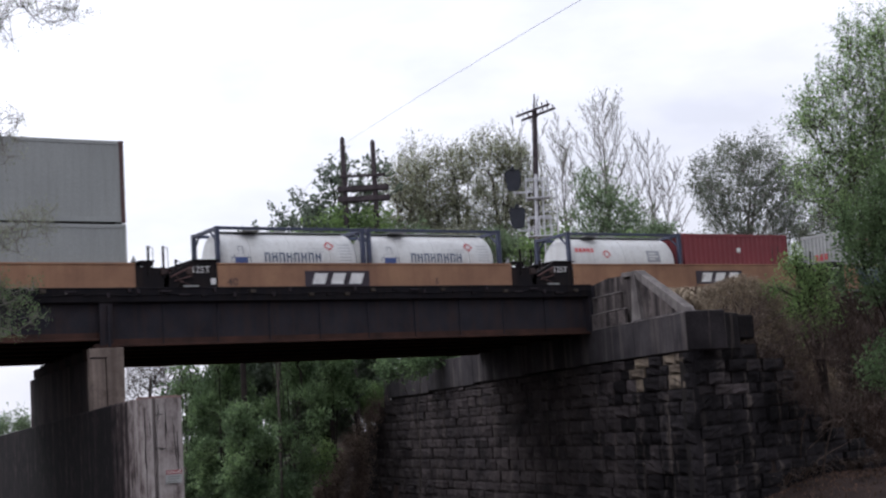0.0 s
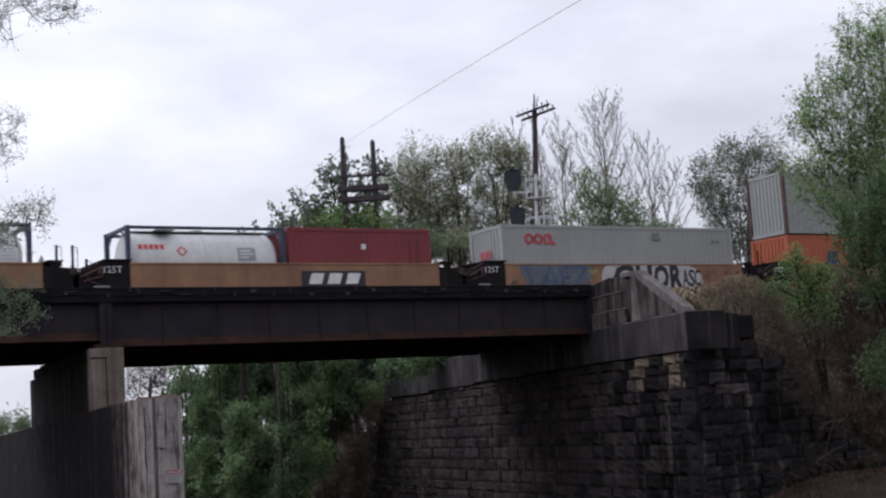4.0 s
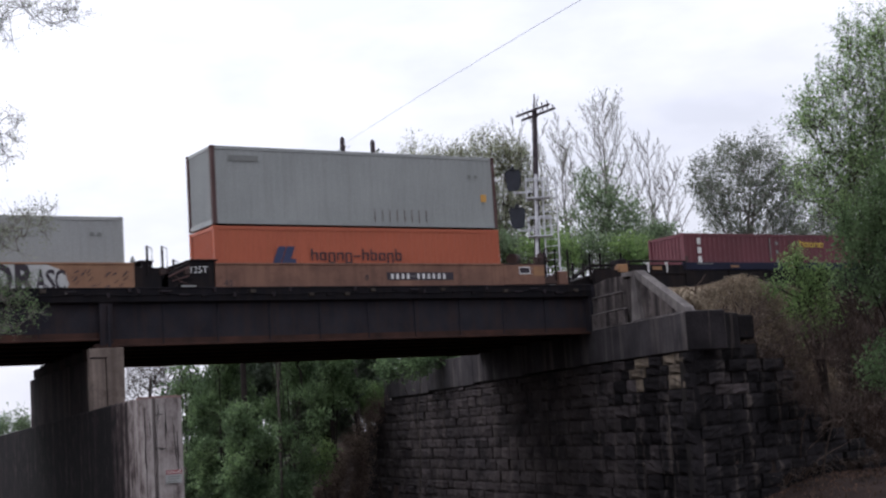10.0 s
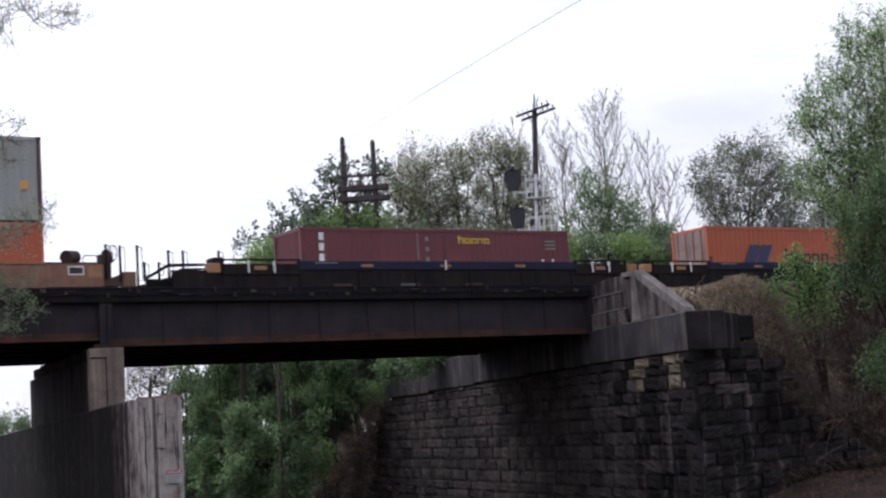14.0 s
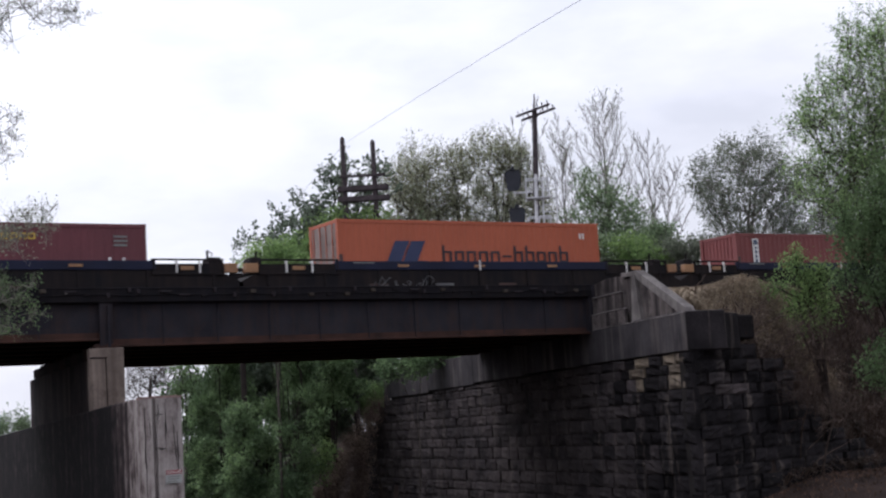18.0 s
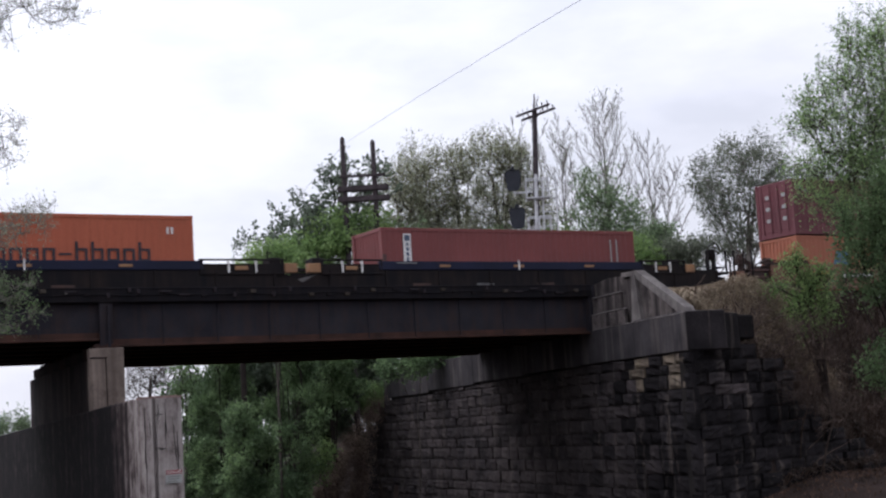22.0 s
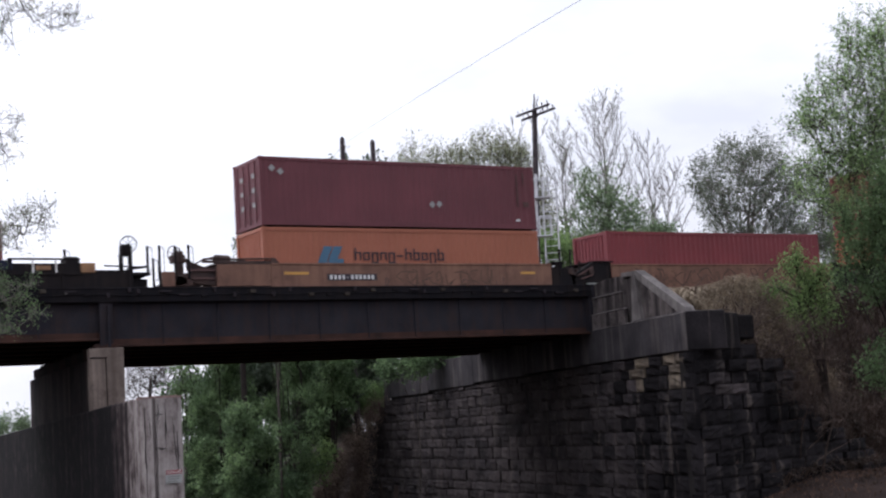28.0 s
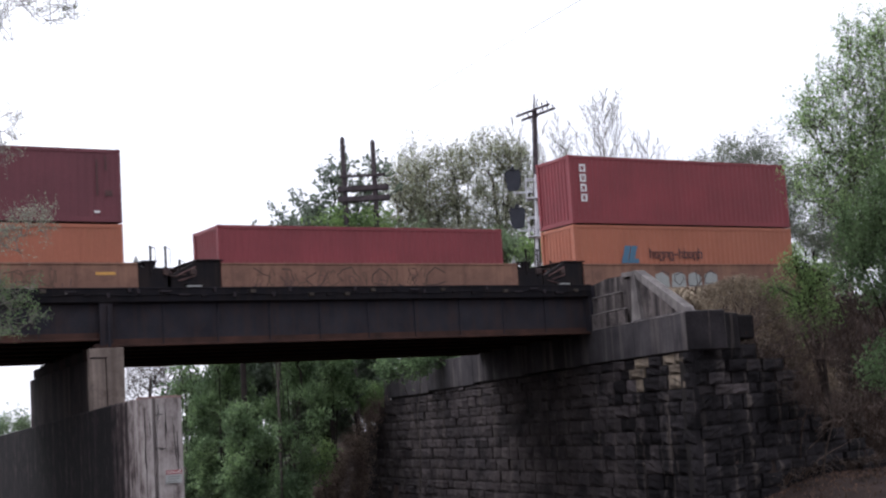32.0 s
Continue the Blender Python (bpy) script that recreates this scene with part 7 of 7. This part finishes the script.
road_pole = thing("utility_pole", "dark timber utility pole among the thicket", "utility pole", at=(30.6, 71.75, 0))
gz = ground_z(30.6, 71.75)
part("pole", Mesh().tube((0, 0, gz - 0.3), (0.05, 0, 9.5), 0.17, 0.14, 10), M_BARK_D, road_pole)
part("crossarm", Mesh().box(-0.9, -0.05, 9.1, 0.9, 0.05, 9.22, 0.01), M_POLE, road_pole)

near_pole = thing("utility_pole", "timber utility pole holding the end of an overhead wire", "utility pole", at=(10.6, -10.5, 0))
part("pole", Mesh().tube((0, 0, ground_z(10.6, -10.5) - 0.3), (0, 0, 7.95), 0.16, 0.12, 10), M_POLE, near_pole)


def wire(name, a, b, sag, r, label, n=24):
    a, b = Vector(a), Vector(b)
    pts = []
    for i in range(n + 1):
        f = i / n
        p = a.lerp(b, f)
        p.z -= 4 * sag * f * (1 - f)
        pts.append(p)
    return tagged(part(name, Mesh().path(pts, r, 5), M_CABLE), label, "wire")


wire("overhead_wire", (41.1, 79.4, 18.97), (10.6, -10.5, 7.9), -0.35, 0.009, "thin overhead wire strung from the braced poles")
wire("guy_wire", (41.0, 79.45, 18.8), (31.4, 79.6, 9.5), 0.25, 0.012, "thin stay wire slanting down from the poles", 10)
wire("stay_wire", (31.4, 79.6, 9.5), (25.0, 80.1, ground_z(25.0, 80.1)), 0.0, 0.012, "thin stay wire running down to the ground", 4)

sig = thing("railway_signal", "white railway signal mast with two black signal heads and ladder", "railway signal", at=(43.3, 62.5, 0))
gz = ground_z(43.3, 62.5)
part("mast", Mesh().tube((-0.2, 0.1, gz - 0.2), (0.15, -0.13, 14.2), 0.09, 0.075, 10), M_ALU, sig)
part("base", Mesh().box(-0.5, -0.4, gz - 0.2, 0.2, 0.5, gz + 0.5, 0.04), M_CONC, sig)
for dz, hx, hy in ((13.95, -0.83, 0.53), (11.97, -0.75, 0.47)):
    h = part("signal_head", Mesh().prism([(-0.33, -0.42), (-0.2, -0.55), (0.2, -0.55), (0.33, -0.42), (0.42, 0.35), (0.33, 0.55), (-0.33, 0.55), (-0.42, 0.35)], -0.05, 0.05, "y"), M_SIGBLK, sig, "black signal head with backing board")
    h.matrix_basis = pose(hx, hy, dz, 0, 0, -32)
    part("lamp_case", Mesh().tube((0, 0.05, 0.2), (0, 0.4, 0.2), 0.13, n=12).tube((0, 0.05, -0.2), (0, 0.4, -0.2), 0.13, n=12), M_SIGBLK, h)
    part("hood", Mesh().tube((0, -0.22, 0.62), (0, 0.1, 0.62), 0.1, 0.13, 10), M_SIGBLK, h)
    part("bracket", Mesh().tube((hx, hy, dz - 0.65), (0.0, 0.0, dz - 0.65), 0.04, n=6).tube((hx, hy, dz - 0.65), (hx, hy, dz), 0.04, n=6), M_ALU, sig)
for k, (ox, oy) in enumerate(((0.42, -0.3), (0.98, -0.72))):
    part("ladder_rail", Mesh().tube((ox - 0.12, oy + 0.1, gz), (ox, oy, 14.0), 0.045, n=6), M_ALU, sig)
for i in range(22):
    z = gz + 0.5 + i * 0.36
    part("rung", Mesh().tube((0.38, -0.26, z), (0.94, -0.68, z), 0.022, n=5), M_ALU, sig)
for z in (12.95, 10.95):
    p = part("platform", Mesh().box(-0.5, -0.35, -0.03, 0.75, 0.35, 0.03, 0.01), M_ALU, sig)
    p.matrix_basis = pose(0.1, -0.05, z, 0, 0, -32)
    for x in (-0.45, 0.1, 0.7):
        for y in (-0.3, 0.3):
            part("rail_post", Mesh().tube((x, y, 0.03), (x, y, 1.0), 0.03, n=5), M_ALU, p)
    part("guard_rail", Mesh().path([(0.7, -0.3, 1.0), (-0.45, -0.3, 1.0), (-0.45, 0.3, 1.0), (0.7, 0.3, 1.0)], 0.03, 5).path([(0.7, -0.3, 0.5), (-0.45, -0.3, 0.5), (-0.45, 0.3, 0.5), (0.7, 0.3, 0.5)], 0.022, 5), M_ALU, p)

# ---- warning sign on the nose of the wall ----
M_SIGNR = mat("sign_red", (0.26, 0.04, 0.045), None, 0.5, 0, 2, 20, 0.0)
sign = thing("warning_sign", "small red and white danger sign bolted to concrete", "sign", at=(14.48, 39.05, 0.67), rz=8)
part("plate", Mesh().box(-0.25, -0.012, -0.18, 0.25, 0.0, 0.19, 0.004), C_PALE, sign)
part("red_band", Mesh().box(-0.24, -0.017, 0.06, 0.24, -0.0125, 0.18), M_SIGNR, sign, "red band with white word")
letters("word", "DANGER", 0.11, M_WHITE, sign, pose(-0.22, -0.018, 0.085, 90), "white word on the red band", 0.002)
for k in range(3):
    part("text_bar", Mesh().box(-0.19, -0.016, -0.02 - 0.065 * k, 0.19 - 0.05 * k, -0.0125, 0.015 - 0.065 * k), M_SMEAR, sign)

# ---- overhanging tree beside the viewer: limbs sway in the wind ----
M_LEAF_N = leaf_mat("young_grey_leaves", (0.30, 0.32, 0.235), (0.19, 0.21, 0.15))
SWAY = []
jt = thing("overhanging_tree", "tall thin tree with fine hanging twigs and young leaves", "tree", at=(3.2, 22.2, ground_z(3.2, 22.2)))
part("trunk", Mesh().tube((0, 0, -0.3), (0.1, -0.1, 6.0), 0.2, 0.13, 10).tube((0.1, -0.1, 6.0), (0.0, 0.1, 11.5), 0.13, 0.04, 8), M_BARK, jt)
for sd, root, blobs, n in ((81, (3.3, 22.1, 7.3), [(6.3, 21.1, 8.0, 0.5, 0.18), (5.7, 21.25, 8.2, 0.5, 0.25), (5.3, 21.3, 7.75, 0.4, 0.25)], 100),
                           (82, (3.3, 22.1, 5.4), [(5.65, 21.25, 6.3, 0.2, 0.3), (5.4, 21.3, 6.0, 0.25, 0.35)], 36),
                           (83, (3.3, 22.1, 3.9), [(5.95, 21.2, 4.95, 0.25, 0.22), (5.6, 21.25, 4.7, 0.3, 0.28)], 46),
                           (84, (3.3, 22.1, 2.8), [(5.35, 21.35, 4.0, 0.2, 0.16), (5.6, 21.3, 3.75, 0.16, 0.12), (5.85, 21.25, 3.55, 0.14, 0.1), (5.45, 21.3, 3.35, 0.16, 0.12), (5.8, 21.2, 3.95, 0.08, 0.06)], 52)):
    rng = np.random.default_rng(sd)
    local = [(b[0] - root[0], b[1] - root[1], b[2] - root[2], b[3], b[4]) for b in blobs]
    root = (root[0] - 3.2, root[1] - 22.2, root[2] - ground_z(3.2, 22.2))
    segs, carry = grow(rng, (0, 0, 0), local, n, 0.035, 6, 0.2, 0.4)
    br = part("branch", limbs_mesh([(a, b, r0 * 0.4, r1 * 0.4, lv) for a, b, r0, r1, lv in segs], "branch", M_BARK_M), None, jt)
    br.location = root
    part("leaves", leaves_mesh(rng, carry, None, 1 if sd < 83 else 2, 0.036, 0.035, "leaves", M_LEAF_N if sd < 84 else M_LEAF_D), None, br)
    SWAY.append((br, root, sd))

# ---- dry brush on the bank ----


def brush(seed, n, region, size, name, label, material, droop=0.35, wide=0.018):
    """Dry stalks and grass tufts standing on the ground inside a stretch of the bank."""
    rng = np.random.default_rng(seed)
    v, f = [], []
    while len(f) < 2 * n:
        x, y = region(rng)
        z = ground_z(x, y)
        a = rng.uniform(0, 6.283)
        ln = size * rng.uniform(0.4, 1.3)
        lean = rng.uniform(0.2, 1.0)
        dx, dy = math.cos(a) * lean, math.sin(a) * lean - droop
        w = wide * rng.uniform(0.6, 1.6)
        wx, wy = -math.sin(a) * w, math.cos(a) * w
        p0, p1, p2 = (x, y, z - 0.05), (x + dx * ln * 0.4, y + dy * ln * 0.4, z + ln * 0.6), (x + dx * ln, y + dy * ln, z + ln * (0.75 - 0.5 * lean))
        o = len(v)
        v += [(p0[0] - wx, p0[1] - wy, p0[2]), (p0[0] + wx, p0[1] + wy, p0[2]), (p1[0] + wx, p1[1] + wy, p1[2]), (p1[0] - wx, p1[1] - wy, p1[2]), p2]
        f += [(o, o + 1, o + 2, o + 3), (o + 3, o + 2, o + 4)]
    m = Mesh()
    m.v, m.f, m.s = v, f, [False] * len(f)
    return tagged(part(name, m, material), label, "dry brush", kind="stuff")


def bank_spot(rng):
    x = rng.uniform(38.5, 62)
    toe = 40.6 + (x - 34.45) * 0.268
    return x, rng.uniform(toe + 0.4, max(48.0, toe + 6)) if x > 43 else toe + 0.4 + abs(rng.normal(0, 0.6))


def lip_spot(rng):
    x = rng.uniform(36.0, 46)
    return x, rng.uniform(41.9 + (x - 34.45) * 0.268, 48.3)


def ramp_spot(rng):
    x = rng.uniform(39.3, 50)
    return x, 40.6 + (x - 34.45) * 0.268 + rng.uniform(0.05, 1.4)


def end_spot(rng):
    y = rng.uniform(78.2, 86)
    return wall_x(y) - 5.6 + rng.uniform(0, 8.0), y


def weed_spot(rng):
    return 37.9 + rng.normal(0, 0.5), 44.2 + rng.normal(0, 0.5)


def toe_spot(rng):
    x = rng.uniform(26, 62)
    toe = 41.0 + (x - 34.4) * 0.268
    return x, toe - abs(rng.normal(0, 3.0))


brush(91, 20000, bank_spot, 0.5, "dry_brush", "tangled brown dry brush and grass on the bank", M_DRY)
brush(92, 26000, lip_spot, 0.7, "dry_grass", "pale straw-coloured grass on the bank top", mat("straw", (0.40, 0.325, 0.235), (0.2, 0.155, 0.11), 0.9, 0, 1, 6, 0.0, rand=0.3), 0.6, 0.011)
brush(96, 12000, end_spot, 0.6, "slope_brush", "brown dead brush on the slope past the abutment", M_DRY_P, 0.4)
brush(94, 1800, ramp_spot, 0.8, "hanging_brush", "brown dead vines hanging over the stone wall", M_DRY, 0.7)
brush(95, 1500, bank_spot, 1.1, "dry_stalks", "thin pale dead stalks standing in the brush", M_STEM, 0.5)
brush(97, 900, weed_spot, 0.28, "weeds", "small green weeds among the straw", M_LEAF_B, 0.1, 0.02)
brush(93, 6000, toe_spot, 0.16, "leaf_litter", "reddish brown dead leaves on the ground", mat("dead_leaves", (0.13, 0.075, 0.055), (0.06, 0.04, 0.03), 0.9, 0, 1, 6, 0.0, rand=0.4))
srng = random.Random(17)
for i in range(46):
    x = srng.uniform(37.5, 50)
    toe = 41.0 + (x - 34.4) * 0.268
    y = toe + srng.uniform(-0.2, 3.2)
    z = ground_z(x, y)
    ln = srng.uniform(1.0, 3.2)
    a = srng.uniform(-0.5, 0.9)
    p = [Vector((x, y, z + srng.uniform(0.0, 0.12)))]
    for k in range(5):
        q = p[-1] + Vector((math.cos(a) * ln / 5 * srng.choice((1, 1, -0.3)), -abs(srng.gauss(0.12, 0.1)), math.sin(a) * ln / 5 + srng.gauss(0.0, 0.08)))
        q.z = max(q.z, ground_z(q.x, q.y) + 0.03 + 0.07 * k)
        p.append(q)
    t = thing("dead_branch", "bare grey dead branch lying on the bank", "branch", "dead branches", at=tuple(p[0]))
    m = Mesh()
    for k in range(5):
        m.tube(p[k] - p[0], p[k + 1] - p[0], 0.045 * (1 - k / 6), 0.045 * (1 - (k + 1) / 6), 6)
    part("stem", m, M_STEM, t)

# ---- stones, last ----


def stone_meshes(n, material):
    """Rough-faced blocks of unit width and height, face toward -x, in the y-z plane."""
    out = []
    rng = random.Random(3)
    for i in range(n):
        g = 5
        v, f = [], []
        skew = rng.uniform(-0.05, 0.05)
        for a in range(g):
            for b in range(g):
                rim = a in (0, g - 1) or b in (0, g - 1)
                y, z = a / (g - 1), b / (g - 1)
                if rim:
                    v.append((rng.uniform(0.0, 0.03), y + (rng.uniform(-0.02, 0.02) if 0 < a < g - 1 else 0.012 * rng.uniform(-1, 1)), z + rng.uniform(-0.03, 0.03)))
                else:
                    v.append((-rng.uniform(0.005, 0.085) - skew * (z - 0.5), y + rng.uniform(-0.07, 0.07), z + rng.uniform(-0.07, 0.07)))
        f += [(a * g + b, a * g + b + 1, (a + 1) * g + b + 1, (a + 1) * g + b) for a in range(g - 1) for b in range(g - 1)]
        rim = [b for b in range(g)] + [a * g + g - 1 for a in range(1, g)] + [(g - 1) * g + b for b in range(g - 2, -1, -1)] + [a * g for a in range(g - 2, 0, -1)]
        o = len(v)
        v += [(0.22, v[k][1], v[k][2]) for k in rim]
        k = len(rim)
        f += [(rim[j], o + j, o + (j + 1) % k, rim[(j + 1) % k]) for j in range(k)]
        me = bpy.data.meshes.new("stone")
        me.from_pydata(v, [], f)
        me.materials.append(material)
        out.append(me)
    return out


STONES, BLACK, PALE = stone_meshes(9, M_STONE), stone_meshes(9, M_STONE_W), stone_meshes(3, M_STONE_L)
wr = random.Random(23)
rest = Mesh()
z = -3.2
row = 0
while z < 3.3:
    h = wr.uniform(0.36, 0.58)
    top = 3.66 - z
    h = min(h, top)
    y = -8.1 + wr.uniform(-0.3, 0.0)
    end = 29.25 + max(0.0, 3.2 - z) * 2.7
    while y < end:
        w = wr.uniform(0.6, 1.45)
        y0, y1 = max(y, -8.15), min(y + w, end + 0.2)
        z1 = min(z + h, 3.66 - 0.014 * max(0, y))
        if y1 - y0 > 0.2 and z1 - z > 0.1:
            out = wr.uniform(-0.06, 0.06)
            # farther stones get the paler copy: veiling haze put into their colour
            me = wr.choice(STONES if y0 > -3 + wr.uniform(-3, 3) else BLACK)
            if (z1 > 3.3 and (-4.9 < (y0 + y1) / 2 < -3.4 or -7.9 < (y0 + y1) / 2 < -6.2)) or (2.7 < z1 < 3.3 and (-4.5 < (y0 + y1) / 2 < -3.6 or -7.3 < (y0 + y1) / 2 < -6.4)):
                me = wr.choice(PALE)
            if y0 < 12:
                s = part("stone", me, None, abut)
                s.matrix_basis = Matrix.Translation((-0.02 + out, y0 + 0.012, z + 0.01)) @ Matrix.Diagonal((1, y1 - y0 - 0.024, z1 - z - 0.022, 1))
            else:
                vs = [(q.co.x - 0.02 + out, y0 + 0.012 + q.co.y * (y1 - y0 - 0.024), z + 0.01 + q.co.z * (z1 - z - 0.022)) for q in me.vertices]
                rest.add(vs, [tuple(q.vertices) for q in me.polygons])
        y += w
    z += h
    row += 1
tagged(part("far_stones", rest, M_STONE, abut), kind="stuff")
z, row = -3.2, 0
while z < 3.6:
    h = wr.uniform(0.36, 0.56)
    x = 0.05 + wr.uniform(0, 0.2)
    reach = float(np.interp(z, (-1.2, -0.9, 0.1, 1.0, 1.9, 2.5, 3.2, 3.6), (15.0, 12.0, 9.4, 7.9, 6.4, 5.3, 4.2, 3.1))) + wr.uniform(-0.5, 0.4)
    while x < reach:
        w = wr.uniform(0.6, 1.4)
        s = part("stone", wr.choice(STONES) if (z > 1.6 and wr.random() < 0.45) else wr.choice(BLACK), None, ret)
        s.matrix_basis = Matrix.Translation((x + 0.012, 0.06 + wr.uniform(-0.14, 0.08), z + 0.01)) @ Matrix.Rotation(radians(90 + wr.uniform(-4, 4)), 4, "Z") @ Matrix.Diagonal((1, -(w - 0.024), h - 0.022, 1))
        x += w
    z += h
    row += 1


def motions():
    """The train slows gently as it passes; its wheels roll."""
    times = [i * 2.0 for i in range(17)]
    for ob, s in MOVERS:
        walk(ob, [(t, pose(s - train_at(t), BOX_Y, 0)) for t in times])
    for br, root, sd in SWAY:
        r = random.Random(sd)
        rows = []
        for i in range(25):
            t = i * 32.0 / 24
            rows.append((t, pose(*root, r.uniform(-1.2, 1.2), r.uniform(-1.6, 1.2), r.uniform(-1.5, 1.5))))
        walk(br, rows)
    for w, dx in WHEELS:
        walk(w, [(i * 0.1, Matrix.Translation((dx, 1.22, WHEEL_R)) @ Matrix.Rotation(-train_at(i * 0.1) / WHEEL_R, 4, "Y")) for i in range(321)])


motions()
